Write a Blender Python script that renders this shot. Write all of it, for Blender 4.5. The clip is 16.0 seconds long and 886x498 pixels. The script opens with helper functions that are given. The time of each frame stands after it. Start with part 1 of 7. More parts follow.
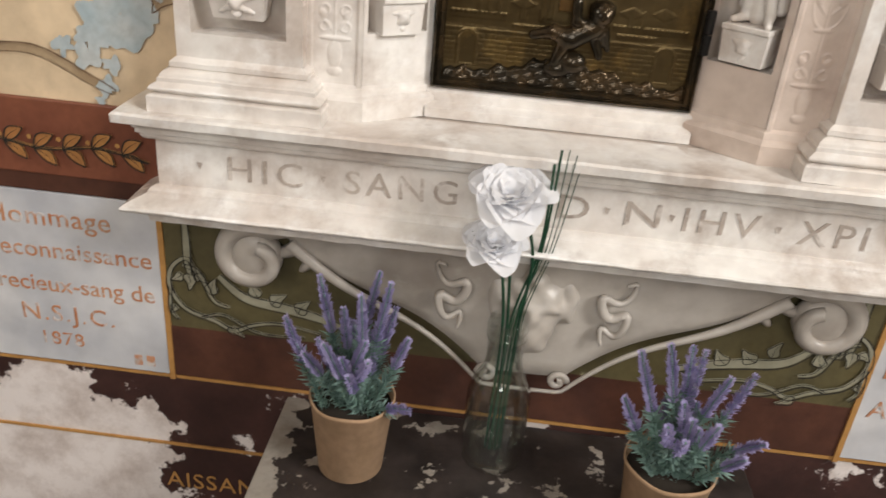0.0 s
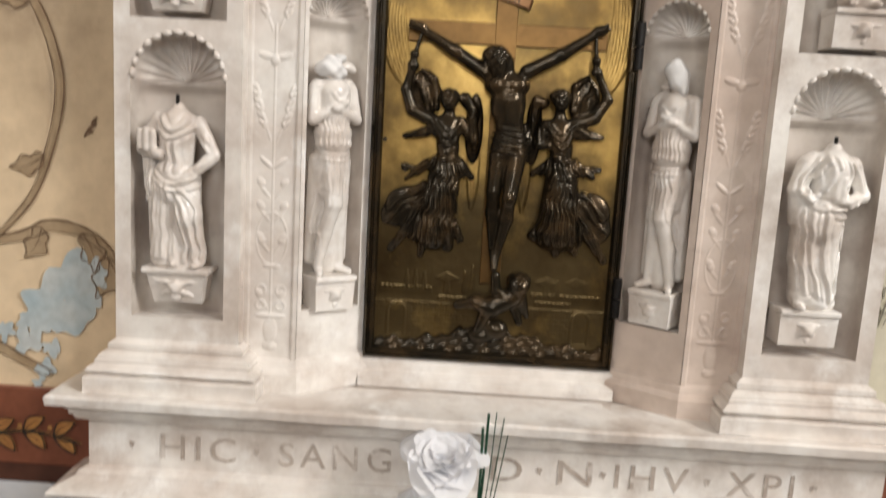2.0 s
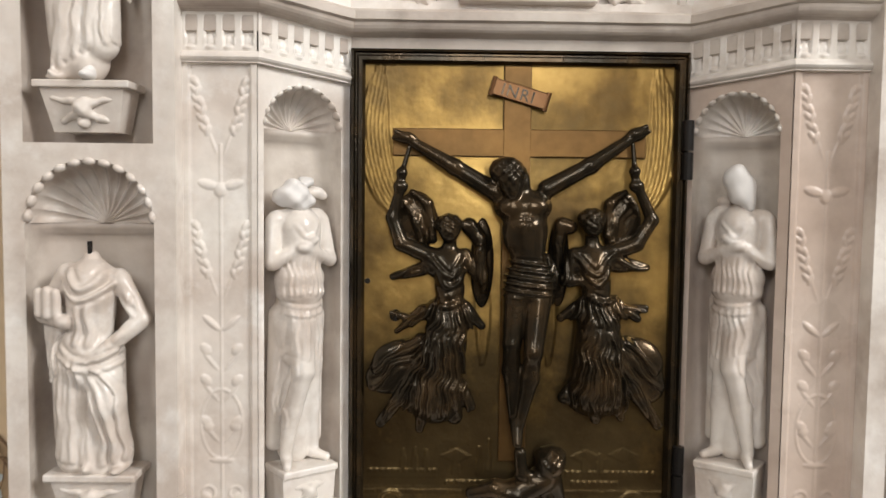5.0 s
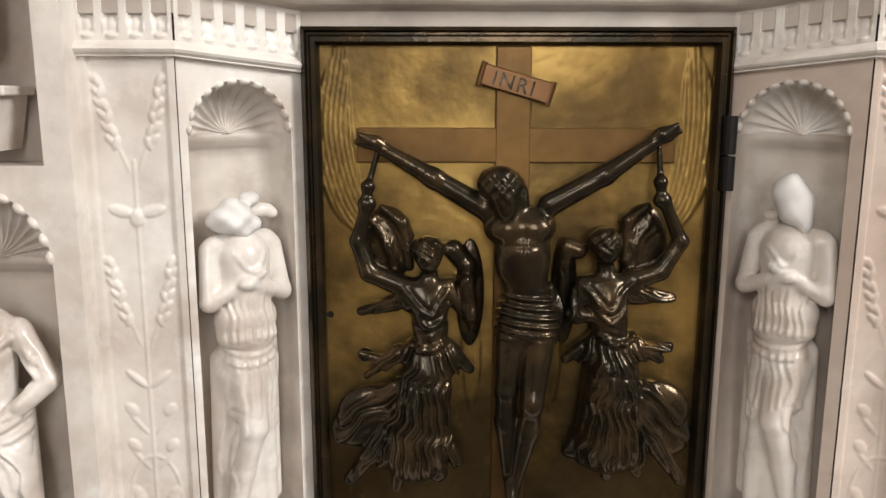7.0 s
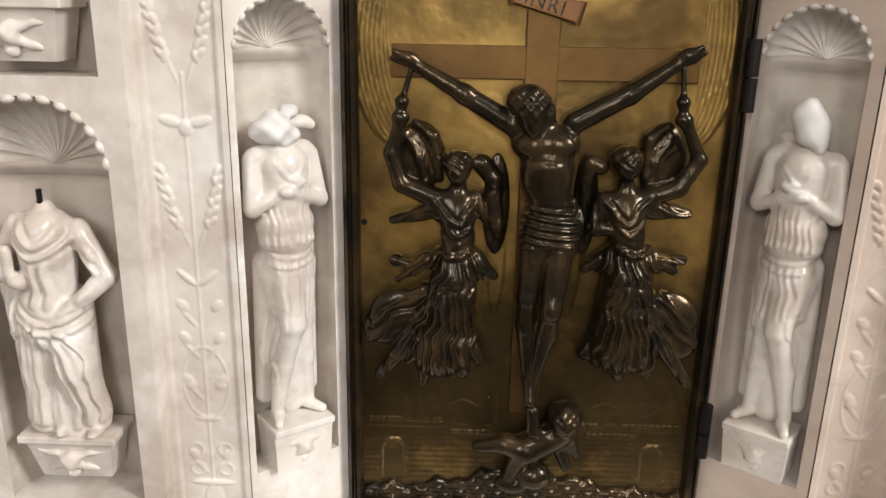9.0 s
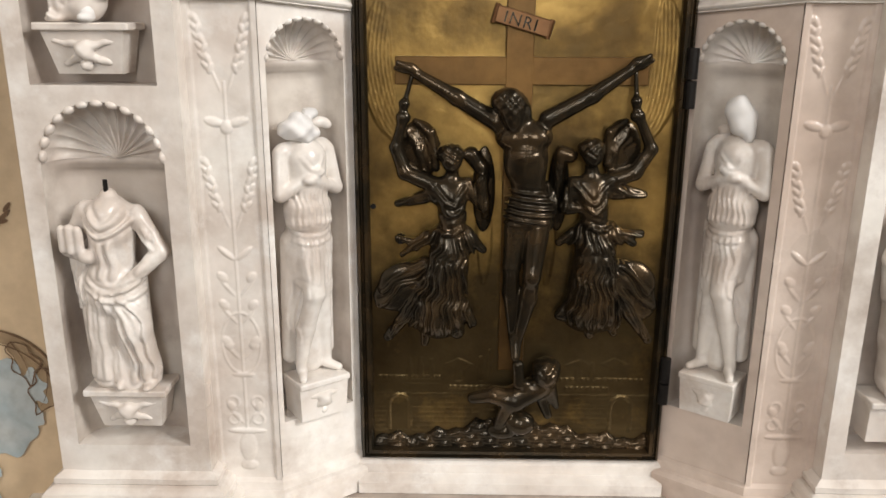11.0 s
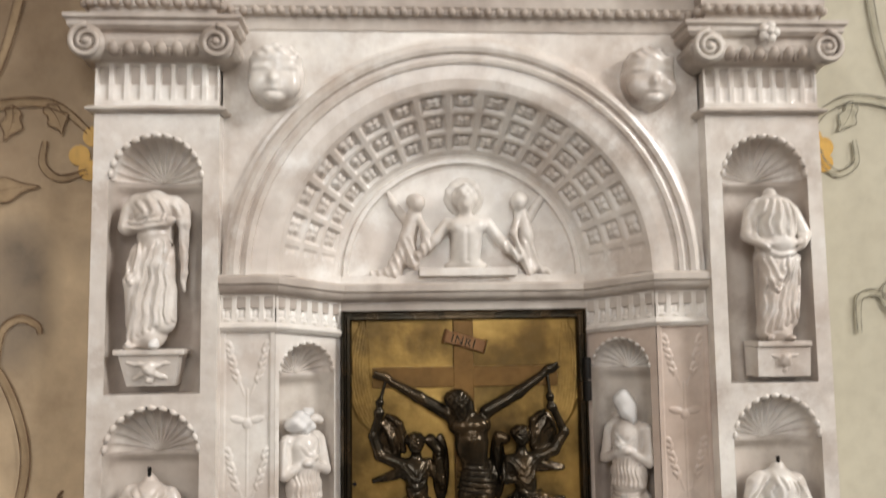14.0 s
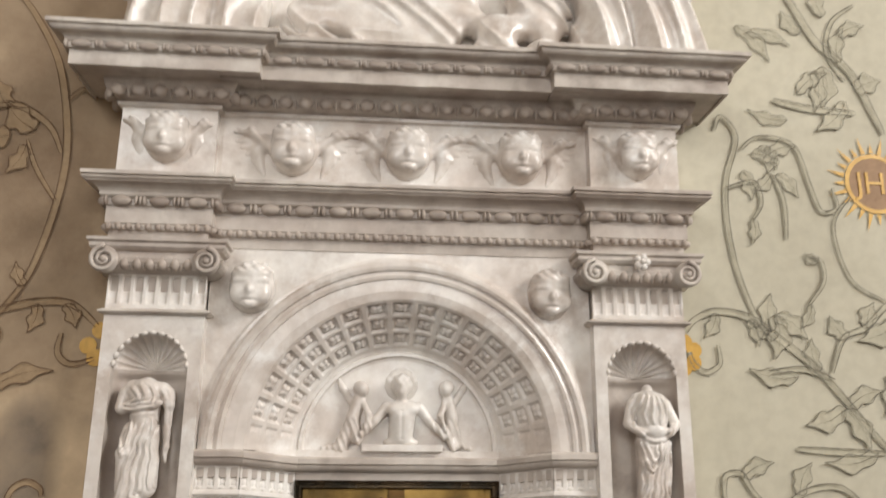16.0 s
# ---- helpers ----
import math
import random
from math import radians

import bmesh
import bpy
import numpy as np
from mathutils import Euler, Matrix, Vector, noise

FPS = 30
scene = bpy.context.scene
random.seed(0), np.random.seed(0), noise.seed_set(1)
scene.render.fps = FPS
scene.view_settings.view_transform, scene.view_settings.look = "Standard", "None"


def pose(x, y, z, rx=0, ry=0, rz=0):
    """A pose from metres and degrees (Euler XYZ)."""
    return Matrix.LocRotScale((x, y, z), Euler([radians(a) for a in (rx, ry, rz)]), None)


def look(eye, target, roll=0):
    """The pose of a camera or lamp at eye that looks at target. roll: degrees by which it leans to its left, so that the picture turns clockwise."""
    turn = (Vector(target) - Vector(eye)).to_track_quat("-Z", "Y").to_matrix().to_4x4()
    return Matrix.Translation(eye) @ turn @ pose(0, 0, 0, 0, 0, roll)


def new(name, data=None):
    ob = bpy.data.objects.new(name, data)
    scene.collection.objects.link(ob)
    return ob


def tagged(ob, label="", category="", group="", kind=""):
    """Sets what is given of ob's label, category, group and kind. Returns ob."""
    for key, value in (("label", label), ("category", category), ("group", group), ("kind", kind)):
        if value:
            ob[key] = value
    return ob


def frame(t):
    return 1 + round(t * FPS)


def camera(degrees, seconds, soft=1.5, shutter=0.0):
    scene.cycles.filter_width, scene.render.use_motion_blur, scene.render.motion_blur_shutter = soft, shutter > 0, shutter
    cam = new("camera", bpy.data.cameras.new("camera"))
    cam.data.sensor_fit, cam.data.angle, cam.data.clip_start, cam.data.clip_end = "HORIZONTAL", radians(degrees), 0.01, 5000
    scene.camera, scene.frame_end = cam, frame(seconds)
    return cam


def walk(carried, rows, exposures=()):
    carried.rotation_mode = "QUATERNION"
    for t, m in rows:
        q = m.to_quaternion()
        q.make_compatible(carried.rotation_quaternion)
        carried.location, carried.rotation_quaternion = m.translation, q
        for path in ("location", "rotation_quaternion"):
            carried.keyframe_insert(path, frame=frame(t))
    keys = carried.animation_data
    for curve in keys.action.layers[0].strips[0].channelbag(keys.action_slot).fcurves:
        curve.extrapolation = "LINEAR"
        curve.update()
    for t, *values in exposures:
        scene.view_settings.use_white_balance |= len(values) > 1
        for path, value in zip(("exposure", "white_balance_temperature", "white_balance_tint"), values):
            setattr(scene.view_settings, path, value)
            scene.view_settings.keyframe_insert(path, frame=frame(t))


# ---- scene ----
cam = camera(57.5, 16.0, shutter=0.5)
PATH = [
    (0, (-0.076, -1.017, 1.609), (-0.175, 0.756, 0.69), 5.1),
    (0.5, (-0.046, -1.028, 1.62), (-0.108, 0.77, 0.747), 4.5),
    (1, (-0.043, -1.031, 1.622), (-0.083, 0.815, 0.852), 4.5),
    (1.5, (-0.041, -1.041, 1.622), (-0.09, 0.89, 1.102), 4.2),
    (2, (-0.045, -1.049, 1.639), (-0.087, 0.925, 1.317), 3.3),
    (2.5, (-0.048, -1.053, 1.597), (-0.093, 0.946, 1.56), 1.5),
    (3, (-0.04, -1.056, 1.615), (-0.094, 0.941, 1.699), 0.9),
    (3.5, (-0.04, -1.036, 1.627), (-0.075, 0.96, 1.747), 0.2),
    (4, (-0.054, -0.953, 1.659), (-0.049, 1.047, 1.679), -0.5),
    (4.5, (-0.066, -0.868, 1.671), (-0.058, 1.13, 1.59), 0.1),
    (5, (-0.083, -0.796, 1.693), (-0.066, 1.2, 1.564), 0.7),
    (5.2, (-0.087, -0.766, 1.711), (-0.048, 1.228, 1.557), 0.8),
    (7.5, (-0.054, -0.623, 1.799), (-0.068, 1.328, 1.359), 0.2),
    (8, (-0.057, -0.638, 1.807), (-0.083, 1.298, 1.305), 0.7),
    (8.5, (-0.064, -0.654, 1.808), (-0.109, 1.26, 1.228), 1.1),
    (9, (-0.066, -0.664, 1.806), (-0.11, 1.239, 1.192), 1.1),
    (11.5, (-0.069, -0.864, 1.804), (-0.08, 1.068, 1.289), -0.1),
    (12, (-0.075, -0.917, 1.793), (-0.058, 1.045, 1.402), -0.2),
    (12.5, (-0.078, -0.938, 1.78), (-0.022, 1.047, 1.542), 0.5),
    (13, (-0.082, -0.971, 1.784), (0.001, 1.026, 1.699), 0.3),
    (13.5, (-0.088, -1.025, 1.807), (0.016, 0.972, 1.846), -0.4),
    (14, (-0.102, -1.096, 1.82), (0.028, 0.891, 2.006), -0.8),
    (14.5, (-0.109, -1.175, 1.854), (0.045, 0.799, 2.136), -0.8),
    (15, (-0.113, -1.234, 1.851), (0.082, 0.721, 2.226), -0.5),
    (15.5, (-0.1, -1.288, 1.848), (0.104, 0.652, 2.293), 0.1),
    (16, (-0.049, -1.377, 1.864), (0.118, 0.547, 2.383), 0.4),
]
walk(cam, [(t, look(eye, target, roll)) for t, eye, target, roll in PATH], [(0, 0.03), (1.5, 0.0), (3.5, -0.08), (5, -0.01), (8, 0.11), (11.5, 0.03), (14, -0.15), (16, -0.19)])

# ---- world, windows and light ----
world = bpy.data.worlds.new("world")
scene.world = world
world.use_nodes = True
wn = world.node_tree.nodes
sky = wn.new("ShaderNodeTexSky")
sky.sky_type, sky.sun_disc = "NISHITA", False
sky.sun_elevation, sky.sun_rotation = radians(38), radians(70)
world.node_tree.links.new(sky.outputs["Color"], wn["Background"].inputs["Color"])
wn["Background"].inputs["Strength"].default_value = 0.1


def window_light(name, place, target, w, h, watts, colour):
    lamp = bpy.data.lights.new(name, "AREA")
    lamp.shape, lamp.size, lamp.size_y, lamp.energy, lamp.color = "RECTANGLE", w, h, watts, colour
    ob = new(name, lamp)
    ob.matrix_world = look(place, target)
    return ob


window_light("window_daylight", (4.85, -3.1, 5.0), (0.0, 0, 1.8), 1.6, 2.4, 352, (1.0, 0.965, 0.925))
window_light("window_daylight", (0.3, -4.9, 3.1), (0.0, 0, 1.9), 1.1, 2.3, 56, (1.0, 0.97, 0.935))
window_light("window_daylight", (-2.2, -4.85, 4.4), (-0.4, 0, 1.5), 1.1, 1.9, 66, (1.0, 0.97, 0.935))


# ---- materials ----
def material(name, base, rough=0.5, metal=0.0, var=None, scale=8.0, amount=0.5, fine=90.0, bump=0.1, bump_scale=60.0, coat=0.0, rough_var=0.0, sharp=(0.35, 0.65)):
    m = bpy.data.materials.new(name)
    m.use_nodes = True
    n, l = m.node_tree.nodes, m.node_tree.links
    b = n["Principled BSDF"]
    b.inputs["Roughness"].default_value, b.inputs["Metallic"].default_value = rough, metal
    b.inputs["Coat Weight"].default_value = coat
    geo = n.new("ShaderNodeNewGeometry")
    coarse = n.new("ShaderNodeTexNoise")
    coarse.inputs["Scale"].default_value, coarse.inputs["Detail"].default_value = scale, 6
    grain = n.new("ShaderNodeTexNoise")
    grain.inputs["Scale"].default_value, grain.inputs["Detail"].default_value = fine, 4
    l.new(geo.outputs["Position"], coarse.inputs["Vector"])
    l.new(geo.outputs["Position"], grain.inputs["Vector"])
    ramp = n.new("ShaderNodeValToRGB")
    ramp.color_ramp.elements[0].position, ramp.color_ramp.elements[1].position = sharp
    ramp.color_ramp.elements[0].color = (*base, 1)
    ramp.color_ramp.elements[1].color = (*(var or [c * 0.8 for c in base]), 1)
    l.new(coarse.outputs["Fac"], ramp.inputs["Fac"])
    mix = n.new("ShaderNodeMix")
    mix.data_type, mix.blend_type = "RGBA", "MULTIPLY"
    mix.inputs["Factor"].default_value = amount
    l.new(ramp.outputs["Color"], mix.inputs["A"])
    r2 = n.new("ShaderNodeValToRGB")
    r2.color_ramp.elements[0].position, r2.color_ramp.elements[1].position = 0.3, 0.6
    r2.color_ramp.elements[0].color, r2.color_ramp.elements[1].color = (0.72, 0.7, 0.68, 1), (1, 1, 1, 1)
    l.new(grain.outputs["Fac"], r2.inputs["Fac"])
    l.new(r2.outputs["Color"], mix.inputs["B"])
    l.new(mix.outputs["Result"], b.inputs["Base Color"])
    bn = n.new("ShaderNodeTexNoise")
    bn.inputs["Scale"].default_value, bn.inputs["Detail"].default_value = bump_scale, 5
    l.new(geo.outputs["Position"], bn.inputs["Vector"])
    bm_ = n.new("ShaderNodeBump")
    bm_.inputs["Strength"].default_value, bm_.inputs["Distance"].default_value = bump, 0.004
    l.new(bn.outputs["Fac"], bm_.inputs["Height"])
    l.new(bm_.outputs["Normal"], b.inputs["Normal"])
    if rough_var:
        mr = n.new("ShaderNodeMapRange")
        mr.inputs["To Min"].default_value, mr.inputs["To Max"].default_value = rough - rough_var, rough + rough_var
        l.new(coarse.outputs["Fac"], mr.inputs["Value"])
        l.new(mr.outputs["Result"], b.inputs["Roughness"])
    m["mix"] = mix.name
    return m


def flaked(m, colour, scale, low, high, shape=None):
    """A second colour where a noise passes a threshold, for lost paint, stains and darkened areas; shape=(x, z, rx, rz)
    bends it towards one large area.
    """
    n, l = m.node_tree.nodes, m.node_tree.links
    b = n["Principled BSDF"]
    source = b.inputs["Base Color"].links[0].from_socket
    geo = n.new("ShaderNodeNewGeometry")
    no = n.new("ShaderNodeTexNoise")
    no.inputs["Scale"].default_value, no.inputs["Detail"].default_value, no.inputs["Roughness"].default_value = scale, 9, 0.62
    l.new(geo.outputs["Position"], no.inputs["Vector"])
    value = no.outputs["Fac"]
    if shape:
        x, z, rx, rz = shape
        sub = n.new("ShaderNodeVectorMath")
        sub.operation = "SUBTRACT"
        sub.inputs[1].default_value = (x, 0, z)
        l.new(geo.outputs["Position"], sub.inputs[0])
        mul = n.new("ShaderNodeVectorMath")
        mul.operation = "MULTIPLY"
        mul.inputs[1].default_value = (1 / rx, 0, 1 / rz)
        l.new(sub.outputs[0], mul.inputs[0])
        ln = n.new("ShaderNodeVectorMath")
        ln.operation = "LENGTH"
        l.new(mul.outputs[0], ln.inputs[0])
        mr = n.new("ShaderNodeMapRange")
        mr.inputs["From Min"].default_value, mr.inputs["From Max"].default_value = 0.75, 1.5
        mr.inputs["To Min"].default_value, mr.inputs["To Max"].default_value = 0.35, 0.0
        l.new(ln.outputs["Value"], mr.inputs["Value"])
        add = n.new("ShaderNodeMath")
        l.new(value, add.inputs[0])
        l.new(mr.outputs["Result"], add.inputs[1])
        value = add.outputs[0]
    ramp = n.new("ShaderNodeValToRGB")
    ramp.color_ramp.elements[0].position, ramp.color_ramp.elements[1].position = low, high
    ramp.color_ramp.elements[0].color, ramp.color_ramp.elements[1].color = (0, 0, 0, 1), (1, 1, 1, 1)
    l.new(value, ramp.inputs["Fac"])
    mix = n.new("ShaderNodeMix")
    mix.data_type = "RGBA"
    fleck = n.new("ShaderNodeTexNoise")
    fleck.inputs["Scale"].default_value, fleck.inputs["Detail"].default_value, fleck.inputs["Roughness"].default_value = scale * 0.8, 10, 0.7
    l.new(geo.outputs["Position"], fleck.inputs["Vector"])
    bare = n.new("ShaderNodeValToRGB")
    bare.color_ramp.elements[0].position, bare.color_ramp.elements[1].position = 0.36, 0.56
    bare.color_ramp.elements[0].color, bare.color_ramp.elements[1].color = (colour[0] * 0.66, colour[1] * 0.61, colour[2] * 0.58, 1), (*colour, 1)
    l.new(fleck.outputs["Fac"], bare.inputs["Fac"])
    l.new(bare.outputs["Color"], mix.inputs["B"])
    l.new(ramp.outputs["Color"], mix.inputs["Factor"])
    l.new(source, mix.inputs["A"])
    l.new(mix.outputs["Result"], b.inputs["Base Color"])
    return m


MARBLE = material("white_marble", (0.90, 0.875, 0.83), 0.24, var=(0.70, 0.63, 0.575), scale=7.5, amount=0.45, fine=35, bump=0.12, bump_scale=45, rough_var=0.1)
flaked(MARBLE, (0.50, 0.415, 0.355), 9, 0.48, 0.76)
flaked(MARBLE, (0.88, 0.86, 0.83), 17, 0.50, 0.68)
# Rose stain plus the shade of the right-hand strip and reveal, both painted in.
ROSY_SHADED = flaked(material("rose_stained_shaded_marble", (0.69, 0.59, 0.52), 0.30, var=(0.58, 0.47, 0.40), scale=6, amount=0.5, fine=35, bump=0.12, bump_scale=45, rough_var=0.1), (0.42, 0.31, 0.25), 10, 0.48, 0.82)
# Support marble, greyed to paint in the shade cast by the console.
SHADE_GREYED = flaked(material("shade_greyed_marble", (0.54, 0.50, 0.45), 0.36, var=(0.35, 0.31, 0.27), scale=7, amount=0.5, fine=30, bump=0.15, bump_scale=45), (0.60, 0.56, 0.51), 9, 0.55, 0.8)
# Duller, browner marble for cornices, capitals, niche hollows and the front ledge.
DULL_MARBLE = flaked(material("dull_mottled_marble", (0.72, 0.67, 0.61), 0.42, var=(0.48, 0.41, 0.36), scale=8, amount=0.55, fine=30, bump=0.2, bump_scale=50), (0.36, 0.30, 0.26), 13, 0.50, 0.80)
# Darker brown marble for beads, eggs, darts and the recessed ledge.
BROWN_MARBLE = material("brown_carved_marble", (0.55, 0.48, 0.42), 0.5, var=(0.34, 0.28, 0.24), scale=18, amount=0.5, fine=60, bump=0.2)
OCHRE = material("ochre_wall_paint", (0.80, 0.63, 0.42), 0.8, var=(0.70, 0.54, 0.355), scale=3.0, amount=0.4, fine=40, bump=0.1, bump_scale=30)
# Dark area painted in for the dimmer light on the upper left wall.
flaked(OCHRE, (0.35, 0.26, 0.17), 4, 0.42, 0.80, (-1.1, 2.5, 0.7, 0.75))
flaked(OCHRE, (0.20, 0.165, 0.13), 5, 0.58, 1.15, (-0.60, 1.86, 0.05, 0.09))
CREAM = material("cream_wall_paint", (0.61, 0.575, 0.455), 0.8, var=(0.53, 0.495, 0.385), scale=3.0, amount=0.35, fine=40, bump=0.1, bump_scale=30)
PLASTER = material("plain_plaster", (0.50, 0.44, 0.37), 0.9, scale=1.5, amount=0.3)
STONE = material("stone_floor", (0.06, 0.05, 0.042), 0.6, scale=2.0)
DARK = flaked(material("dark_maroon_paint", (0.035, 0.016, 0.014), 0.42, var=(0.07, 0.03, 0.025), scale=9, bump=0.2, bump_scale=40), (0.76, 0.70, 0.67), 11, 0.60, 0.625, (-0.84, 0.55, 0.24, 0.20))
SHELF = flaked(material("worn_black_shelf_paint", (0.012, 0.009, 0.008), 0.5, var=(0.05, 0.038, 0.034), scale=10, bump=0.25, bump_scale=50), (0.33, 0.30, 0.26), 19, 0.585, 0.605, (-0.40, 0.785, 0.055, 9.0))
REDPAINT = flaked(material("russet_paint", (0.22, 0.075, 0.04), 0.45, var=(0.17, 0.055, 0.03), scale=12, bump=0.15), (0.45, 0.35, 0.28), 20, 0.69, 0.72)
BROWNRED = flaked(material("red_faux_marble", (0.105, 0.042, 0.026), 0.4, var=(0.065, 0.026, 0.018), scale=14, bump=0.15), (0.42, 0.32, 0.25), 22, 0.70, 0.73)
OLIVE = flaked(material("olive_paint", (0.125, 0.103, 0.045), 0.5, var=(0.085, 0.072, 0.034), scale=10), (0.42, 0.38, 0.25), 24, 0.68, 0.70)
LEAFGREY = material("grey_green_leaf_paint", (0.36, 0.34, 0.25), 0.6, var=(0.28, 0.27, 0.19), scale=20)
OUTLINE = material("dark_outline_paint", (0.03, 0.027, 0.02), 0.6, scale=20)
GILT = material("gilt_paint", (0.75, 0.46, 0.10), 0.4, var=(0.62, 0.36, 0.07), scale=20)
OLDGILT = material("dulled_gilt_paint", (0.52, 0.25, 0.075), 0.5, var=(0.36, 0.15, 0.05), scale=22)
GOLDLINE = material("gold_line_paint", (0.50, 0.26, 0.08), 0.5, scale=20)
PLAQUE = material("grey_white_plaque_marble", (0.66, 0.66, 0.67), 0.3, var=(0.46, 0.47, 0.50), scale=9, amount=0.3, fine=22, bump=0.05)
REDLETTER = material("faded_red_letter_paint", (0.46, 0.17, 0.07), 0.6, var=(0.55, 0.30, 0.18), scale=25)
LETTER = material("worn_grey_letter_paint", (0.38, 0.32, 0.275), 0.6, var=(0.55, 0.48, 0.42), scale=25, sharp=(0.4, 0.7))
flaked(REDLETTER, (0.60, 0.55, 0.52), 55, 0.50, 0.60)
flaked(LETTER, (0.70, 0.65, 0.60), 45, 0.52, 0.62)
TANVINE = material("brown_vine_paint", (0.34, 0.24, 0.14), 0.8, var=(0.42, 0.31, 0.19), scale=12)
TANLINE = material("dark_brown_vine_line", (0.17, 0.10, 0.055), 0.8, scale=12)
GREYVINE = material("grey_vine_paint", (0.55, 0.515, 0.395), 0.8, var=(0.48, 0.45, 0.34), scale=12)
GREYLINE = material("slate_vine_line", (0.24, 0.22, 0.17), 0.8, scale=12)
BLUEFLAKE = material("exposed_blue_undercoat", (0.38, 0.46, 0.49), 0.85, var=(0.52, 0.55, 0.54), scale=18)
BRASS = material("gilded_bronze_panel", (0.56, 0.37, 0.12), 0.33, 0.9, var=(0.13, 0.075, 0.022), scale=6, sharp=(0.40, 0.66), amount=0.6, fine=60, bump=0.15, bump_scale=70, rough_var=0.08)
# Lower panel darkened: some patina, plus its dull reflections painted into the colour.
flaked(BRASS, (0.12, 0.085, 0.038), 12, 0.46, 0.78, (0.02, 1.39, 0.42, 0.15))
BRONZE = material("dark_patinated_bronze", (0.034, 0.027, 0.017), 0.20, 0.65, var=(0.085, 0.056, 0.028), scale=30, sharp=(0.44, 0.66), amount=0.5, fine=80, bump=0.10, bump_scale=120)
IRON = material("black_iron", (0.02, 0.018, 0.017), 0.4, 0.6, scale=30)
PLASTERFILL = material("white_plaster_repair", (0.85, 0.84, 0.83), 0.7, scale=20, amount=0.1)
KRAFT = material("kraft_paper", (0.43, 0.28, 0.17), 0.75, var=(0.37, 0.24, 0.14), scale=30, bump=0.15, bump_scale=120)
SOIL = material("dark_soil", (0.03, 0.022, 0.015), 0.9)
LAVENDER = material("lavender_blossom", (0.27, 0.235, 0.45), 0.7, var=(0.40, 0.36, 0.57), scale=60, amount=0.3)
SAGE = material("sage_green_leaf", (0.13, 0.22, 0.18), 0.7, var=(0.20, 0.30, 0.27), scale=60, amount=0.3)
STEMGREEN = material("dark_green_stem", (0.015, 0.07, 0.035), 0.5, scale=30)
PETAL = material("white_cloth_petal", (0.90, 0.90, 0.92), 0.8, var=(0.86, 0.87, 0.90), scale=40, amount=0.1)
pn, pl_ = PETAL.node_tree.nodes, PETAL.node_tree.links
thin = pn.new("ShaderNodeBsdfTranslucent")
thin.inputs["Color"].default_value = (0.9, 0.91, 0.94, 1)
both = pn.new("ShaderNodeMixShader")
both.inputs["Fac"].default_value = 0.3
pl_.new(pn["Principled BSDF"].outputs["BSDF"], both.inputs[1])
pl_.new(thin.outputs["BSDF"], both.inputs[2])
pl_.new(both.outputs["Shader"], pn["Material Output"].inputs["Surface"])
GLASS = bpy.data.materials.new("clear_glass")
GLASS.use_nodes = True
gn, gk = GLASS.node_tree.nodes, GLASS.node_tree.links
clear, gloss, sheen, rim = gn.new("ShaderNodeBsdfTransparent"), gn.new("ShaderNodeBsdfGlossy"), gn.new("ShaderNodeMixShader"), gn.new("ShaderNodeLayerWeight")
clear.inputs["Color"].default_value = (0.95, 0.975, 0.96, 1)
gloss.inputs["Roughness"].default_value, rim.inputs["Blend"].default_value = 0.03, 0.5
steep, sheer = gn.new("ShaderNodeMath"), gn.new("ShaderNodeMath")
steep.operation, sheer.operation = "POWER", "MULTIPLY_ADD"
steep.inputs[1].default_value, sheer.inputs[1].default_value, sheer.inputs[2].default_value = 2.4, 0.85, 0.08
gk.new(rim.outputs["Facing"], steep.inputs[0])
gk.new(steep.outputs[0], sheer.inputs[0])
gk.new(sheer.outputs[0], sheen.inputs["Fac"])
gk.new(clear.outputs["BSDF"], sheen.inputs[1])
gk.new(gloss.outputs["BSDF"], sheen.inputs[2])
gk.new(sheen.outputs["Shader"], gn["Material Output"].inputs["Surface"])


# ---- building helpers ----
def link_mesh(name, me, mat, parent=None, label="", smooth=False):
    ob = new(name, me)
    me.materials.append(mat)
    me.polygons.foreach_set("use_smooth", [smooth] * len(me.polygons))
    if parent:
        ob.parent = parent
        if parent.type == "EMPTY":
            ob.matrix_parent_inverse = Matrix.Translation(parent.location).inverted()
    if label:
        ob["label"] = label
    return ob


def part(name, bm, mat, parent=None, label="", smooth=False):
    me = bpy.data.meshes.new(name)
    bmesh.ops.recalc_face_normals(bm, faces=bm.faces)
    bm.to_mesh(me)
    bm.free()
    return link_mesh(name, me, mat, parent, label, smooth)


def thing(name, label, category, group="", kind="", at=(0, 0, 0)):
    ob = new(name)
    ob.location = at
    ob.empty_display_size = 0.05
    return tagged(ob, label, category, group, kind)


def raw(name, verts, faces, mat, parent=None, label="", smooth=True):
    me = bpy.data.meshes.new(name)
    me.from_pydata([tuple(v) for v in verts], [], faces)
    me.update()
    return link_mesh(name, me, mat, parent, label, smooth)


def add_box(bm, x0, x1, y0, y1, z0, z1, bevel=0.0):
    got = bmesh.ops.create_cube(bm, size=1)["verts"]
    bmesh.ops.scale(bm, vec=(x1 - x0, y1 - y0, z1 - z0), verts=got)
    bmesh.ops.translate(bm, vec=((x0 + x1) / 2, (y0 + y1) / 2, (z0 + z1) / 2), verts=got)
    if bevel:
        edges = list({e for v in got for e in v.link_edges})
        bmesh.ops.bevel(bm, geom=edges, offset=bevel, segments=2, affect="EDGES", profile=0.5)


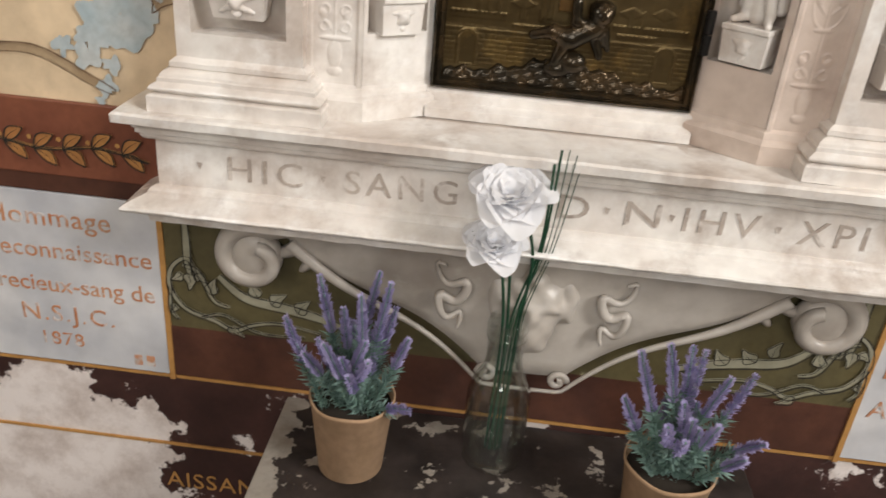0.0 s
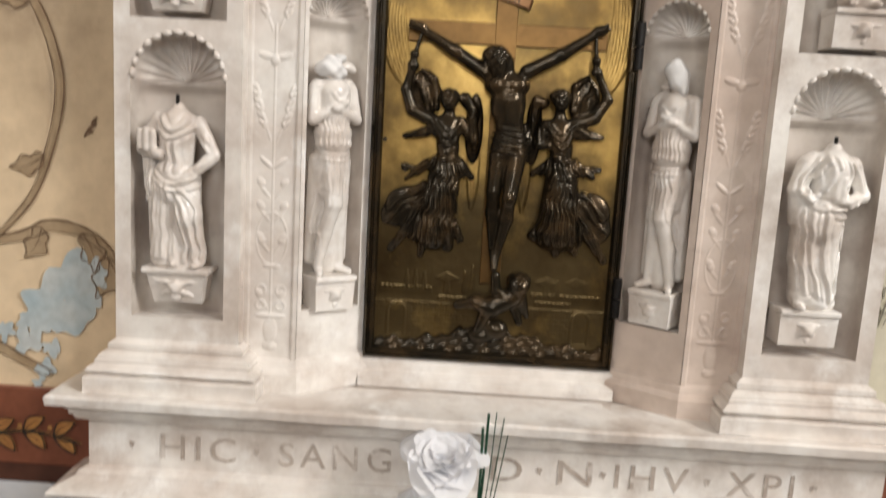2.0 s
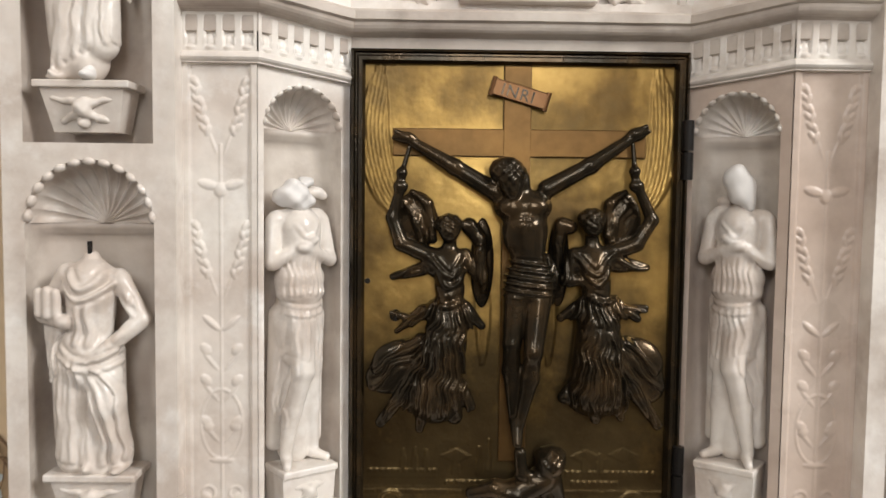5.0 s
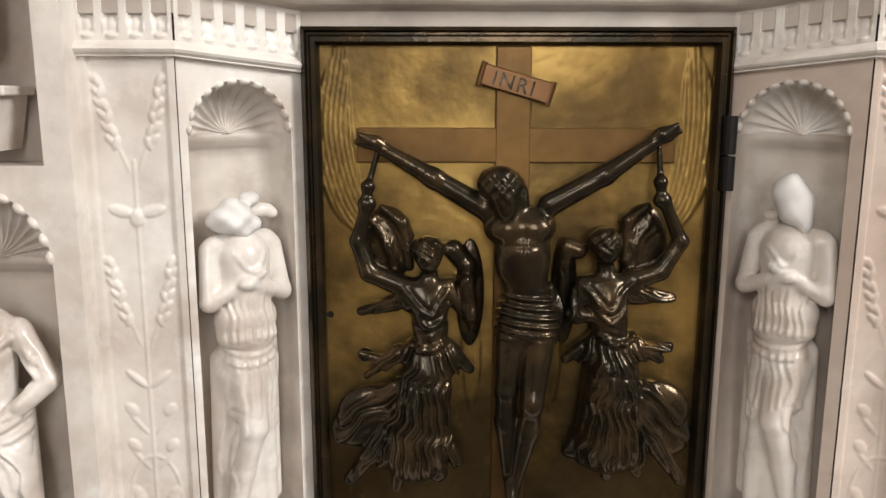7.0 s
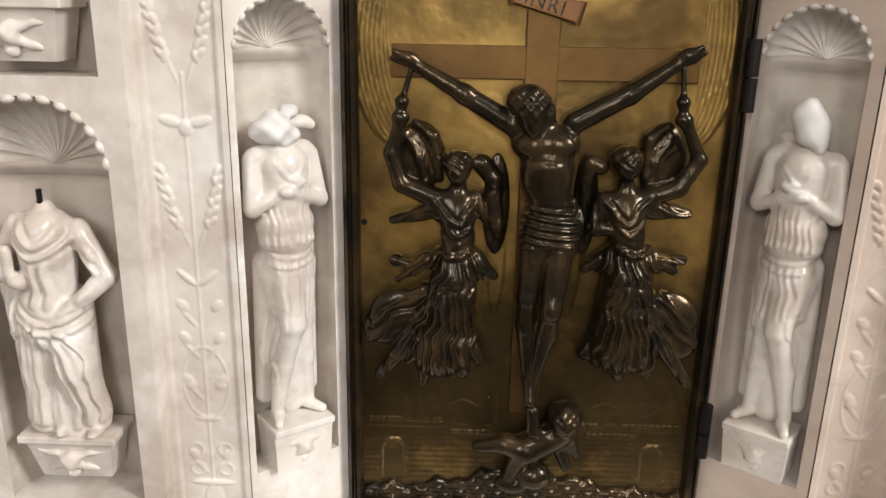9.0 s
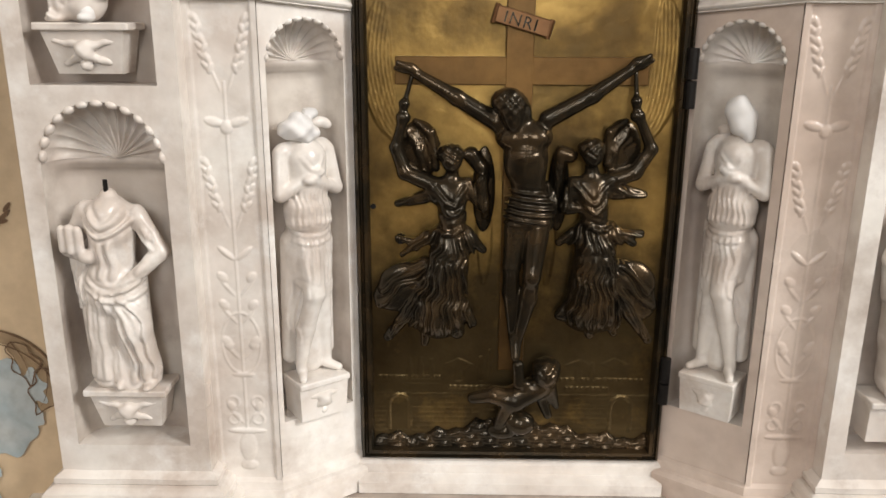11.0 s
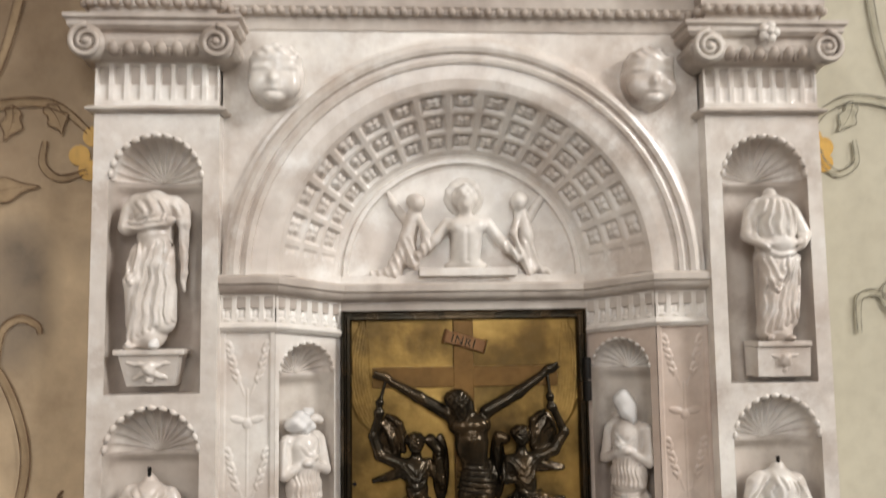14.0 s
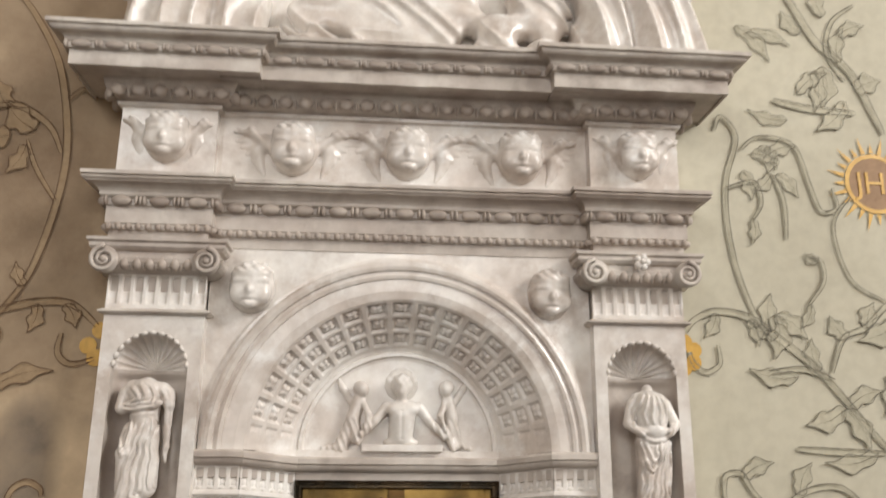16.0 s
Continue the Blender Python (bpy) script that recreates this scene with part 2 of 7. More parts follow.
def box(name, x0, x1, y0, y1, z0, z1, mat, parent=None, label="", bevel=0.0):
    bm = bmesh.new()
    add_box(bm, x0, x1, y0, y1, z0, z1, bevel)
    return part(name, bm, mat, parent, label)


def offset_line(line, p):
    """Shift a plan line by p to its right-hand side, with mitred corners."""
    out = []
    for i, (x, y) in enumerate(line):
        normals = []
        if i:
            d = Vector((x - line[i - 1][0], y - line[i - 1][1])).normalized()
            normals.append(Vector((d.y, -d.x)))
        if i < len(line) - 1:
            d = Vector((line[i + 1][0] - x, line[i + 1][1] - y)).normalized()
            normals.append(Vector((d.y, -d.x)))
        if len(normals) == 2:
            s = normals[0] + normals[1]
            m = s / max(0.3, s.dot(normals[0]))
        else:
            m = normals[0]
        out.append((x + m.x * p, y + m.y * p))
    return out


def moulding(name, line, profile, mat, parent=None, label="", wear=0.0):
    """A profile (projection, height) run along a plan line."""
    verts, faces = [], []
    dense = [line[0]]
    for a, b in zip(line, line[1:]):
        k = max(1, int(math.hypot(b[0] - a[0], b[1] - a[1]) / 0.009)) if wear else 1
        dense += [(a[0] + (b[0] - a[0]) * i / k, a[1] + (b[1] - a[1]) * i / k) for i in range(1, k + 1)]
    n = len(dense)
    for p, z in profile:
        for x, y in offset_line(dense, p):
            dx = noise.noise((x * 40, y * 40, z * 60)) * wear
            dz = (noise.noise((x * 35 + 9, y * 35, z * 60)) - 1.6 * max(0.0, noise.noise((x * 22, y * 22, z * 9 + 4)) - 0.25)) * wear
            verts.append((x, y + dx, z + dz))
    for r in range(len(profile) - 1):
        for c in range(n - 1):
            a = r * n + c
            faces.append((a, a + 1, a + n + 1, a + n))
    return raw(name, verts, faces, mat, parent, label, False)


def curve_pts(kind, p0, z0, p1, z1, k=6):
    """Profile pieces: 'ovolo' and 'cavetto' quarter rounds, 'torus' half rounds, 'cyma' S-curves."""
    out = []
    for i in range(k + 1):
        s = i / k
        if kind == "ovolo":
            p, z = math.sin(s * math.pi / 2), 1 - math.cos(s * math.pi / 2)
        elif kind == "cavetto":
            p, z = 1 - math.cos(s * math.pi / 2), math.sin(s * math.pi / 2)
        elif kind == "cyma":
            p, z = s - 0.12 * math.sin(2 * math.pi * s), s + 0.12 * math.sin(2 * math.pi * s)
        else:
            out.append((p0 + (p1 - p0) * math.sin(s * math.pi), z0 + (z1 - z0) * s))
            continue
        out.append((p0 + (p1 - p0) * p, z0 + (z1 - z0) * z))
    return out


def grid_mesh(name, X, Y, Z, mat, parent=None, label="", smooth=True, matrix=None):
    r, c = X.shape
    v = np.stack([X, Y, Z], -1).reshape(-1, 3)
    if matrix is not None:
        M = np.array(matrix)
        v = v @ M[:3, :3].T + M[:3, 3]
    i = np.arange(r * c).reshape(r, c)
    f = np.stack([i[:-1, :-1], i[:-1, 1:], i[1:, 1:], i[1:, :-1]], -1).reshape(-1, 4)
    me = bpy.data.meshes.new(name)
    me.vertices.add(len(v))
    me.vertices.foreach_set("co", v.astype(np.float32).ravel())
    me.loops.add(f.size)
    me.loops.foreach_set("vertex_index", f.astype(np.int32).ravel())
    me.polygons.add(len(f))
    me.polygons.foreach_set("loop_start", np.arange(0, f.size, 4, dtype=np.int32))
    me.update(calc_edges=True)
    return link_mesh(name, me, mat, parent, label, smooth)


def relief(name, x0, x1, z0, z1, step, y, height, mat, parent=None, label="", matrix=None):
    """A carved face: the plane y, raised towards the viewer by height(X, Z)."""
    nx, nz = max(2, int((x1 - x0) / step) + 1), max(2, int((z1 - z0) / step) + 1)
    X, Z = np.meshgrid(np.linspace(x0, x1, nx), np.linspace(z0, z1, nz))
    return grid_mesh(name, X, y - height(X, Z), Z, mat, parent, label, True, matrix)


# ---- solids of smoothly joined forms, for carved and cast figures ----
def limb(p, q, ra, rb):
    return ("limb", np.array(p, float), np.array(q, float), ra, rb)


def lump(c, r):
    return ("lump", np.array(c, float), np.array(r, float), 0, 0)


def field(ax, forms, k):
    """Smooth union of the forms' distances on a lattice, each worked out near its own form only."""
    d = np.full([len(a) for a in ax], 9.0)
    for kind, a, b, ra, rb in forms:
        reach = 0.02 + k
        if kind == "limb":
            r = max(ra, rb)
            lo, hi = np.minimum(a, b) - r - reach, np.maximum(a, b) + r + reach
        else:
            lo, hi = a - b - reach, a + b + reach
        sl = tuple(slice(int(np.searchsorted(x, l)), int(np.searchsorted(x, h))) for x, l, h in zip(ax, lo, hi))
        P = np.stack(np.meshgrid(*[x[s] for x, s in zip(ax, sl)], indexing="ij"), -1)
        if P.size == 0:
            continue
        if kind == "limb":
            ab = b - a
            h = np.clip(((P - a) @ ab) / max(1e-9, ab @ ab), 0, 1)
            e = np.linalg.norm(P - a - h[..., None] * ab, axis=-1) - (ra + (rb - ra) * h)
        else:
            e = (np.linalg.norm((P - a) / b, axis=-1) - 1) * b.min()
        o = d[sl]
        h = np.clip(0.5 + 0.5 * (o - e) / k, 0, 1)
        d[sl] = o * (1 - h) + e * h - k * h * (1 - h)
    return d


def carve(name, forms, mat, step=0.002, k=0.008, folds=None, matrix=None, parent=None, label="", flat=None):
    """One closed mesh round smoothly joined forms (surface nets). folds(X, Y, Z) is added to the distance; flat: nothing behind y = flat."""
    lo, hi = np.full(3, 9.0), np.full(3, -9.0)
    for kind, a, b, ra, rb in forms:
        if kind == "limb":
            r = max(ra, rb)
            lo, hi = np.minimum(lo, np.minimum(a, b) - r), np.maximum(hi, np.maximum(a, b) + r)
        else:
            lo, hi = np.minimum(lo, a - b), np.maximum(hi, a + b)
    lo, hi = lo - 0.006, hi + 0.006
    if flat is not None:
        hi[1] = min(hi[1], flat + 3 * step)
    n = np.ceil((hi - lo) / step).astype(int) + 1
    ax = [lo[i] + step * np.arange(n[i]) for i in range(3)]
    X, Y, Z = np.meshgrid(*ax, indexing="ij")
    d = field(ax, forms, k)
    if folds is not None:
        d = d + folds(X, Y, Z)
    if flat is not None:
        d = np.maximum(d, Y - flat)
    inside = d < 0
    cs = [(i, j, l) for i in (0, 1) for j in (0, 1) for l in (0, 1)]
    sub = {c: d[c[0]:n[0] - 1 + c[0], c[1]:n[1] - 1 + c[1], c[2]:n[2] - 1 + c[2]] for c in cs}
    count = sum((sub[c] < 0).astype(int) for c in cs)
    act = (count > 0) & (count < 8)
    idx = np.full(act.shape, -1, np.int64)
    idx[act] = np.arange(act.sum())
    total, num = np.zeros((int(act.sum()), 3)), np.zeros(int(act.sum()))
    for c in cs:
        for axis in range(3):
            if c[axis] == 0:
                e = tuple(1 if t == axis else c[t] for t in range(3))
                da, db = sub[c][act], sub[e][act]
                cross = (da < 0) != (db < 0)
                s = np.where(cross, da / np.where(cross, da - db, 1), 0)
                p = np.tile(np.array(c, float), (len(da), 1))
                p[:, axis] += s
                total += p * cross[:, None]
                num += cross
    base = np.stack(np.nonzero(act), -1)
    v = lo + step * (base + total / num[:, None])
    quads = []
    for axis in range(3):
        u, w = [t for t in range(3) if t != axis]
        sl0, sl1 = [slice(None)] * 3, [slice(None)] * 3
        sl0[axis], sl1[axis] = slice(0, -1), slice(1, None)
        cross = inside[tuple(sl0)] != inside[tuple(sl1)]
        at = np.stack(np.nonzero(cross), -1)
        at = at[(at[:, u] > 0) & (at[:, w] > 0) & (at[:, u] < n[u] - 1) & (at[:, w] < n[w] - 1)]
        q = []
        for du, dw in ((0, 0), (1, 0), (1, 1), (0, 1)):
            b2 = at.copy()
            b2[:, u] -= du
            b2[:, w] -= dw
            q.append(idx[b2[:, 0], b2[:, 1], b2[:, 2]])
        q = np.stack(q, -1)
        ins = inside[at[:, 0], at[:, 1], at[:, 2]]
        flip = ins if axis == 1 else ~ins
        q[flip] = q[flip][:, ::-1]
        quads.append(q)
    f = np.concatenate(quads)
    f = f[(f >= 0).all(1)][:, ::-1]
    if matrix is not None:
        M = np.array(matrix)
        v = v @ M[:3, :3].T + M[:3, 3]
    me = bpy.data.meshes.new(name)
    me.vertices.add(len(v))
    me.vertices.foreach_set("co", v.astype(np.float32).ravel())
    me.loops.add(f.size)
    me.loops.foreach_set("vertex_index", f.astype(np.int32).ravel())
    me.polygons.add(len(f))
    me.polygons.foreach_set("loop_start", np.arange(0, f.size, 4, dtype=np.int32))
    me.update(calc_edges=True)
    return link_mesh(name, me, mat, parent, label, True)


def along(pts, X, Z):
    """Distance to a smooth line and the length along it."""
    pts = np.array(pts)
    t = np.linspace(0, len(pts) - 1, 40)
    i = np.minimum(t.astype(int), len(pts) - 2)
    f = (t - i)[:, None]
    p0, p1, p2, p3 = pts[np.maximum(i - 1, 0)], pts[i], pts[i + 1], pts[np.minimum(i + 2, len(pts) - 1)]
    c = 0.5 * (2 * p1 + (p2 - p0) * f + (2 * p0 - 5 * p1 + 4 * p2 - p3) * f ** 2 + (3 * p1 - p0 - 3 * p2 + p3) * f ** 3)
    best, arc, side = np.full(X.shape, 9.0), np.zeros(X.shape), np.zeros(X.shape)
    run = 0.0
    for a, b in zip(c, c[1:]):
        ab = b - a
        L = np.hypot(*ab)
        h = np.clip(((X - a[0]) * ab[0] + (Z - a[1]) * ab[1]) / (L * L), 0, 1)
        dx, dz = X - a[0] - h * ab[0], Z - a[1] - h * ab[1]
        d = np.hypot(dx, dz)
        near = d < best
        best = np.where(near, d, best)
        arc = np.where(near, run + h * L, arc)
        side = np.where(near, (ab[0] * dz - ab[1] * dx) / L, side)
        run += L
    return best, arc, side, run


def lettering(text, size, mat, matrix, parent, name="lettering", depth=0.0006, spacing=1.0, label=""):
    cu = bpy.data.curves.new(name, "FONT")
    cu.body, cu.size, cu.extrude, cu.align_x, cu.space_character = text, size, depth, "LEFT", spacing
    cu.resolution_u = 3
    tmp = new("tmp_text", cu)
    dg = bpy.context.evaluated_depsgraph_get()
    me = bpy.data.meshes.new_from_object(tmp.evaluated_get(dg))
    bpy.data.objects.remove(tmp)
    me.transform(matrix)
    return link_mesh(name, me, mat, parent, label)


def upright(x, y, z, ry=0.0):
    """Text lying on a wall that faces -y."""
    return Matrix.Translation((x, y, z)) @ Matrix.Rotation(radians(90), 4, "X") @ Matrix.Rotation(radians(ry), 4, "Z")


# ---- the room: walls, floor, vault ----
def wall(name, mat, label, *boxes):
    bm = bmesh.new()
    for b in boxes:
        add_box(bm, *b)
    return tagged(part(name, bm, mat), label, "wall", kind="structure")


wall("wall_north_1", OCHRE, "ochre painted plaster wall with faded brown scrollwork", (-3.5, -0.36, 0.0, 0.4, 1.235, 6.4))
wall("wall_north_2", CREAM, "pale cream painted plaster wall with grey scrollwork", (0.36, 5.0, 0.0, 0.4, 1.235, 6.4))
wall("wall_north_3", PLASTER, "plaster wall above and behind the marble tabernacle", (-0.36, 0.36, 0.0, 0.4, 2.45, 6.4), (-0.36, 0.36, 0.12, 0.4, 1.235, 2.45))
wall("wall_north_4", DARK, "dark maroon painted dado with large areas of lost paint", (-3.5, 5.0, 0.0, 0.4, 0.0, 1.235))
wall("wall_east", PLASTER, "plain plaster side wall with a tall window opening", (5.0, 5.3, -5.2, -4.0, 0, 6.4), (5.0, 5.3, -2.2, 0.4, 0, 6.4), (5.0, 5.3, -4.0, -2.2, 0, 3.6), (5.0, 5.3, -4.0, -2.2, 6.3, 6.4))
wall("wall_west", PLASTER, "plain plaster side wall", (-3.8, -3.5, -5.2, 0.4, 0, 6.4))
wall("wall_south", PLASTER, "plain plaster wall with two tall window openings", (-3.5, -2.8, -5.2, -4.95, 0, 6.4), (-1.6, -0.3, -5.2, -4.95, 0, 6.4), (0.9, 5.0, -5.2, -4.95, 0, 6.4), (-2.8, -1.6, -5.2, -4.95, 0, 3.3), (-2.8, -1.6, -5.2, -4.95, 5.5, 6.4), (-0.3, 0.9, -5.2, -4.95, 0, 1.85), (-0.3, 0.9, -5.2, -4.95, 4.35, 6.4))
tagged(box("floor", -3.8, 5.3, -5.2, 0.4, -0.2, 0, STONE), "worn stone floor of the chapel", "floor", kind="structure")
tagged(box("ceiling", -3.8, 5.3, -5.2, 0.4, 6.4, 6.6, PLASTER), "plain plaster ceiling", "ceiling", kind="structure")


# ---- the marble tabernacle ----
def mirrored(line):
    return [(-x, y) for x, y in reversed(line)]


def tube(bm, pts, radii, sides=8, cap=True):
    rings = []
    pts = [Vector(p) for p in pts]
    for i, p in enumerate(pts):
        t = (pts[min(i + 1, len(pts) - 1)] - pts[max(i - 1, 0)]).normalized()
        a = t.orthogonal().normalized() if i == 0 else (last - t * last.dot(t)).normalized()
        last = a
        b = t.cross(a)
        r = radii[i] if isinstance(radii, (list, tuple)) else radii
        rings.append([bm.verts.new(p + (a * math.cos(2 * math.pi * s / sides) + b * math.sin(2 * math.pi * s / sides)) * r) for s in range(sides)])
    for u, v in zip(rings, rings[1:]):
        for s in range(sides):
            bm.faces.new((u[s], u[(s + 1) % sides], v[(s + 1) % sides], v[s]))
    if cap:
        bm.faces.new(rings[0])
        bm.faces.new(rings[-1])


def add_lump(bm, c, r, u=10, v=7, turn=0.0):
    m = Matrix.Translation(c) @ Matrix.Rotation(turn, 4, "Y") @ Matrix.Diagonal((*r, 1))
    bmesh.ops.create_uvsphere(bm, u_segments=u, v_segments=v, radius=1, matrix=m)


def unit_ball(name, u=10, v=7):
    bm = bmesh.new()
    bmesh.ops.create_uvsphere(bm, u_segments=u, v_segments=v, radius=1)
    me = bpy.data.meshes.new(name)
    bm.to_mesh(me)
    bm.free()
    me.materials.append(BROWN_MARBLE)
    me.polygons.foreach_set("use_smooth", [True] * len(me.polygons))
    return me


BALL = unit_ball("bead")
SCALLOP = BALL.copy()
SCALLOP.materials[0] = MARBLE


def carved_ball(name, m, parent):
    ob = new(name, BALL)
    ob.parent = parent
    if parent.type == "EMPTY":
        ob.matrix_parent_inverse = Matrix.Translation(parent.location).inverted()
    ob.matrix_basis = m
    return ob


def niche(name, cx, w, zb, zs, d, y, parent, matrix=None, ribs=13, label="carved scallop-shell niche"):
    """A round-headed hollow with a fluted shell for a head."""
    al = np.linspace(0, math.pi, ribs * 10 + 1)
    rho = np.linspace(0.02, 1, 26)
    A, R = np.meshgrid(al, rho)
    rib = np.abs(np.sin(A * ribs))
    hub = np.exp(-(R / 0.16) ** 2)
    depth = d * (1 - R ** 3.2) ** (1 / 3.2) - 0.10 * w * (1 - rib) * np.minimum(1, R * 2.2) * (R < 0.97) - hub * 0.15 * w
    depth = np.where(R > 0.99, 0.0, np.maximum(depth, 0.001 + 0.06 * w * rib))
    shell = grid_mesh("shell", cx + w * R * np.cos(A), y + depth, zs + w * R * np.sin(A), MARBLE, parent, label, True, matrix)
    for i in range(ribs):
        a = (i + 0.5) * math.pi / ribs
        m = Matrix.Translation((cx + w * 0.975 * math.cos(a), y + 0.003, zs + w * 0.975 * math.sin(a))) @ Matrix.Rotation(-a, 4, "Y") @ Matrix.Diagonal((w * 0.07, 0.006, w * 0.105, 1))
        ob = carved_ball("scallop", (matrix or Matrix()) @ m, parent)
        ob.data = SCALLOP
    th = np.linspace(0, math.pi, 41)
    zz = np.concatenate([[zs + 0.001, zs, zs - 0.006, zs - 0.007, zs - 0.01, zs - 0.011], np.linspace(zs - 0.02, zb, 8)])
    inset = np.array([0.10, 0.13, 0.13, 0.08, 0.08, 0.0] + [0.0] * 8)
    T, Zz = np.meshgrid(th, zz)
    I = np.repeat(inset[:, None], len(th), 1)
    c, s = np.cos(T), np.sin(T)
    grid_mesh("hollow", cx + w * np.sign(c) * np.abs(c) ** 0.6, y + d * s ** 0.6 * (1 - I), Zz, DULL_MARBLE, parent, "", True, matrix)
    R2, T2 = np.meshgrid(np.linspace(0, 1, 4), th)
    c, s = np.cos(T2), np.sin(T2)
    grid_mesh("hollow_floor", cx + w * R2 * np.sign(c) * np.abs(c) ** 0.6, y + d * R2 * s ** 0.6, np.full_like(R2, zb), MARBLE, parent, "", False, matrix)


def pierced_face(name, x0, x1, z0, z1, holes, y, back, parent, matrix=None):
    """An upright slab face with round-headed openings (cx, w, zb, zs), and its two sides running back."""
    bm = bmesh.new()

    def quad(*p):
        bm.faces.new([bm.verts.new((a, b, c)) for a, b, c in p])

    z = z0
    for cx, w, zb, zs in holes:
        quad((x0, y, z), (x1, y, z), (x1, y, zb), (x0, y, zb))
        quad((x0, y, zb), (cx - w, y, zb), (cx - w, y, zs), (x0, y, zs))
        quad((cx + w, y, zb), (x1, y, zb), (x1, y, zs), (cx + w, y, zs))
        for side, edge in ((-1, x0), (1, x1)):
            for i in range(24):
                a, b = i / 24 * math.pi / 2, (i + 1) / 24 * math.pi / 2
                pa, pb = (cx + side * w * math.cos(a), zs + w * math.sin(a)), (cx + side * w * math.cos(b), zs + w * math.sin(b))
                quad((edge, y, pa[1]), (pa[0], y, pa[1]), (pb[0], y, pb[1]), (edge, y, pb[1]))
        z = zs + w
    quad((x0, y, z), (x1, y, z), (x1, y, z1), (x0, y, z1))
    for x, b in ((x0, back[0]), (x1, back[1])):
        quad((x, y, z0), (x, b, z0), (x, b, z1), (x, y, z1))
    bmesh.ops.remove_doubles(bm, verts=bm.verts, dist=1e-5)
    if matrix is not None:
        bmesh.ops.transform(bm, matrix=matrix, verts=bm.verts)
    return part(name, bm, MARBLE, parent)


def run_along(line, p, pitch):
    """Evenly spaced places on the straight runs of a plan line: a pose and the run's length left."""
    pts = offset_line(line, p)
    for (ax, ay), (bx, by) in zip(pts, pts[1:]):
        length = math.hypot(bx - ax, by - ay)
        if length < 0.02:
            continue
        d = ((bx - ax) / length, (by - ay) / length)
        n = max(1, round(length / pitch))
        for i in range(n):
            s = (i + 0.5) * length / n
            yield lambda q, s=s, a=(ax, ay), d=d, L=length: None if not 0.002 < s + q < L - 0.002 else Matrix.Translation((a[0] + d[0] * (s + q), a[1] + d[1] * (s + q), 0)) @ Matrix.Rotation(math.atan2(d[1], d[0]), 4, "Z")


def bead_row(name, line, p, z, h, parent, pattern="reel"):
    """Carved beads along a plan line: long beads with small ones between, or a row of short ones."""
    items = [(0, 0.017, 0.0085), (0.0245, 0.0035, 0.0075), (0.0315, 0.0035, 0.0075), (-0.0245, 0.0035, 0.0075)] if pattern == "reel" else [(0, 0.0056, 0.0068)]
    for place in run_along(line, p, 0.056 if pattern == "reel" else 0.0165):
        for off, rx, rz in items:
            m = place(off)
            if m is not None:
                carved_ball("bead", Matrix.Translation((0, 0, z)) @ m @ Matrix.Diagonal((rx, h * 0.9, rz * h / 0.0075, 1)), parent)


def egg_row(name, line, p, z0, z1, parent, pitch=0.034):
    for place in run_along(line, p, pitch):
        m = place(0)
        if m is not None:
            carved_ball("egg", Matrix.Translation((0, 0, (z0 + z1) / 2)) @ m @ Matrix.Rotation(radians(-32), 4, "X") @ Matrix.Diagonal((pitch * 0.40, 0.011, (z1 - z0) * 0.56, 1)), parent)
        m = place(pitch / 2)
        if m is not None:
            carved_ball("dart", Matrix.Translation((0, 0, (z0 + z1) / 2 - 0.004)) @ m @ Matrix.Diagonal((0.003, 0.006, (z1 - z0) * 0.4, 1)), parent)


tab = thing("wall_tabernacle", "carved white marble wall tabernacle with niches and arch", "tabernacle", at=(0, 0, 1.118))

# console with its inscription
CONSOLE = [(-0.512, 0.0), (-0.512, -0.065), (0.512, -0.065), (0.512, 0.0)]
console = moulding("console", CONSOLE, [(-0.06, 1.112), (0.012, 1.114), (0.014, 1.126)] + curve_pts("torus", 0.018, 1.127, 0.040, 1.152, 8) + [(0.016, 1.153)] + curve_pts("cavetto", 0.012, 1.155, 0.0, 1.165, 4) + [(0, 1.226)] + curve_pts("ovolo", 0.002, 1.228, 0.014, 1.238, 4) + [(0.018, 1.240), (0.018, 1.246)] + curve_pts("cavetto", 0.020, 1.247, 0.032, 1.255, 4) + [(0.038, 1.257), (0.039, 1.268), (0.036, 1.271), (-0.062, 1.271)], MARBLE, tab, "inscribed marble console with chipped moulded edges", wear=0.0010)
box("ledge", -0.5, 0.5, -0.035, -0.001, 1.2, 1.2705, DULL_MARBLE, tab)
box("ledge", -0.352, 0.352, -0.001, 0.115, 1.2, 1.2702, BROWN_MARBLE, tab)
for word, xa, xb in (("HIC", -0.417, -0.319), ("SANG", -0.262, -0.117), ("D", 0.013, 0.052), ("N", 0.098, 0.142), ("IHV", 0.171, 0.265), ("XPI", 0.315, 0.399)):
    ob = lettering(word, 0.047, LETTER, upright(0, 0, 0), console, "inscription", spacing=1.25)
    xs = [v.co.x for v in ob.data.vertices]
    k = (xb - xa) / (max(xs) - min(xs))
    ob.data.transform(Matrix.Translation((xa, -0.0659, 1.181)) @ Matrix.Diagonal((k, 1, 1, 1)) @ Matrix.Translation((-min(xs), 0, 0)))
for xd in (-0.455, -0.292, -0.012, 0.074, 0.156, 0.289, 0.425):
    bm = bmesh.new()
    bm.faces.new([bm.verts.new((xd + a * 0.0045, -0.0668, 1.197 + b * 0.0055)) for a, b in ((-0.8, 0.9), (-0.5, -0.1), (0.2, -1.0), (0.9, 0.7))])
    part("interpunct", bm, LETTER, console)

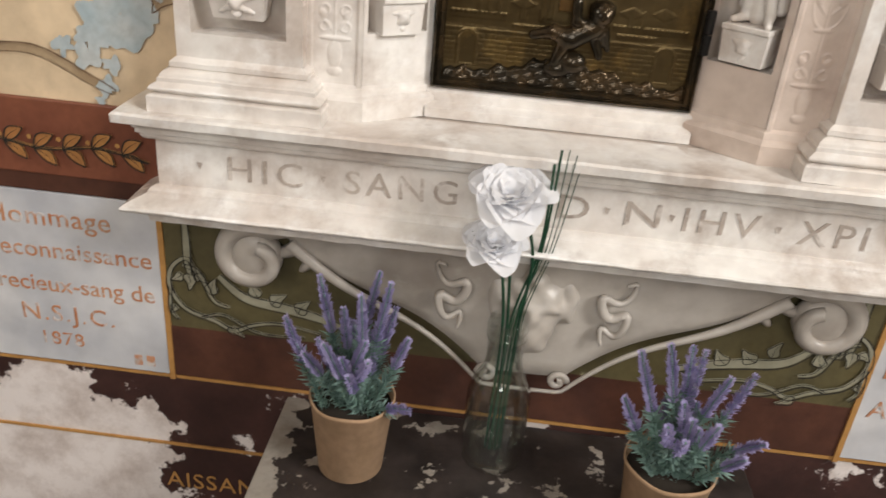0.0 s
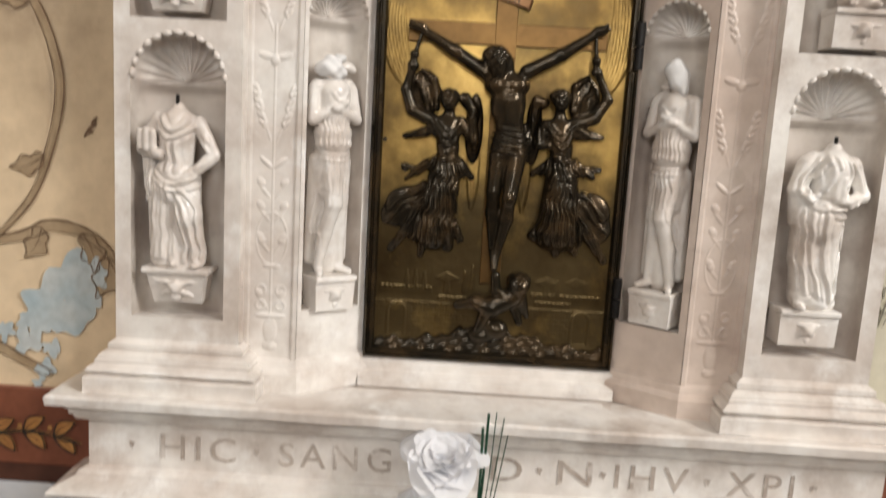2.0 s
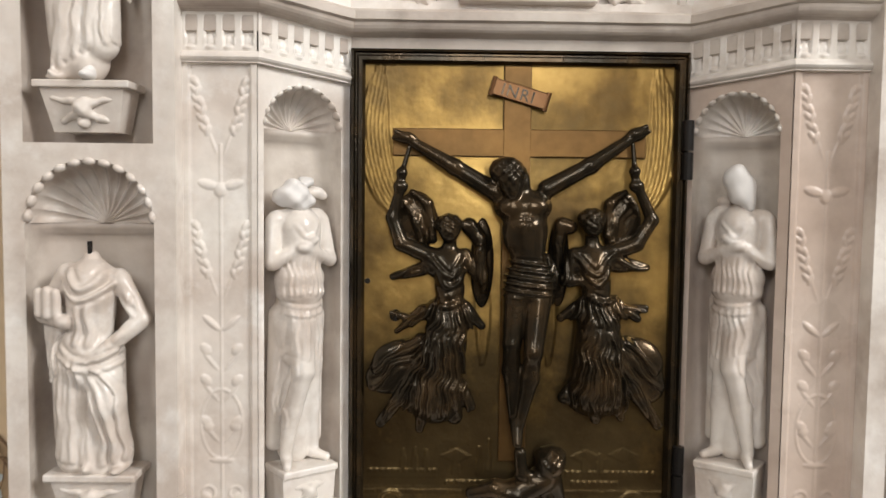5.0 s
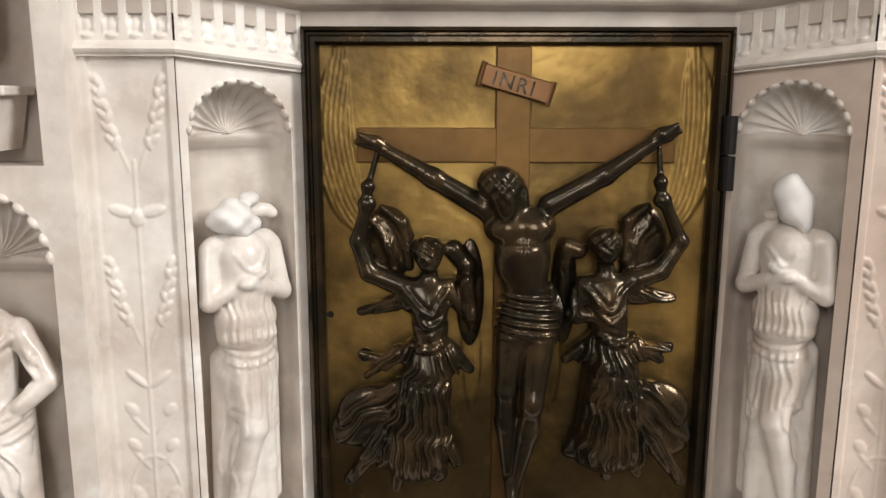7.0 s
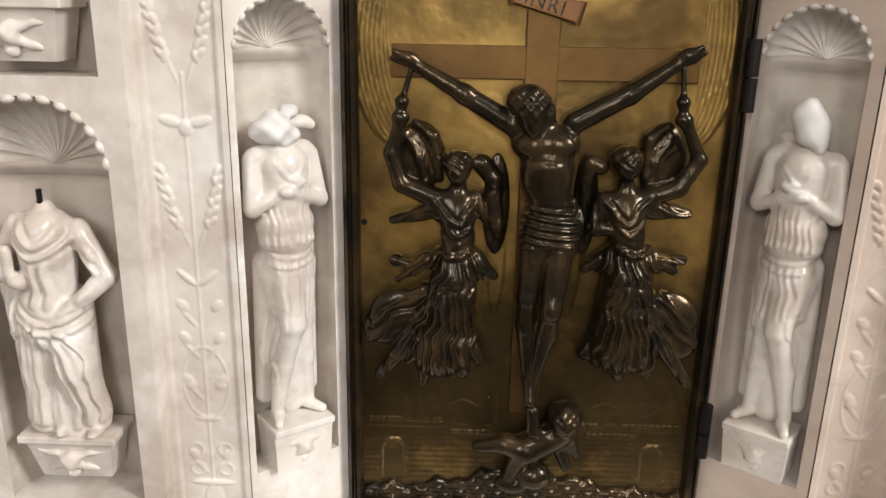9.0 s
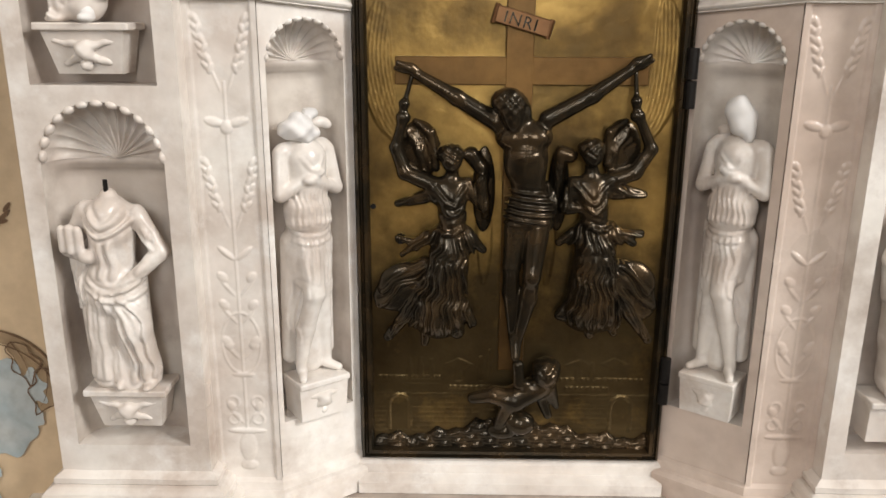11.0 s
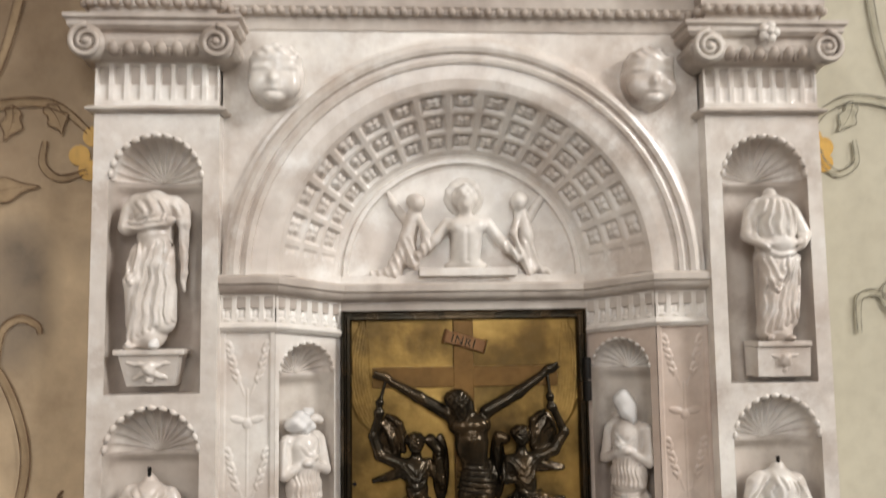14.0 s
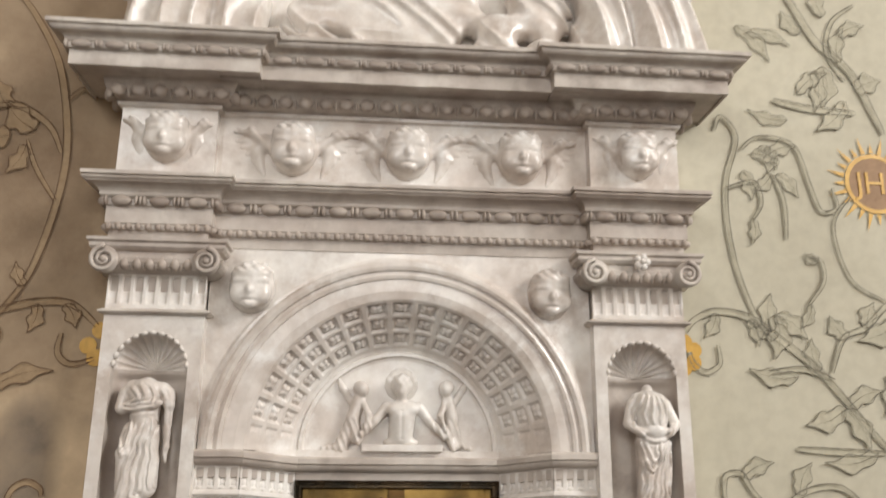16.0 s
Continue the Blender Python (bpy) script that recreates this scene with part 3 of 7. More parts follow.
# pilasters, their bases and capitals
# The right-hand stone carries its shade in its colour; the left stays plain.
STONE_OF = {-1: MARBLE, 1: ROSY_SHADED}
for side in (-1, 1):
    def ln(pts):
        return pts if side < 0 else mirrored(pts)
    cx = side * 0.4005
    x0, x1 = (cx - 0.079, cx + 0.079)
    full = [(-0.479, 0.0), (-0.479, -0.055), (-0.321, -0.055), (-0.321, -0.02)]
    moulding("pilaster_base", ln(full), [(0.031, 1.271), (0.031, 1.290), (0.029, 1.292)] + curve_pts("torus", 0.022, 1.293, 0.029, 1.306, 6) + [(0.020, 1.307), (0.020, 1.312)] + curve_pts("cavetto", 0.018, 1.313, 0.006, 1.322, 4)[::1] + [(0.008, 1.324), (0.008, 1.330), (0.0, 1.336)], MARBLE, tab, wear=0.0008)
    holes = [(cx, 0.0590, 1.366, 1.664), (cx, 0.0590, 1.738, 2.010)]
    pil = pierced_face("pilaster", x0, x1, 1.334, 2.10, holes, -0.055, (0.0, -0.02) if side < 0 else (-0.02, 0.0), tab)
    for c, w, zb, zs in holes:
        niche("niche", c, w, zb, zs, 0.044, -0.055, pil)
    cap = moulding("capital", ln(full), [(0.0, 2.096)] + curve_pts("torus", 0.003, 2.096, 0.010, 2.105, 5) + [(0.001, 2.106), (-0.004, 2.107), (-0.004, 2.162), (0.004, 2.163)] + curve_pts("ovolo", 0.006, 2.164, 0.026, 2.184, 5) + [(0.018, 2.186), (0.018, 2.196), (0.024, 2.198), (0.028, 2.203), (0.028, 2.209), (0.032, 2.212), (0.032, 2.217), (-0.05, 2.217)], DULL_MARBLE, tab, "ionic capital with fluted neck")

    def flutes(X, Z):
        u = np.mod((X - x0) / 0.158 * 8, 1) - 0.5
        half = np.clip(1 - (u / 0.33) ** 2, 0, 1)
        bottom = np.clip((Z - 2.112) / 0.004, 0, 1)
        top = np.clip((2.160 - Z) / 0.003, 0, 1)
        fill = np.where(Z < 2.135, 0.35, 1.0)
        return 0.004 - 0.0075 * np.sqrt(half) * bottom * top * fill
    relief("fluting", x0, x1, 2.106, 2.163, 0.0012, -0.055 + 0.0035, flutes, MARBLE, cap)
    for vx in (cx - 0.080, cx + 0.080):
        bm = bmesh.new()
        tube(bm, [(vx, -0.034, 2.180), (vx, -0.060, 2.180), (vx, -0.085, 2.180)], [0.022, 0.018, 0.022], 22)
        turn_way = 1 if vx < cx else -1
        spiral = []
        for i in range(46):
            a = i / 45 * 2 * math.pi * 2.1 + math.pi / 2
            r = 0.0215 * (1 - i / 50)
            spiral.append((vx + turn_way * r * math.cos(a) * 1.0, -0.087, 2.180 + r * math.sin(a)))
        tube(bm, spiral, [0.0042 * (1 - 0.5 * i / 45) for i in range(46)], 6)
        add_lump(bm, (vx, -0.088, 2.180), (0.0055, 0.005, 0.0055))
        part("volute", bm, DULL_MARBLE, cap, "", True)
    egg_row("egg_band", [(cx - 0.06, -0.055), (cx + 0.06, -0.055)], 0.018, 2.166, 2.186, cap, 0.021)
    if side > 0:
        bm = bmesh.new()
        for i in range(5):
            a = i * 2 * math.pi / 5
            add_lump(bm, (cx + 0.0085 * math.cos(a), -0.088, 2.199 + 0.0085 * math.sin(a)), (0.007, 0.006, 0.007))
        add_lump(bm, (cx, -0.092, 2.199), (0.005, 0.005, 0.005))
        part("rosette", bm, MARBLE, cap, "", True)

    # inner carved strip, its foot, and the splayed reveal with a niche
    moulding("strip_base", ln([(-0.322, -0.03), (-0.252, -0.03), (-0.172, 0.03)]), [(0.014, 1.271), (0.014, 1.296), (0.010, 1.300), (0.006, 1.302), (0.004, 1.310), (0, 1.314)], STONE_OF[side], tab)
    sx0, sx1 = (-0.322, -0.252) if side < 0 else (0.252, 0.322)
    mid = (sx0 + sx1) / 2

    def ornament(X, Z):
        u = np.abs(X - mid)
        h = np.zeros_like(X)
        h = np.maximum(h, 0.0022 * np.clip((u - 0.0275) / 0.002, 0, 1))

        def drop(cu, cz, ru, rz, lean, high):
            c, s = math.cos(lean), math.sin(lean)
            a, b = (u - cu) * c + (Z - cz) * s, -(u - cu) * s + (Z - cz) * c
            q = (a / ru) ** 2 + (b / rz) ** 2
            return high * np.sqrt(np.clip(1 - q, 0, 1))
        stalk = 0.0014 * np.clip(1 - (u / 0.0016) ** 2, 0, 1) * (Z > 1.36) * (Z < 1.74)
        h = np.maximum(h, stalk)
        for cz in (1.775, 1.640):
            for j in range(6):
                h = np.maximum(h, drop(0.012 + 0.0022 * j, cz - 0.022 + j * 0.009, 0.0028, 0.0058, -0.5 if j % 2 else 0.25, 0.003))
                h = np.maximum(h, drop(0.016 + 0.0022 * j, cz - 0.020 + j * 0.009, 0.0026, 0.0055, -0.75, 0.0026))
            h = np.maximum(h, drop(0.007, cz - 0.034, 0.0014, 0.012, -0.35, 0.0010))
        h = np.maximum(h, drop(0.0, 1.697, 0.006, 0.007, 0, 0.004))
        h = np.maximum(h, drop(0.012, 1.702, 0.010, 0.0045, 0.25, 0.0032))
        h = np.maximum(h, drop(0.009, 1.570, 0.011, 0.003, 0.7, 0.003))
        for cz in (1.545, 1.515, 1.475, 1.400):
            h = np.maximum(h, drop(0.015, cz, 0.0065, 0.0045, 0.8, 0.0026))
            h = np.maximum(h, drop(0.010, cz - 0.012, 0.002, 0.012, -0.7, 0.0016))
        ring = np.abs(np.sqrt((u / 0.020) ** 2 + ((Z - 1.472) / 0.034) ** 2) - 1)
        h = np.maximum(h, 0.0016 * np.clip(1 - ring / 0.07, 0, 1))
        h = np.maximum(h, drop(0.013, 1.470, 0.005, 0.005, 0, 0.003))
        h = np.maximum(h, drop(0, 1.437, 0.012, 0.003, 0, 0.0026))
        h = np.maximum(h, drop(0, 1.371, 0.021, 0.0032, 0, 0.004))
        h = np.maximum(h, drop(0, 1.352, 0.009, 0.018, 0, 0.0036))
        h = np.maximum(h, drop(0, 1.330, 0.0095, 0.006, 0, 0.004))
        for cz in (1.405, 1.385):
            rr = np.hypot(u - 0.013, Z - cz)
            h = np.maximum(h, 0.0018 * np.clip(1 - np.abs(rr - 0.006) / 0.002, 0, 1))
        return np.maximum(h * 0.6, 0.0026 * np.clip((u - 0.0275) / 0.0016, 0, 1))
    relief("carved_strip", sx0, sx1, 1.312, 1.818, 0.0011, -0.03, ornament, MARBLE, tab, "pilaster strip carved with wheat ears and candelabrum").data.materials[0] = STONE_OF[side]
    m = Matrix(((0.8, -0.6, 0, -0.252), (0.6, 0.8, 0, -0.03), (0, 0, 1, 0), (0, 0, 0, 1))) if side < 0 else Matrix(((0.8, 0.6, 0, 0.172), (-0.6, 0.8, 0, 0.03), (0, 0, 1, 0), (0, 0, 0, 1)))
    scx = 0.048
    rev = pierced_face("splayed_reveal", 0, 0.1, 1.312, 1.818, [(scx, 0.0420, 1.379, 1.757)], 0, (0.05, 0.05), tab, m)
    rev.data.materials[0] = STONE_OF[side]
    niche("niche", scx, 0.0420, 1.379, 1.757, 0.035, 0, rev, m, 12)

    # fluted frieze bands under the impost
    def strigil(width, n):
        def f(X, Z):
            u = np.mod(X / width * n, 1)
            inside = np.clip((0.30 - np.abs(u - 0.5)) / 0.06, 0, 1) * np.clip((Z - 1.8295) / 0.003, 0, 1) * np.clip((1.8595 - Z) / 0.003, 0, 1)
            cup = np.clip(1 - ((u - 0.5) / 0.33) ** 2 - ((Z - 1.835) / 0.008) ** 2, 0, 1)
            return 0.0045 * (1 - inside) + 0.003 * np.sqrt(cup) * (Z < 1.843)
        return f
    face = Matrix.Translation((sx0, -0.03, 0))
    relief("fluted_band", 0, 0.070, 1.826, 1.863, 0.0011, 0.002, strigil(0.07, 4), MARBLE, tab, "", face)
    relief("fluted_band", 0, 0.1, 1.826, 1.863, 0.0011, 0.002, strigil(0.1, 6), MARBLE, tab, "", m)
    moulding("band_fillet", ln([(-0.322, -0.03), (-0.252, -0.03), (-0.172, 0.03)]), [(-0.002, 1.814), (0.006, 1.815)] + curve_pts("torus", 0.006, 1.816, 0.010, 1.824, 4) + [(0.003, 1.826), (-0.004, 1.826)], MARBLE, tab)

def sag(ob):
    """The mouldings over the door lie a little lower than over the strips."""
    for v in ob.data.vertices:
        v.co.z -= 0.010 * min(1.0, max(0.0, (0.250 - abs(v.co.x)) / 0.078))
    return ob


for ob in [c for c in tab.children if c.name.startswith(("band_fillet", "fluted_band"))]:
    sag(ob)

# impost cornice, arch, coffered soffit and lunette
IMPOST = [(-0.322, -0.03), (-0.252, -0.03), (-0.172, 0.03), (0.172, 0.03), (0.252, -0.03), (0.322, -0.03)]
sag(moulding("impost_cornice", IMPOST, [(-0.005, 1.843), (0.002, 1.845), (0.002, 1.862), (0.006, 1.863)] + curve_pts("ovolo", 0.008, 1.864, 0.018, 1.874, 5) + [(0.022, 1.876), (0.022, 1.884), (0.018, 1.887), (-0.03, 1.888)], DULL_MARBLE, tab, wear=0.0006))
moulding("door_sill", [(-0.174, 0.03), (0.174, 0.03)], [(0.022, 1.271), (0.022, 1.284), (0.016, 1.288), (0.010, 1.291), (0.010, 1.302), (0.004, 1.308), (-0.03, 1.309)], MARBLE, tab)
moulding("impost_bed", IMPOST, [(0.002, 1.866), (0.002, 1.8885), (-0.035, 1.8890)], MARBLE, tab)
ARCH_Z = 1.887
angles = np.linspace(0, math.pi, 97)
archi = [(0.248, -0.030), (0.248, -0.037), (0.252, -0.038), (0.262, -0.040), (0.282, -0.041), (0.2825, -0.0445), (0.288, -0.046), (0.2915, -0.0445), (0.292, -0.042), (0.2965, -0.042), (0.297, -0.047), (0.303, -0.049), (0.309, -0.047), (0.3135, -0.043), (0.3145, -0.038), (0.320, -0.037), (0.321, -0.028)]
A, R = np.meshgrid(angles, [r for r, _ in archi])
_, Yv = np.meshgrid(angles, [v for _, v in archi])
grid_mesh("archivolt", R * np.cos(A), Yv, ARCH_Z + R * np.sin(A), MARBLE, tab, "", False)
far = np.minimum(0.3225 / np.maximum(1e-6, np.abs(np.cos(angles))), 0.332 / np.maximum(1e-6, np.sin(angles)))
R2 = np.stack([np.full_like(angles, 0.30), np.maximum(far, 0.30)])
A2 = np.stack([angles, angles])
spandrel = grid_mesh("spandrel", R2 * np.cos(A2), np.full_like(R2, -0.03), ARCH_Z + R2 * np.sin(A2), MARBLE, tab, "", False)
COLS, ROWS_N, K = 17, 3, 20
A, S = np.meshgrid(np.linspace(0, math.pi, COLS * K + 1), np.linspace(0, 1, ROWS_N * K + 1))
u, v = np.mod(A / math.pi * COLS, 1) - 0.5, np.mod(np.clip(S * 1.08 - 0.04, 0.0001, 0.9999) * ROWS_N, 1) - 0.5
inside = np.clip((0.39 - np.maximum(np.abs(u), np.abs(v))) / 0.05, 0, 1)
rr, ra = np.hypot(u, v), np.arctan2(v, u)
flower = np.clip(1 - (rr / (0.16 + 0.16 * np.abs(np.cos(2 * ra + math.pi / 2)))) ** 2, 0, 1) ** 0.5 - 0.35 * (rr < 0.07)
depth = (0.0052 * inside - 0.0058 * flower * inside) * np.clip((np.sin(A) - 0.10) / 0.10, 0.05, 1)
cr = 0.248 - 0.072 * S + depth * 0.75
cy = -0.037 + 0.074 * S + depth * 0.6
grid_mesh("coffered_soffit", cr * np.cos(A), cy, ARCH_Z + cr * np.sin(A), MARBLE, tab, "half-cone vault of square coffers with rosettes")
A, R = np.meshgrid(angles, np.array([0.0, 0.08, 0.155, 0.160, 0.162, 0.168, 0.170, 0.178]))
Yl = np.repeat(np.array([0.042, 0.042, 0.042, 0.041, 0.036, 0.036, 0.040, 0.037])[:, None], len(angles), 1)
grid_mesh("lunette", R * np.cos(A), Yl, ARCH_Z + R * np.sin(A), MARBLE, tab, "", False)

# entablature and crowning cornice
ENT = [(-0.488, 0.0), (-0.488, -0.056), (-0.327, -0.056), (-0.327, -0.032), (0.327, -0.032), (0.327, -0.056), (0.488, -0.056), (0.488, 0.0)]
moulding("architrave", ENT, [(-0.06, 2.216), (0, 2.217), (0, 2.236), (0.004, 2.237), (0.004, 2.246), (0.006, 2.248), (0.006, 2.276), (0.009, 2.278), (0.009, 2.289), (0.014, 2.291)] + curve_pts("cavetto", 0.016, 2.293, 0.032, 2.310, 5)[::1] + [(0.036, 2.311)] + curve_pts("torus", 0.036, 2.312, 0.041, 2.320, 4) + [(0.042, 2.321), (0.042, 2.327), (-0.02, 2.331)], DULL_MARBLE, tab, wear=0.0008)
bead_row("bead_band", ENT, 0.007, 2.241, 0.0068, tab, "short")
bead_row("bead_band", ENT, 0.012, 2.284, 0.0082, tab, "reel")
moulding("frieze", ENT, [(0, 2.326), (0, 2.456), (0.007, 2.458), (0.008, 2.464), (0.004, 2.466)], MARBLE, tab, "frieze with winged cherub heads")
CROWN = [(-0.480, 0.0), (-0.480, -0.056), (-0.327, -0.056), (-0.327, -0.032), (0.327, -0.032), (0.327, -0.056), (0.480, -0.056), (0.480, 0.0)]
moulding("crown_cornice", CROWN, [(0.0, 2.462)] + curve_pts("ovolo", 0.006, 2.466, 0.034, 2.492, 6) + [(0.036, 2.496), (0.074, 2.497), (0.074, 2.494), (0.078, 2.494), (0.078, 2.520), (0.083, 2.522), (0.083, 2.532)] + curve_pts("cyma", 0.085, 2.534, 0.105, 2.552, 6) + [(0.110, 2.553), (0.110, 2.560), (-0.05, 2.566)], DULL_MARBLE, tab, wear=0.001)
egg_row("egg_band", CROWN, 0.026, 2.464, 2.494, tab, 0.035)
bead_row("bead_band", CROWN, 0.085, 2.527, 0.0062, tab, "reel")
box("crown_backing", -0.36, 0.36, -0.03, 0.0, 2.22, 2.56, MARBLE, tab)
box("crown_backing", -0.485, -0.33, -0.05, -0.002, 2.22, 2.56, MARBLE, tab)
box("crown_backing", 0.33, 0.485, -0.05, -0.002, 2.22, 2.56, MARBLE, tab)
box("crown_backing", -0.47, 0.47, -0.06, 0.0, 2.5, 2.566, MARBLE, tab)

# ---- dado: shelf, plaques, painted bands ----
tagged(box("shelf", -0.36, 0.356, -0.42, -0.0005, 0.745, 0.787, SHELF, None, "", 0.003), "dark painted stone shelf with worn flaking paint", "shelf")
box("bracket", -0.30, -0.22, -0.30, -0.001, 0.5, 0.745, SHELF, bpy.data.objects["shelf"])
box("bracket", 0.22, 0.30, -0.30, -0.001, 0.5, 0.745, SHELF, bpy.data.objects["shelf"])
tagged(box("painted_band_1", -3.5, -0.506, -0.008, 0, 1.132, 1.243, REDPAINT, None, "", 0.002), "russet painted border band with gilt leaf garland", "wall band", kind="structure")
tagged(box("painted_band_2", 0.506, 3.5, -0.008, 0, 1.132, 1.243, REDPAINT, None, "", 0.002), "russet painted border band with gilt leaf garland", "wall band", kind="structure")
tagged(box("painted_band_3", -0.542, 0.494, -0.004, 0, 0.805, 0.898, BROWNRED), "red faux-marble painted strip under the console", "wall band", kind="structure")
tagged(box("painted_band_4", -0.542, 0.494, -0.004, 0, 0.898, 1.13, OLIVE), "olive painted panel with grey vine scrolls", "wall band", kind="structure")
tagged(box("trim_1", -3.5, -0.506, -0.005, 0, 1.105, 1.132, BROWNRED), "dark red painted strip", "wall band", kind="structure")
tagged(box("trim_2", 0.506, 3.5, -0.005, 0, 1.105, 1.132, BROWNRED), "dark red painted strip", "wall band", kind="structure")
for i, (a, b, z, h) in enumerate(((-3.5, 3.5, 0.797, 0.006), (-3.5, 3.5, 0.655, 0.005))):
    tagged(box("trim_%d" % (i + 3), a, b, -0.003, 0, z, z + h, GOLDLINE), "thin gold painted line", "wall band", kind="structure")


# ---- carved figures ----
def ridge(q):
    return 1 - np.abs(np.sin(q)) * 1.6


def shelf_bracket(cx, cy, top, w, matrix=None, parent=None, taper=0.74):
    """A small carved corbel under a statue."""
    forms = [lump((cx, cy - 0.014, top - 0.024), (0.008, 0.007, 0.009)), limb((cx - 0.006, cy - 0.012, top - 0.020), (cx - w * 0.75, cy - 0.010, top - 0.016), 0.004, 0.002), limb((cx + 0.006, cy - 0.012, top - 0.020), (cx + w * 0.75, cy - 0.010, top - 0.016), 0.004, 0.002),
             limb((cx - 0.006, cy - 0.010, top - 0.030), (cx - w * 0.5, cy - 0.006, top - 0.036), 0.004, 0.003), limb((cx + 0.006, cy - 0.010, top - 0.030), (cx + w * 0.5, cy - 0.006, top - 0.036), 0.004, 0.003), lump((cx, cy - 0.008, top - 0.038), (0.006, 0.006, 0.005))]
    ob = carve("bracket_carving", forms, MARBLE, 0.0015, 0.003, lambda X, Y, Z: -0.0008 * np.sin(X * 420) * np.sin(Z * 400), matrix, parent)
    bm = bmesh.new()
    got = bmesh.ops.create_cube(bm, size=1)["verts"]
    for v in got:
        low_v = v.co.z < 0
        v.co = (cx + math.copysign(w * (taper if low_v else 0.97), v.co.x), (cy + 0.026) if v.co.y > 0 else cy - (0.004 + 0.008 * (taper > 0.85) if low_v else 0.014), top - (0.046 if low_v else 0.007))
    if matrix is not None:
        bmesh.ops.transform(bm, matrix=matrix, verts=bm.verts)
    part("bracket", bm, MARBLE, parent)
    bm = bmesh.new()
    add_box(bm, cx - w * (1.12 if taper < 0.85 else 1.0), cx + w * (1.12 if taper < 0.85 else 1.0), cy - 0.018, cy + 0.026, top - 0.007, top, 0.0015)
    if matrix is not None:
        bmesh.ops.transform(bm, matrix=matrix, verts=bm.verts)
    part("bracket_slab", bm, MARBLE, parent)


for cx, top, w, taper in ((-0.402, 1.432, 0.038, 0.80), (-0.404, 1.794, 0.039, 0.76), (0.394, 1.428, 0.037, 0.95), (0.413, 1.792, 0.037, 0.95)):
    shelf_bracket(cx, -0.045, top, w, None, tab, taper)

def fold_lines(o, lines, deep=2.4, wide=3.4, sway=1.0):
    """Crisp folds of cloth: each line (points in mm from the figure's base at o) raises a sharp ridge with a groove on either side."""
    def f(X, Y, Z):
        u, w = (X[:, 0, :] - o[0]) * 1000, (Z[:, 0, :] - o[2]) * 1000
        u = u + sway * (np.sin(w / 7.5 + u * 0.05) + 0.6 * np.sin(w / 3.9 + u * 0.11 + 1))
        w = w + 0.8 * sway * np.sin(u / 5.5 + w * 0.03)
        out = np.zeros_like(u)
        for k, pts in enumerate(lines):
            d, arc, _, run = along(pts, u, w)
            ends = np.clip(np.minimum(arc + 2, run - arc + 6) / 9, 0, 1)
            v = wide * (0.85 + 0.3 * (k % 3) / 2)
            out -= ends * (deep * np.clip(1 - d / v, 0, 1) ** 0.8 - 0.55 * deep * np.exp(-((d - 1.45 * v) / (0.55 * v)) ** 2))
        front = np.clip((o[1] + 0.012 - Y) / 0.012, 0, 1)
        return np.clip(out, -1.3 * deep, deep)[:, None, :] * 0.001 * front
    return f


def fan(top, bottom, n, bow=0.0, seed=0):
    """n fold lines from one edge of a cloth to the other: top and bottom are (x0, z0, x1, z1)."""
    rnd = random.Random(seed)
    out = []
    for i in range(n):
        s = (i + 0.5 + rnd.uniform(-0.2, 0.2)) / n
        a = (top[0] + (top[2] - top[0]) * s, top[1] + (top[3] - top[1]) * s)
        b = (bottom[0] + (bottom[2] - bottom[0]) * s, bottom[1] + (bottom[3] - bottom[1]) * s)
        out.append([a, ((a[0] + b[0]) / 2 + bow + rnd.uniform(-1.5, 1.5), (a[1] + b[1]) / 2 + rnd.uniform(-3, 3)), b])
    return out


def sculpt(o, forms, lines, label, matrix=None, step=0.0015, deep=2.4, wide=3.4):
    """A marble figure on its base point o; forms in mm: (p, q, r, r) limbs and (centre, radii) lumps."""
    got = []
    for fm in forms:
        if len(fm) == 4:
            p, q = ([o[i] + v[i] * (0.00108 if i == 0 else 0.001) for i in range(3)] for v in fm[:2])
            got.append(limb(p, q, fm[2] * 0.00106, fm[3] * 0.00106))
        else:
            got.append(lump([o[i] + fm[0][i] * 0.001 for i in range(3)], [v * 0.001 for v in fm[1]]))
    ob = carve("statue", got, MARBLE, step, 0.0035, fold_lines(o, lines, deep, wide), matrix)
    return tagged(ob, label, "statue", "statues in the niches")


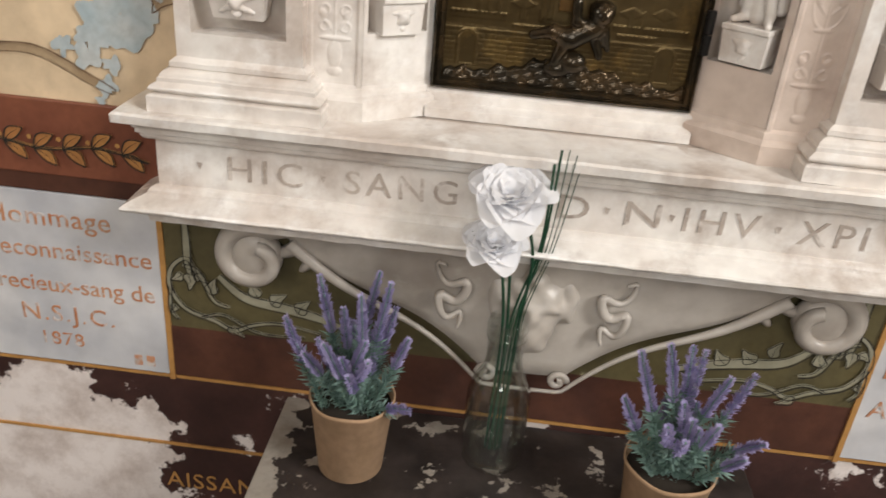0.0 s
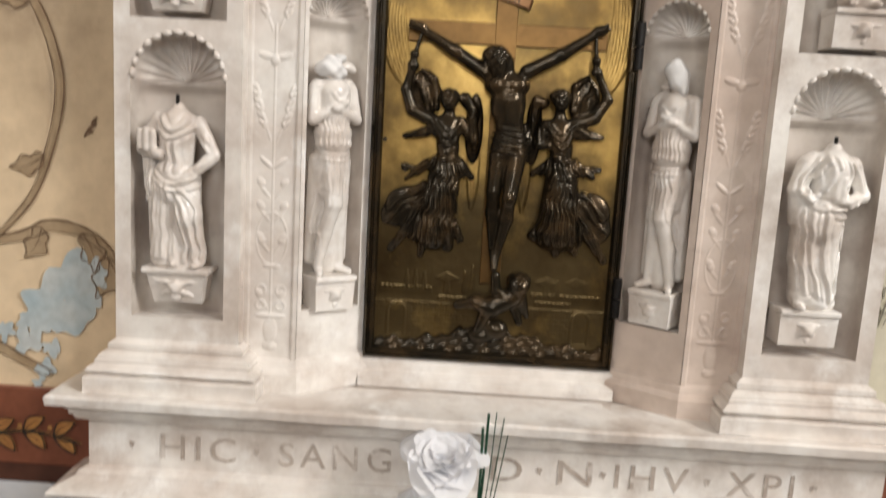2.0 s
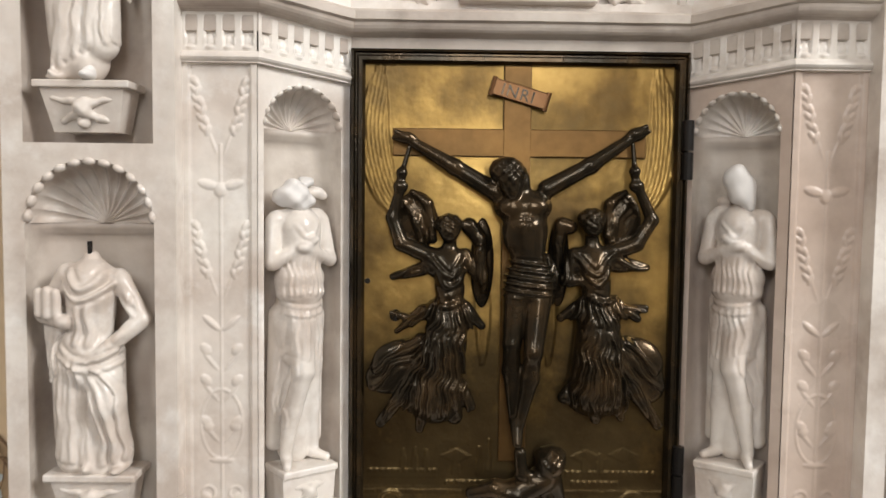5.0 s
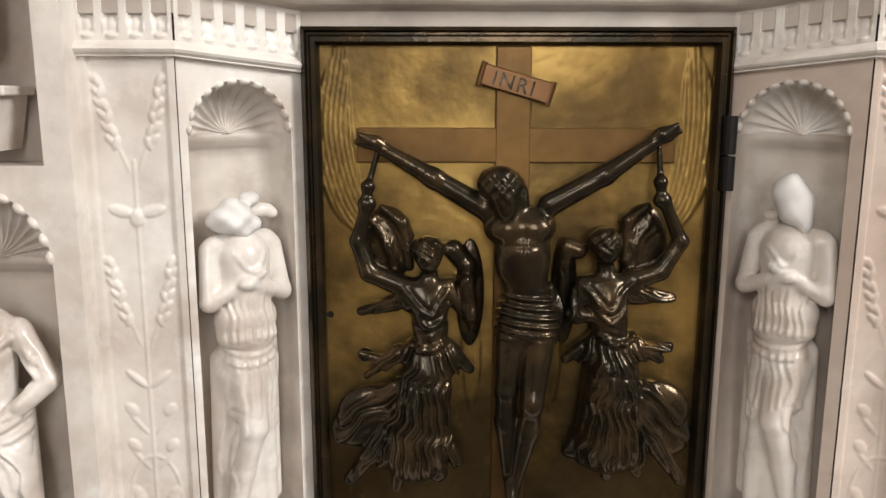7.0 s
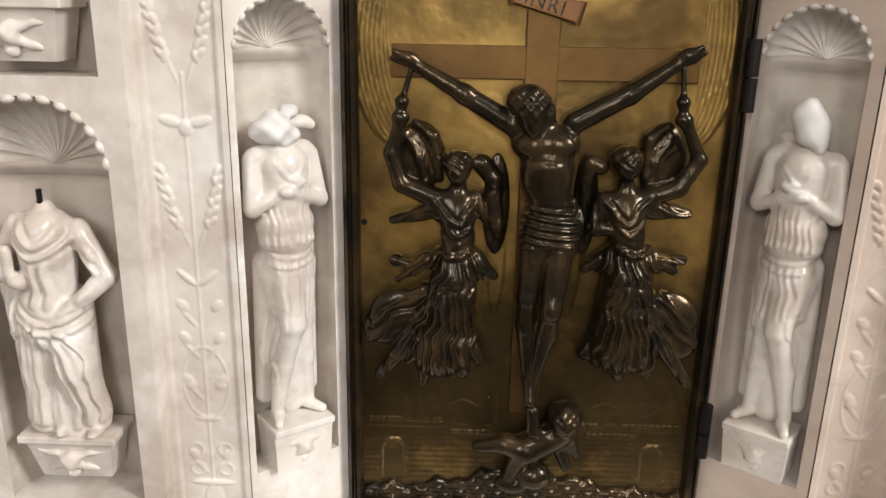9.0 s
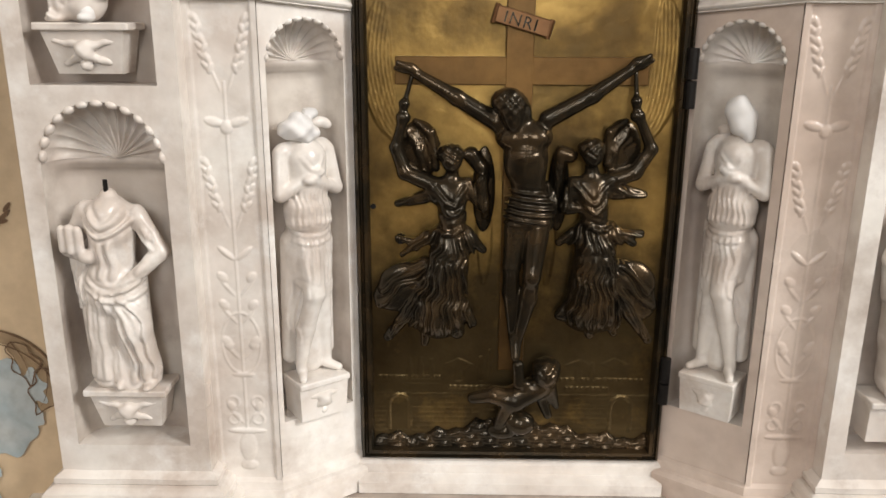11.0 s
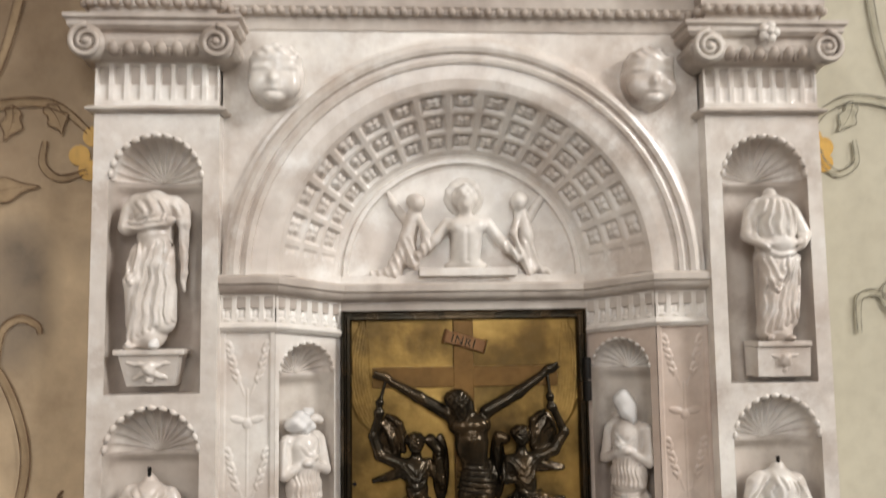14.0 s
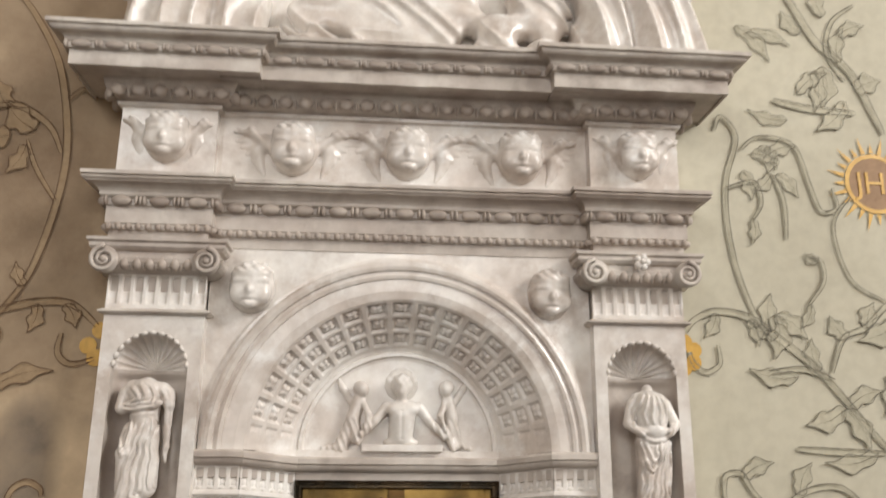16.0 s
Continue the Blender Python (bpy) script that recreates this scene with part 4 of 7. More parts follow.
Y = -0.042
sculpt((-0.404, Y, 1.432),
       [((0, 0, 199), (0, 1, 188), 8, 11), ((-20, 0, 184), (22, 0, 180), 11, 11), ((0, -2, 176), (-1, -2, 122), 23, 18), ((-9, -16, 168), (7, 6, 12)), ((12, -16, 166), (8, 6, 12)),
        ((27, -2, 176), (43, -3, 144), 9, 8.5), ((43, -4, 143), (15, -21, 114), 8.5, 6.5), ((10, -23, 111), (8, 5, 5)), ((0, -22, 108), (6, 4, 3.5)),
        ((-24, 0, 178), (-38, -4, 150), 10, 9), ((-38, -7, 147), (-16, -20, 142), 8, 6.5), ((-38, -19, 170), (-38, -19, 150), 4.2, 4.2), ((-30, -21, 171), (-30, -21, 149), 4.6, 4.6), ((-22, -22, 170), (-22, -22, 150), 4.2, 4.2), ((-18, -24, 143), (7, 5, 5)),
        ((-37, 0, 140), (-36, 0, 84), 6, 3), ((-30, 4, 140), (-30, 2, 90), 7, 5), ((-4, -1, 116), (-4, -1, 102), 24, 26), ((-15, -2, 108), (-15, -3, 14), 20, 17), ((8, -6, 106), (17, -14, 66), 19, 15), ((17, -14, 66), (23, -4, 12), 14, 12), ((2, 6, 110), (4, 4, 8), 23, 22), ((0, -18, 5), (6, 11, 5)), ((27, -16, 4), (6, 11, 4))],
       fan((-24, 112, -2, 106), (-30, 16, 4, 8), 6, -1, 1) + [[(6, 104), (27, 84), (33, 40), (34, 14)], [(4, 96), (22, 52), (24, 12)], [(2, 86), (14, 44), (14, 10)], [(-24, 120), (2, 106), (28, 116)], [(-22, 112), (6, 98), (30, 106)], [(-18, 192), (-2, 172), (18, 188)], [(-23, 184), (-4, 162), (24, 178)], [(-4, 158), (-7, 124)], [(5, 158), (5, 122)], [(33, 168), (38, 158)], [(30, 160), (40, 148)], [(38, 134), (28, 128)], [(-36, 136), (-37, 90)], [(-31, 134), (-30, 94)]],
       "headless white marble statue holding a book")
sculpt((-0.402, Y, 1.794),
       [((0, 0, 193), (0, 1, 184), 10, 14), ((-20, 0, 184), (20, 0, 182), 15, 14), ((-2, -2, 176), (0, -2, 128), 25, 20), ((-30, -2, 178), (-33, -8, 156), 11, 10), ((-32, -10, 153), (18, -22, 160), 9, 7), ((24, -22, 163), (7, 5, 5)), ((30, 0, 178), (33, -8, 160), 10, 9), ((34, -8, 160), (35, -4, 96), 6.5, 4.5), ((35, -4, 96), (34, -2, 72), 4.5, 2),
        ((0, 0, 126), (-2, 0, 110), 20, 22), ((-10, -6, 118), (-20, -14, 86), 17, 14), ((-20, -14, 86), (-20, -3, 14), 13, 12), ((8, -2, 120), (10, -3, 34), 16, 15), ((-4, 5, 120), (-6, 4, 20), 21, 20), ((16, 0, 110), (18, -1, 36), 8, 8), ((1, -4, 30), (0, -6, 6), 6, 5), ((2, -14, 3.5), (5, 11, 4)), ((-28, -12, 4), (8, 11, 4.5))],
       fan((20, 140, 0, 132), (8, 34, -32, 8), 6, -2, 2) + [[(22, 144), (24, 90), (25, 36)], [(17, 130), (19, 80), (19, 34)], [(-24, 140), (-31, 108), (-24, 82)], [(-18, 138), (-16, 110), (-26, 86)], [(-22, 188), (-8, 170), (-26, 160)], [(-8, 192), (4, 172), (-4, 164)], [(8, 192), (16, 174), (14, 166)], [(24, 186), (30, 170)], [(-30, 152), (-8, 152), (16, 156)], [(-30, 158), (-6, 159), (14, 163)], [(33, 156), (37, 110), (35, 76)], [(29, 150), (31, 110), (32, 84)]],
       "white marble draped statue without a head, standing on its bracket")
sculpt((0.394, Y, 1.428),
       [((9, 0, 199), (9, 1, 188), 9, 13), ((-12, 0, 182), (30, 0, 180), 13, 12), ((8, -2, 174), (4, -2, 122), 25, 21), ((-20, -2, 178), (-32, -8, 148), 12, 9), ((-33, -8, 150), (-18, -16, 140), 7, 8), ((-26, -4, 140), (-22, -2, 110), 12, 12), ((34, -1, 176), (44, -6, 146), 9, 8.5), ((44, -7, 144), (22, -23, 136), 8.5, 6.5), ((18, -25, 136), (7, 5, 5)), ((8, -23, 164), (8, -23, 142), 4.4, 4.4), ((16, -24, 162), (16, -24, 142), 4.4, 4.4),
        ((2, -1, 120), (-2, -1, 104), 25, 26), ((-12, -3, 112), (-14, -6, 60), 18, 16), ((-14, -6, 60), (-10, -3, 22), 15, 13), ((10, -4, 110), (12, -6, 12), 17, 14), ((0, 6, 110), (0, 4, 18), 24, 22), ((22, -2, 60), (24, -2, 8), 7, 8), ((-14, -6, 26), (-14, -10, 6), 6, 5), ((-14, -18, 4), (6, 11, 4.5))],
       fan((-24, 132, 8, 124), (-4, 24, 28, 8), 6, -8, 3) + [[(28, 128), (29, 80), (28, 12)], [(-28, 110), (-28, 60), (-20, 26)], [(-22, 104), (-20, 60), (-10, 22)], [(-10, 190), (-24, 170), (-34, 148)], [(0, 192), (-14, 168), (-24, 144)], [(28, 188), (38, 170), (44, 152)], [(20, 190), (26, 168), (22, 156)], [(-34, 146), (-20, 138), (0, 132)], [(-28, 138), (-6, 128), (20, 128)], [(40, 134), (24, 128), (6, 126)], [(42, 138), (30, 120), (14, 118)], [(-6, 190), (2, 172), (-4, 150)], [(6, 192), (8, 178)], [(-16, 176), (-8, 156), (-14, 140)]],
       "white marble statue in hooded mantle, its face lost")
sculpt((0.412, Y, 1.792),
       [((0, 0, 197), (0, 1, 186), 9, 14), ((-14, 0, 178), (16, 0, 178), 15, 14), ((1, -3, 168), (2, -3, 136), 27, 25), ((-24, -1, 172), (-34, -6, 142), 11, 9), ((-34, -8, 140), (-20, -22, 126), 8, 6.5), ((26, -1, 172), (39, -6, 142), 11, 9), ((39, -8, 140), (28, -22, 128), 8, 6.5), ((28, -24, 128), (6, 5, 6)), ((-18, -24, 126), (6, 5, 5)), ((3, -14, 128), (26, 16, 12)),
        ((4, -2, 118), (4, -2, 100), 24, 24), ((-8, -8, 112), (-10, -16, 80), 16, 13), ((-10, -15, 80), (-16, -3, 12), 12, 11), ((14, -3, 108), (14, -3, 30), 17, 13), ((2, 5, 110), (0, 4, 14), 24, 21), ((10, -6, 26), (8, -8, 6), 6, 5), ((10, -18, 4), (6, 11, 4.5)), ((-18, -14, 4), (7, 11, 4))],
       fan((32, 112, 4, 104), (18, 28, -26, 8), 6, -2, 4) + [[(-22, 118), (-18, 84), (-6, 66), (8, 82), (10, 108)], [(-14, 114), (-10, 92), (-3, 82), (4, 92)], [(-22, 100), (-24, 50), (-24, 8)], [(32, 118), (31, 70), (24, 30)], [(-30, 130), (-10, 116), (4, 112), (20, 117), (36, 132)], [(-14, 190), (-26, 164), (-30, 140)], [(-6, 190), (-14, 164), (-14, 142)], [(0, 188), (-2, 164), (-2, 142)], [(6, 190), (12, 164), (12, 142)], [(14, 188), (24, 164), (26, 142)]],
       "white marble draped statue without a head, hands before the chest")
for px, pz in ((-0.404, 1.630), (0.403, 1.624)):
    bm = bmesh.new()
    tube(bm, [(px, Y - 0.004, pz - 0.006), (px, Y - 0.004, pz + 0.018)], 0.0024, 8)
    tagged(part("iron_pin", bm, IRON), "short rusty iron pin in a broken marble neck", "metal pin", "pins in the broken statues")

LEFT_M = Matrix(((0.8, -0.6, 0, -0.252), (0.6, 0.8, 0, -0.03), (0, 0, 1, 0), (0, 0, 0, 1)))
RIGHT_M = Matrix(((0.8, 0.6, 0, 0.172), (-0.6, 0.8, 0, 0.03), (0, 0, 1, 0), (0, 0, 0, 1)))
for m, sg, cu, base in ((LEFT_M, 1, 0.049, 1.424), (RIGHT_M, -1, 0.051, 1.430)):
    forms = [((-3, 2, 262), (-2, 3, 248), 8, 9), ((-20, 4, 245), (19, 4, 247), 9, 9), ((-1, 1, 236), (0, 1, 204), 21, 19), ((-1, -1, 186), (26, 20, 22)), ((-1, -3, 172), (25, 19, 13)),
             ((-25, 3, 243), (-29, -3, 204), 7.5, 7), ((-29, -4, 202), (2, -19, 224), 6.5, 4.5), ((5, -20, 226), (6, 4, 4)), ((24, 3, 243), (29, -2, 206), 7.5, 7), ((29, -4, 204), (-4, -20, 218), 6.5, 4.5), ((-7, -21, 218), (6, 4, 4)),
             ((0, 1, 160), (-1, 1, 142), 19, 19), ((-5, -5, 150), (-3, -15, 96), 16, 10.5), ((-3, -15, 95), (-10, -5, 55), 9.5, 9), ((-10, -5, 55), (-17, -5, 12), 9, 5.5), ((10, 2, 148), (10, -1, 96), 15, 11), ((10, -1, 96), (12, 2, 55), 9.5, 9), ((12, 2, 55), (15, 2, 14), 9, 5.5), ((-16, -6, 6), (-21, -18, 3), 5.5, 4), ((14, 0, 7), (22, -12, 4), 5.5, 4),
             ((-14, 10, 150), (-20, 14, 20), 12, 8), ((18, 10, 160), (22, 14, 20), 10, 7), ((1, 10, 160), (0, 14, 12), 20, 16), ((2, 2, 150), (6, 0, 106), 20, 15), ((-12, 0, 140), (-10, -2, 110), 12, 9)]
    lines = fan((-20, 210, 20, 210), (-22, 172, 22, 172), 8, 0, 11) + fan((-18, 160, 4, 158), (-18, 116, 0, 108), 4, -2, 12) + fan((6, 158, 20, 160), (10, 104, 22, 112), 3, 1, 13) + [[(-22, 164), (0, 158), (22, 164)], [(-22, 155), (0, 150), (20, 156)], [(-14, 240), (-3, 228), (12, 240)], [(-18, 120), (-26, 80), (-26, 44)], [(-12, 110), (-20, 70), (-22, 40)], [(20, 112), (25, 80), (26, 44)]]
    if sg > 0:
        forms += [((-8, 0, 268), (9, 9, 10)), ((18, 4, 272), (12, 6, 6)), ((28, 5, 268), (5, 5, 4))]
    else:
        forms = [((-p[0], p[1], p[2]), (-q[0], q[1], q[2]), ra, rb) for p, q, ra, rb in [f4 for f4 in forms if len(f4) == 4]] + [((-c[0], c[1], c[2]), r3) for c, r3 in [f2 for f2 in forms if len(f2) == 2]] + [((2, 2, 276), (11, 11, 14)), ((-16, 5, 262), (8, 6, 5))]
        lines = [[(-a, b) for a, b in ls] for ls in lines]
    sculpt((cu, 0.010, base), forms, lines, "white marble standing statue with crossed arms and lost face", m, 0.0014, 0.9, 2.2)
    shelf_bracket(cu, 0.002, base, 0.030, m, tab, 0.9)
tagged(carve("plaster_repair", [lump((0.040, 0.004, 1.694), (0.014, 0.013, 0.015)), lump((0.050, 0.006, 1.688), (0.012, 0.012, 0.010)), lump((0.028, 0.010, 1.690), (0.008, 0.010, 0.008)), lump((0.056, 0.012, 1.706), (0.010, 0.008, 0.006))], PLASTERFILL, 0.0015, 0.006, lambda X, Y, Z: -0.0016 * np.sin(X * 300) * np.sin(Z * 330 + 1), LEFT_M), "rough white plaster where a stone head broke off", "plaster repair")
tagged(carve("plaster_repair", [lump((0.050, 0.000, 1.714), (0.0125, 0.013, 0.014)), lump((0.053, 0.002, 1.700), (0.012, 0.012, 0.012)), lump((0.061, 0.004, 1.698), (0.008, 0.010, 0.016))], PLASTERFILL, 0.0015, 0.006, lambda X, Y, Z: 0.001 * np.sin(X * 260) * np.sin(Z * 210), RIGHT_M), "smooth white plaster replacing a lost stone face", "plaster repair")

tagged(carve("plaster_repair", [limb((-0.400, Y - 0.006, 1.812), (-0.401, Y - 0.010, 1.800), 0.006, 0.006), lump((-0.398, Y - 0.018, 1.7985), (0.0065, 0.012, 0.0045))], PLASTERFILL, 0.0012, 0.004), "white plaster foot replacing a lost stone one", "plaster repair")

# lunette relief
lun = [lump((0.003, 0.041, 2.000), (0.029, 0.004, 0.029)), lump((-0.008, 0.014, 1.955), (0.012, 0.007, 0.009)), lump((0.017, 0.014, 1.955), (0.012, 0.007, 0.009)), limb((0.003, 0.03, 1.915), (0.005, 0.026, 1.945), 0.021, 0.022), lump((0.003, 0.03, 1.902), (0.030, 0.016, 0.010)), lump((0.006, 0.024, 1.958), (0.032, 0.014, 0.014)), limb((0.004, 0.024, 1.968), (0.003, 0.020, 1.980), 0.008, 0.009), lump((0.003, 0.020, 1.998), (0.0135, 0.014, 0.017)), lump((0.003, 0.026, 1.998), (0.019, 0.010, 0.019)), lump((0.003, 0.014, 1.986), (0.007, 0.008, 0.008)),
       limb((-0.022, 0.026, 1.960), (-0.040, 0.024, 1.938), 0.009, 0.0075), limb((-0.040, 0.024, 1.938), (-0.062, 0.022, 1.916), 0.0075, 0.006), limb((0.034, 0.026, 1.960), (0.052, 0.024, 1.936), 0.009, 0.0075), limb((0.052, 0.024, 1.936), (0.078, 0.022, 1.912), 0.0075, 0.006),
       lump((-0.064, 0.026, 1.990), (0.011, 0.012, 0.0125)), lump((-0.067, 0.030, 1.994), (0.0125, 0.010, 0.011)), limb((-0.068, 0.034, 1.974), (-0.077, 0.034, 1.944), 0.011, 0.012), limb((-0.078, 0.034, 1.938), (-0.070, 0.028, 1.906), 0.012, 0.009), limb((-0.080, 0.036, 1.932), (-0.098, 0.036, 1.894), 0.012, 0.012), limb((-0.096, 0.036, 1.893), (-0.128, 0.038, 1.890), 0.009, 0.005), limb((-0.062, 0.028, 1.968), (-0.052, 0.020, 1.948), 0.005, 0.005), limb((-0.052, 0.020, 1.948), (-0.056, 0.018, 1.926), 0.005, 0.004),
       limb((-0.080, 0.040, 1.966), (-0.098, 0.041, 1.992), 0.007, 0.006), limb((-0.098, 0.041, 1.992), (-0.108, 0.041, 2.014), 0.006, 0.002),
       lump((0.079, 0.026, 1.992), (0.011, 0.012, 0.0125)), lump((0.082, 0.030, 1.996), (0.0125, 0.010, 0.011)), limb((0.083, 0.034, 1.976), (0.090, 0.034, 1.946), 0.010, 0.011), limb((0.090, 0.034, 1.940), (0.082, 0.028, 1.914), 0.010, 0.008), limb((0.082, 0.028, 1.914), (0.094, 0.030, 1.894), 0.007, 0.007), limb((0.092, 0.036, 1.938), (0.102, 0.036, 1.900), 0.009, 0.007), limb((0.078, 0.028, 1.968), (0.070, 0.020, 1.946), 0.005, 0.005), limb((0.070, 0.020, 1.946), (0.078, 0.018, 1.922), 0.005, 0.004),
       limb((0.094, 0.040, 1.968), (0.110, 0.041, 1.992), 0.007, 0.006), limb((0.110, 0.041, 1.992), (0.120, 0.041, 2.010), 0.006, 0.002), limb((0.10, 0.038, 1.90), (0.125, 0.040, 1.892), 0.006, 0.004)]
carve("lunette_relief", lun, MARBLE, 0.0015, 0.004, lambda X, Y, Z: -0.0014 * (np.abs(X - 0.005) > 0.05) * np.clip((1.945 - Z) / 0.01, 0, 1) * ridge(300 * X + 120 * Z) - 0.0015 * np.exp(-((X - 0.003) / 0.02) ** 2 - ((Z - 2.004) / 0.014) ** 2) * np.sin(X * 420) * np.sin(Z * 300) + 0.0014 * np.exp(-((X - 0.004) / 0.003) ** 2) * (Z < 1.955) * (Z > 1.905), None, tab, "carved half figure between two small winged figures", 0.043)
box("tomb_block", -0.063, 0.074, 0.012, 0.042, 1.886, 1.898, MARBLE, tab, "", 0.0015)


def cherub(cx, cy, cz, r, wing, spread, parent):
    """A winged child's head in high relief, plainly cut."""
    forms = [lump((cx, cy - 0.008, cz), (r * 0.86, r * 0.70, r)), lump((cx, cy - 0.008 - r * 0.46, cz - r * 0.18), (r * 0.66, r * 0.28, r * 0.62)), lump((cx - r * 0.40, cy - 0.008 - r * 0.44, cz - r * 0.36), (r * 0.32, r * 0.22, r * 0.30)), lump((cx + r * 0.40, cy - 0.008 - r * 0.44, cz - r * 0.36), (r * 0.32, r * 0.22, r * 0.30)),
             lump((cx, cy - 0.008 - r * 0.74, cz - r * 0.22), (r * 0.11, r * 0.13, r * 0.17)), lump((cx, cy - 0.008 - r * 0.60, cz - r * 0.52), (r * 0.15, r * 0.12, r * 0.07)), lump((cx, cy - 0.008 - r * 0.58, cz - r * 0.74), (r * 0.22, r * 0.16, r * 0.14)), lump((cx, cy - 0.008 - r * 0.30, cz + r * 0.50), (r * 0.76, r * 0.44, r * 0.42))]
    for s in (-1, 1):
        forms.append(lump((cx + s * r * 0.33, cy - 0.008 - r * 0.58, cz + r * 0.16), (r * 0.22, r * 0.07, r * 0.06)))
        if wing:
            for j in range(6):
                forms.append(limb((cx + s * (r * 0.80 + j * 0.10 * (spread - r)), cy + 0.004, cz + r * (0.40 - 0.10 * j)), (cx + s * (spread - j * 0.10 * spread), cy + 0.004, cz + r * (0.30 - j * 0.26)), r * 0.26, r * 0.15))
            forms.append(limb((cx + s * r * 0.75, cy - 0.005, cz - r * 0.05), (cx + s * (r + spread) * 0.5, cy - 0.007, cz + r * 0.62), r * 0.17, r * 0.17))
            forms.append(limb((cx + s * (r + spread) * 0.5, cy - 0.007, cz + r * 0.62), (cx + s * spread, cy - 0.003, cz + r * 0.66), r * 0.17, r * 0.10))

    def hollows(X, Y, Z):
        d = np.zeros_like(X)
        for s in (-1, 1):
            e = ((X - cx - s * r * 0.33) / (r * 0.22)) ** 2 + ((Z - cz - r * 0.02) / (r * 0.12)) ** 2
            d += 0.028 * r * np.exp(-e) * (Y < cy)
        m = ((X - cx) / (r * 0.2)) ** 2 + ((Z - cz + r * 0.60) / (r * 0.05)) ** 2
        hair = np.clip((Z - cz - r * 0.45) / (r * 0.2), 0, 1)
        return d + 0.03 * r * np.exp(-m) * (Y < cy) - 0.05 * r * hair * np.sin(X * 300 + 2 * np.sin(Z * 90)) * np.sin(Z * 280 + X * 60)
    return carve("cherub_head", forms, MARBLE, 0.0016, 0.006, hollows, None, parent, "carved winged cherub head" if wing else "carved child's head", cy + 0.004)


for cx in (-0.196, 0.004, 0.204):
    cherub(cx, -0.030, 2.398, 0.048, True, 0.100, tab)
for cx in (-0.408, 0.412):
    cherub(cx, -0.051, 2.402, 0.045, True, 0.074, tab)
for cx in (-0.252, 0.252):
    cherub(cx, -0.024, 2.150, 0.044, False, 0, tab)

# broken sculpture standing on the crown
crest = thing("crest_sculpture", "broken white marble sculpture and drapery above the cornice", "sculpture", at=(0, -0.08, 2.562))
carve("drapery", [limb((0.36, -0.05, 2.57), (0.37, -0.05, 2.86), 0.055, 0.06), limb((0.47, -0.06, 2.57), (0.44, -0.05, 2.86), 0.06, 0.07), limb((0.52, -0.06, 2.57), (0.46, -0.04, 2.80), 0.05, 0.05)], MARBLE, 0.004, 0.02, lambda X, Y, Z: -0.009 * ridge(70 * (X + 0.28 * (Z - 2.6) + 0.8 * (Z - 2.58) ** 2) + 0.6 * np.sin(Z * 18)), None, crest)
carve("drapery", [limb((-0.40, -0.05, 2.57), (-0.38, -0.05, 2.86), 0.06, 0.06), limb((-0.30, -0.05, 2.57), (-0.33, -0.05, 2.86), 0.05, 0.06), limb((-0.47, -0.06, 2.57), (-0.45, -0.04, 2.80), 0.04, 0.05)], MARBLE, 0.004, 0.02, lambda X, Y, Z: -0.010 * ridge(60 * (X - 0.3 * (Z - 2.6)) + 0.9 * np.sin(Z * 22)), None, crest)
carve("broken_block", [limb((-0.24, -0.05, 2.57), (0.26, -0.05, 2.57), 0.032, 0.032), limb((-0.16, -0.06, 2.60), (-0.10, -0.07, 2.585), 0.03, 0.02), lump((0.02, -0.04, 2.66), (0.14, 0.03, 0.08)), lump((0.17, -0.05, 2.62), (0.06, 0.04, 0.05)), lump((-0.10, -0.04, 2.64), (0.12, 0.03, 0.07)), lump((0.235, -0.08, 2.585), (0.03, 0.03, 0.02)), lump((0.24, -0.05, 2.68), (0.06, 0.03, 0.09))], MARBLE, 0.004, 0.010, lambda X, Y, Z: 0.05 * np.exp(-((X - 0.10 - 0.4 * (Z - 2.6)) / 0.011) ** 2 - ((Z - 2.612) / 0.018) ** 2) + 0.05 * np.exp(-((X - 0.215) / 0.016) ** 2 - ((Z - 2.615) / 0.010) ** 2) + 0.05 * np.exp(-((X + 0.15 - 1.1 * np.abs(Z - 2.63)) / 0.015) ** 2 - ((Z - 2.612) / 0.014) ** 2) - 0.005 * ridge(38 * X + 20 * Z + 2 * np.sin(Z * 40 + X * 21)), None, crest)
box("backing", -0.50, 0.52, -0.02, -0.001, 2.56, 2.92, MARBLE, crest)

# scrolled support under the console
sup = thing("console_support", "white marble scrolled support carved with ribbons and a mask", "support", at=(0, -0.03, 0.88))
U, V = np.meshgrid(np.linspace(-0.37, 0.37, 141), np.linspace(0, 1, 9))
au = np.abs(U)
low = np.where(au < 0.06, 0.888, 0.888 + 0.195 * np.clip((au - 0.06) / 0.29, 0, 1) ** 0.92 + 0.010 * np.sin((au - 0.06) / 0.29 * math.pi * 2) * (au < 0.35))
Zs = low + (1.115 - low) * V
Ys = -0.028 - 0.022 * V - 0.012 * np.exp(-(U / 0.12) ** 2) - np.where(V > 0.9, 0.0, 0.0)
Ys[0, :], Zs[0, :] = -0.001, Zs[0, :] + 0.003
grid_mesh("scrolled_body", U, Ys, Zs, SHADE_GREYED, sup)
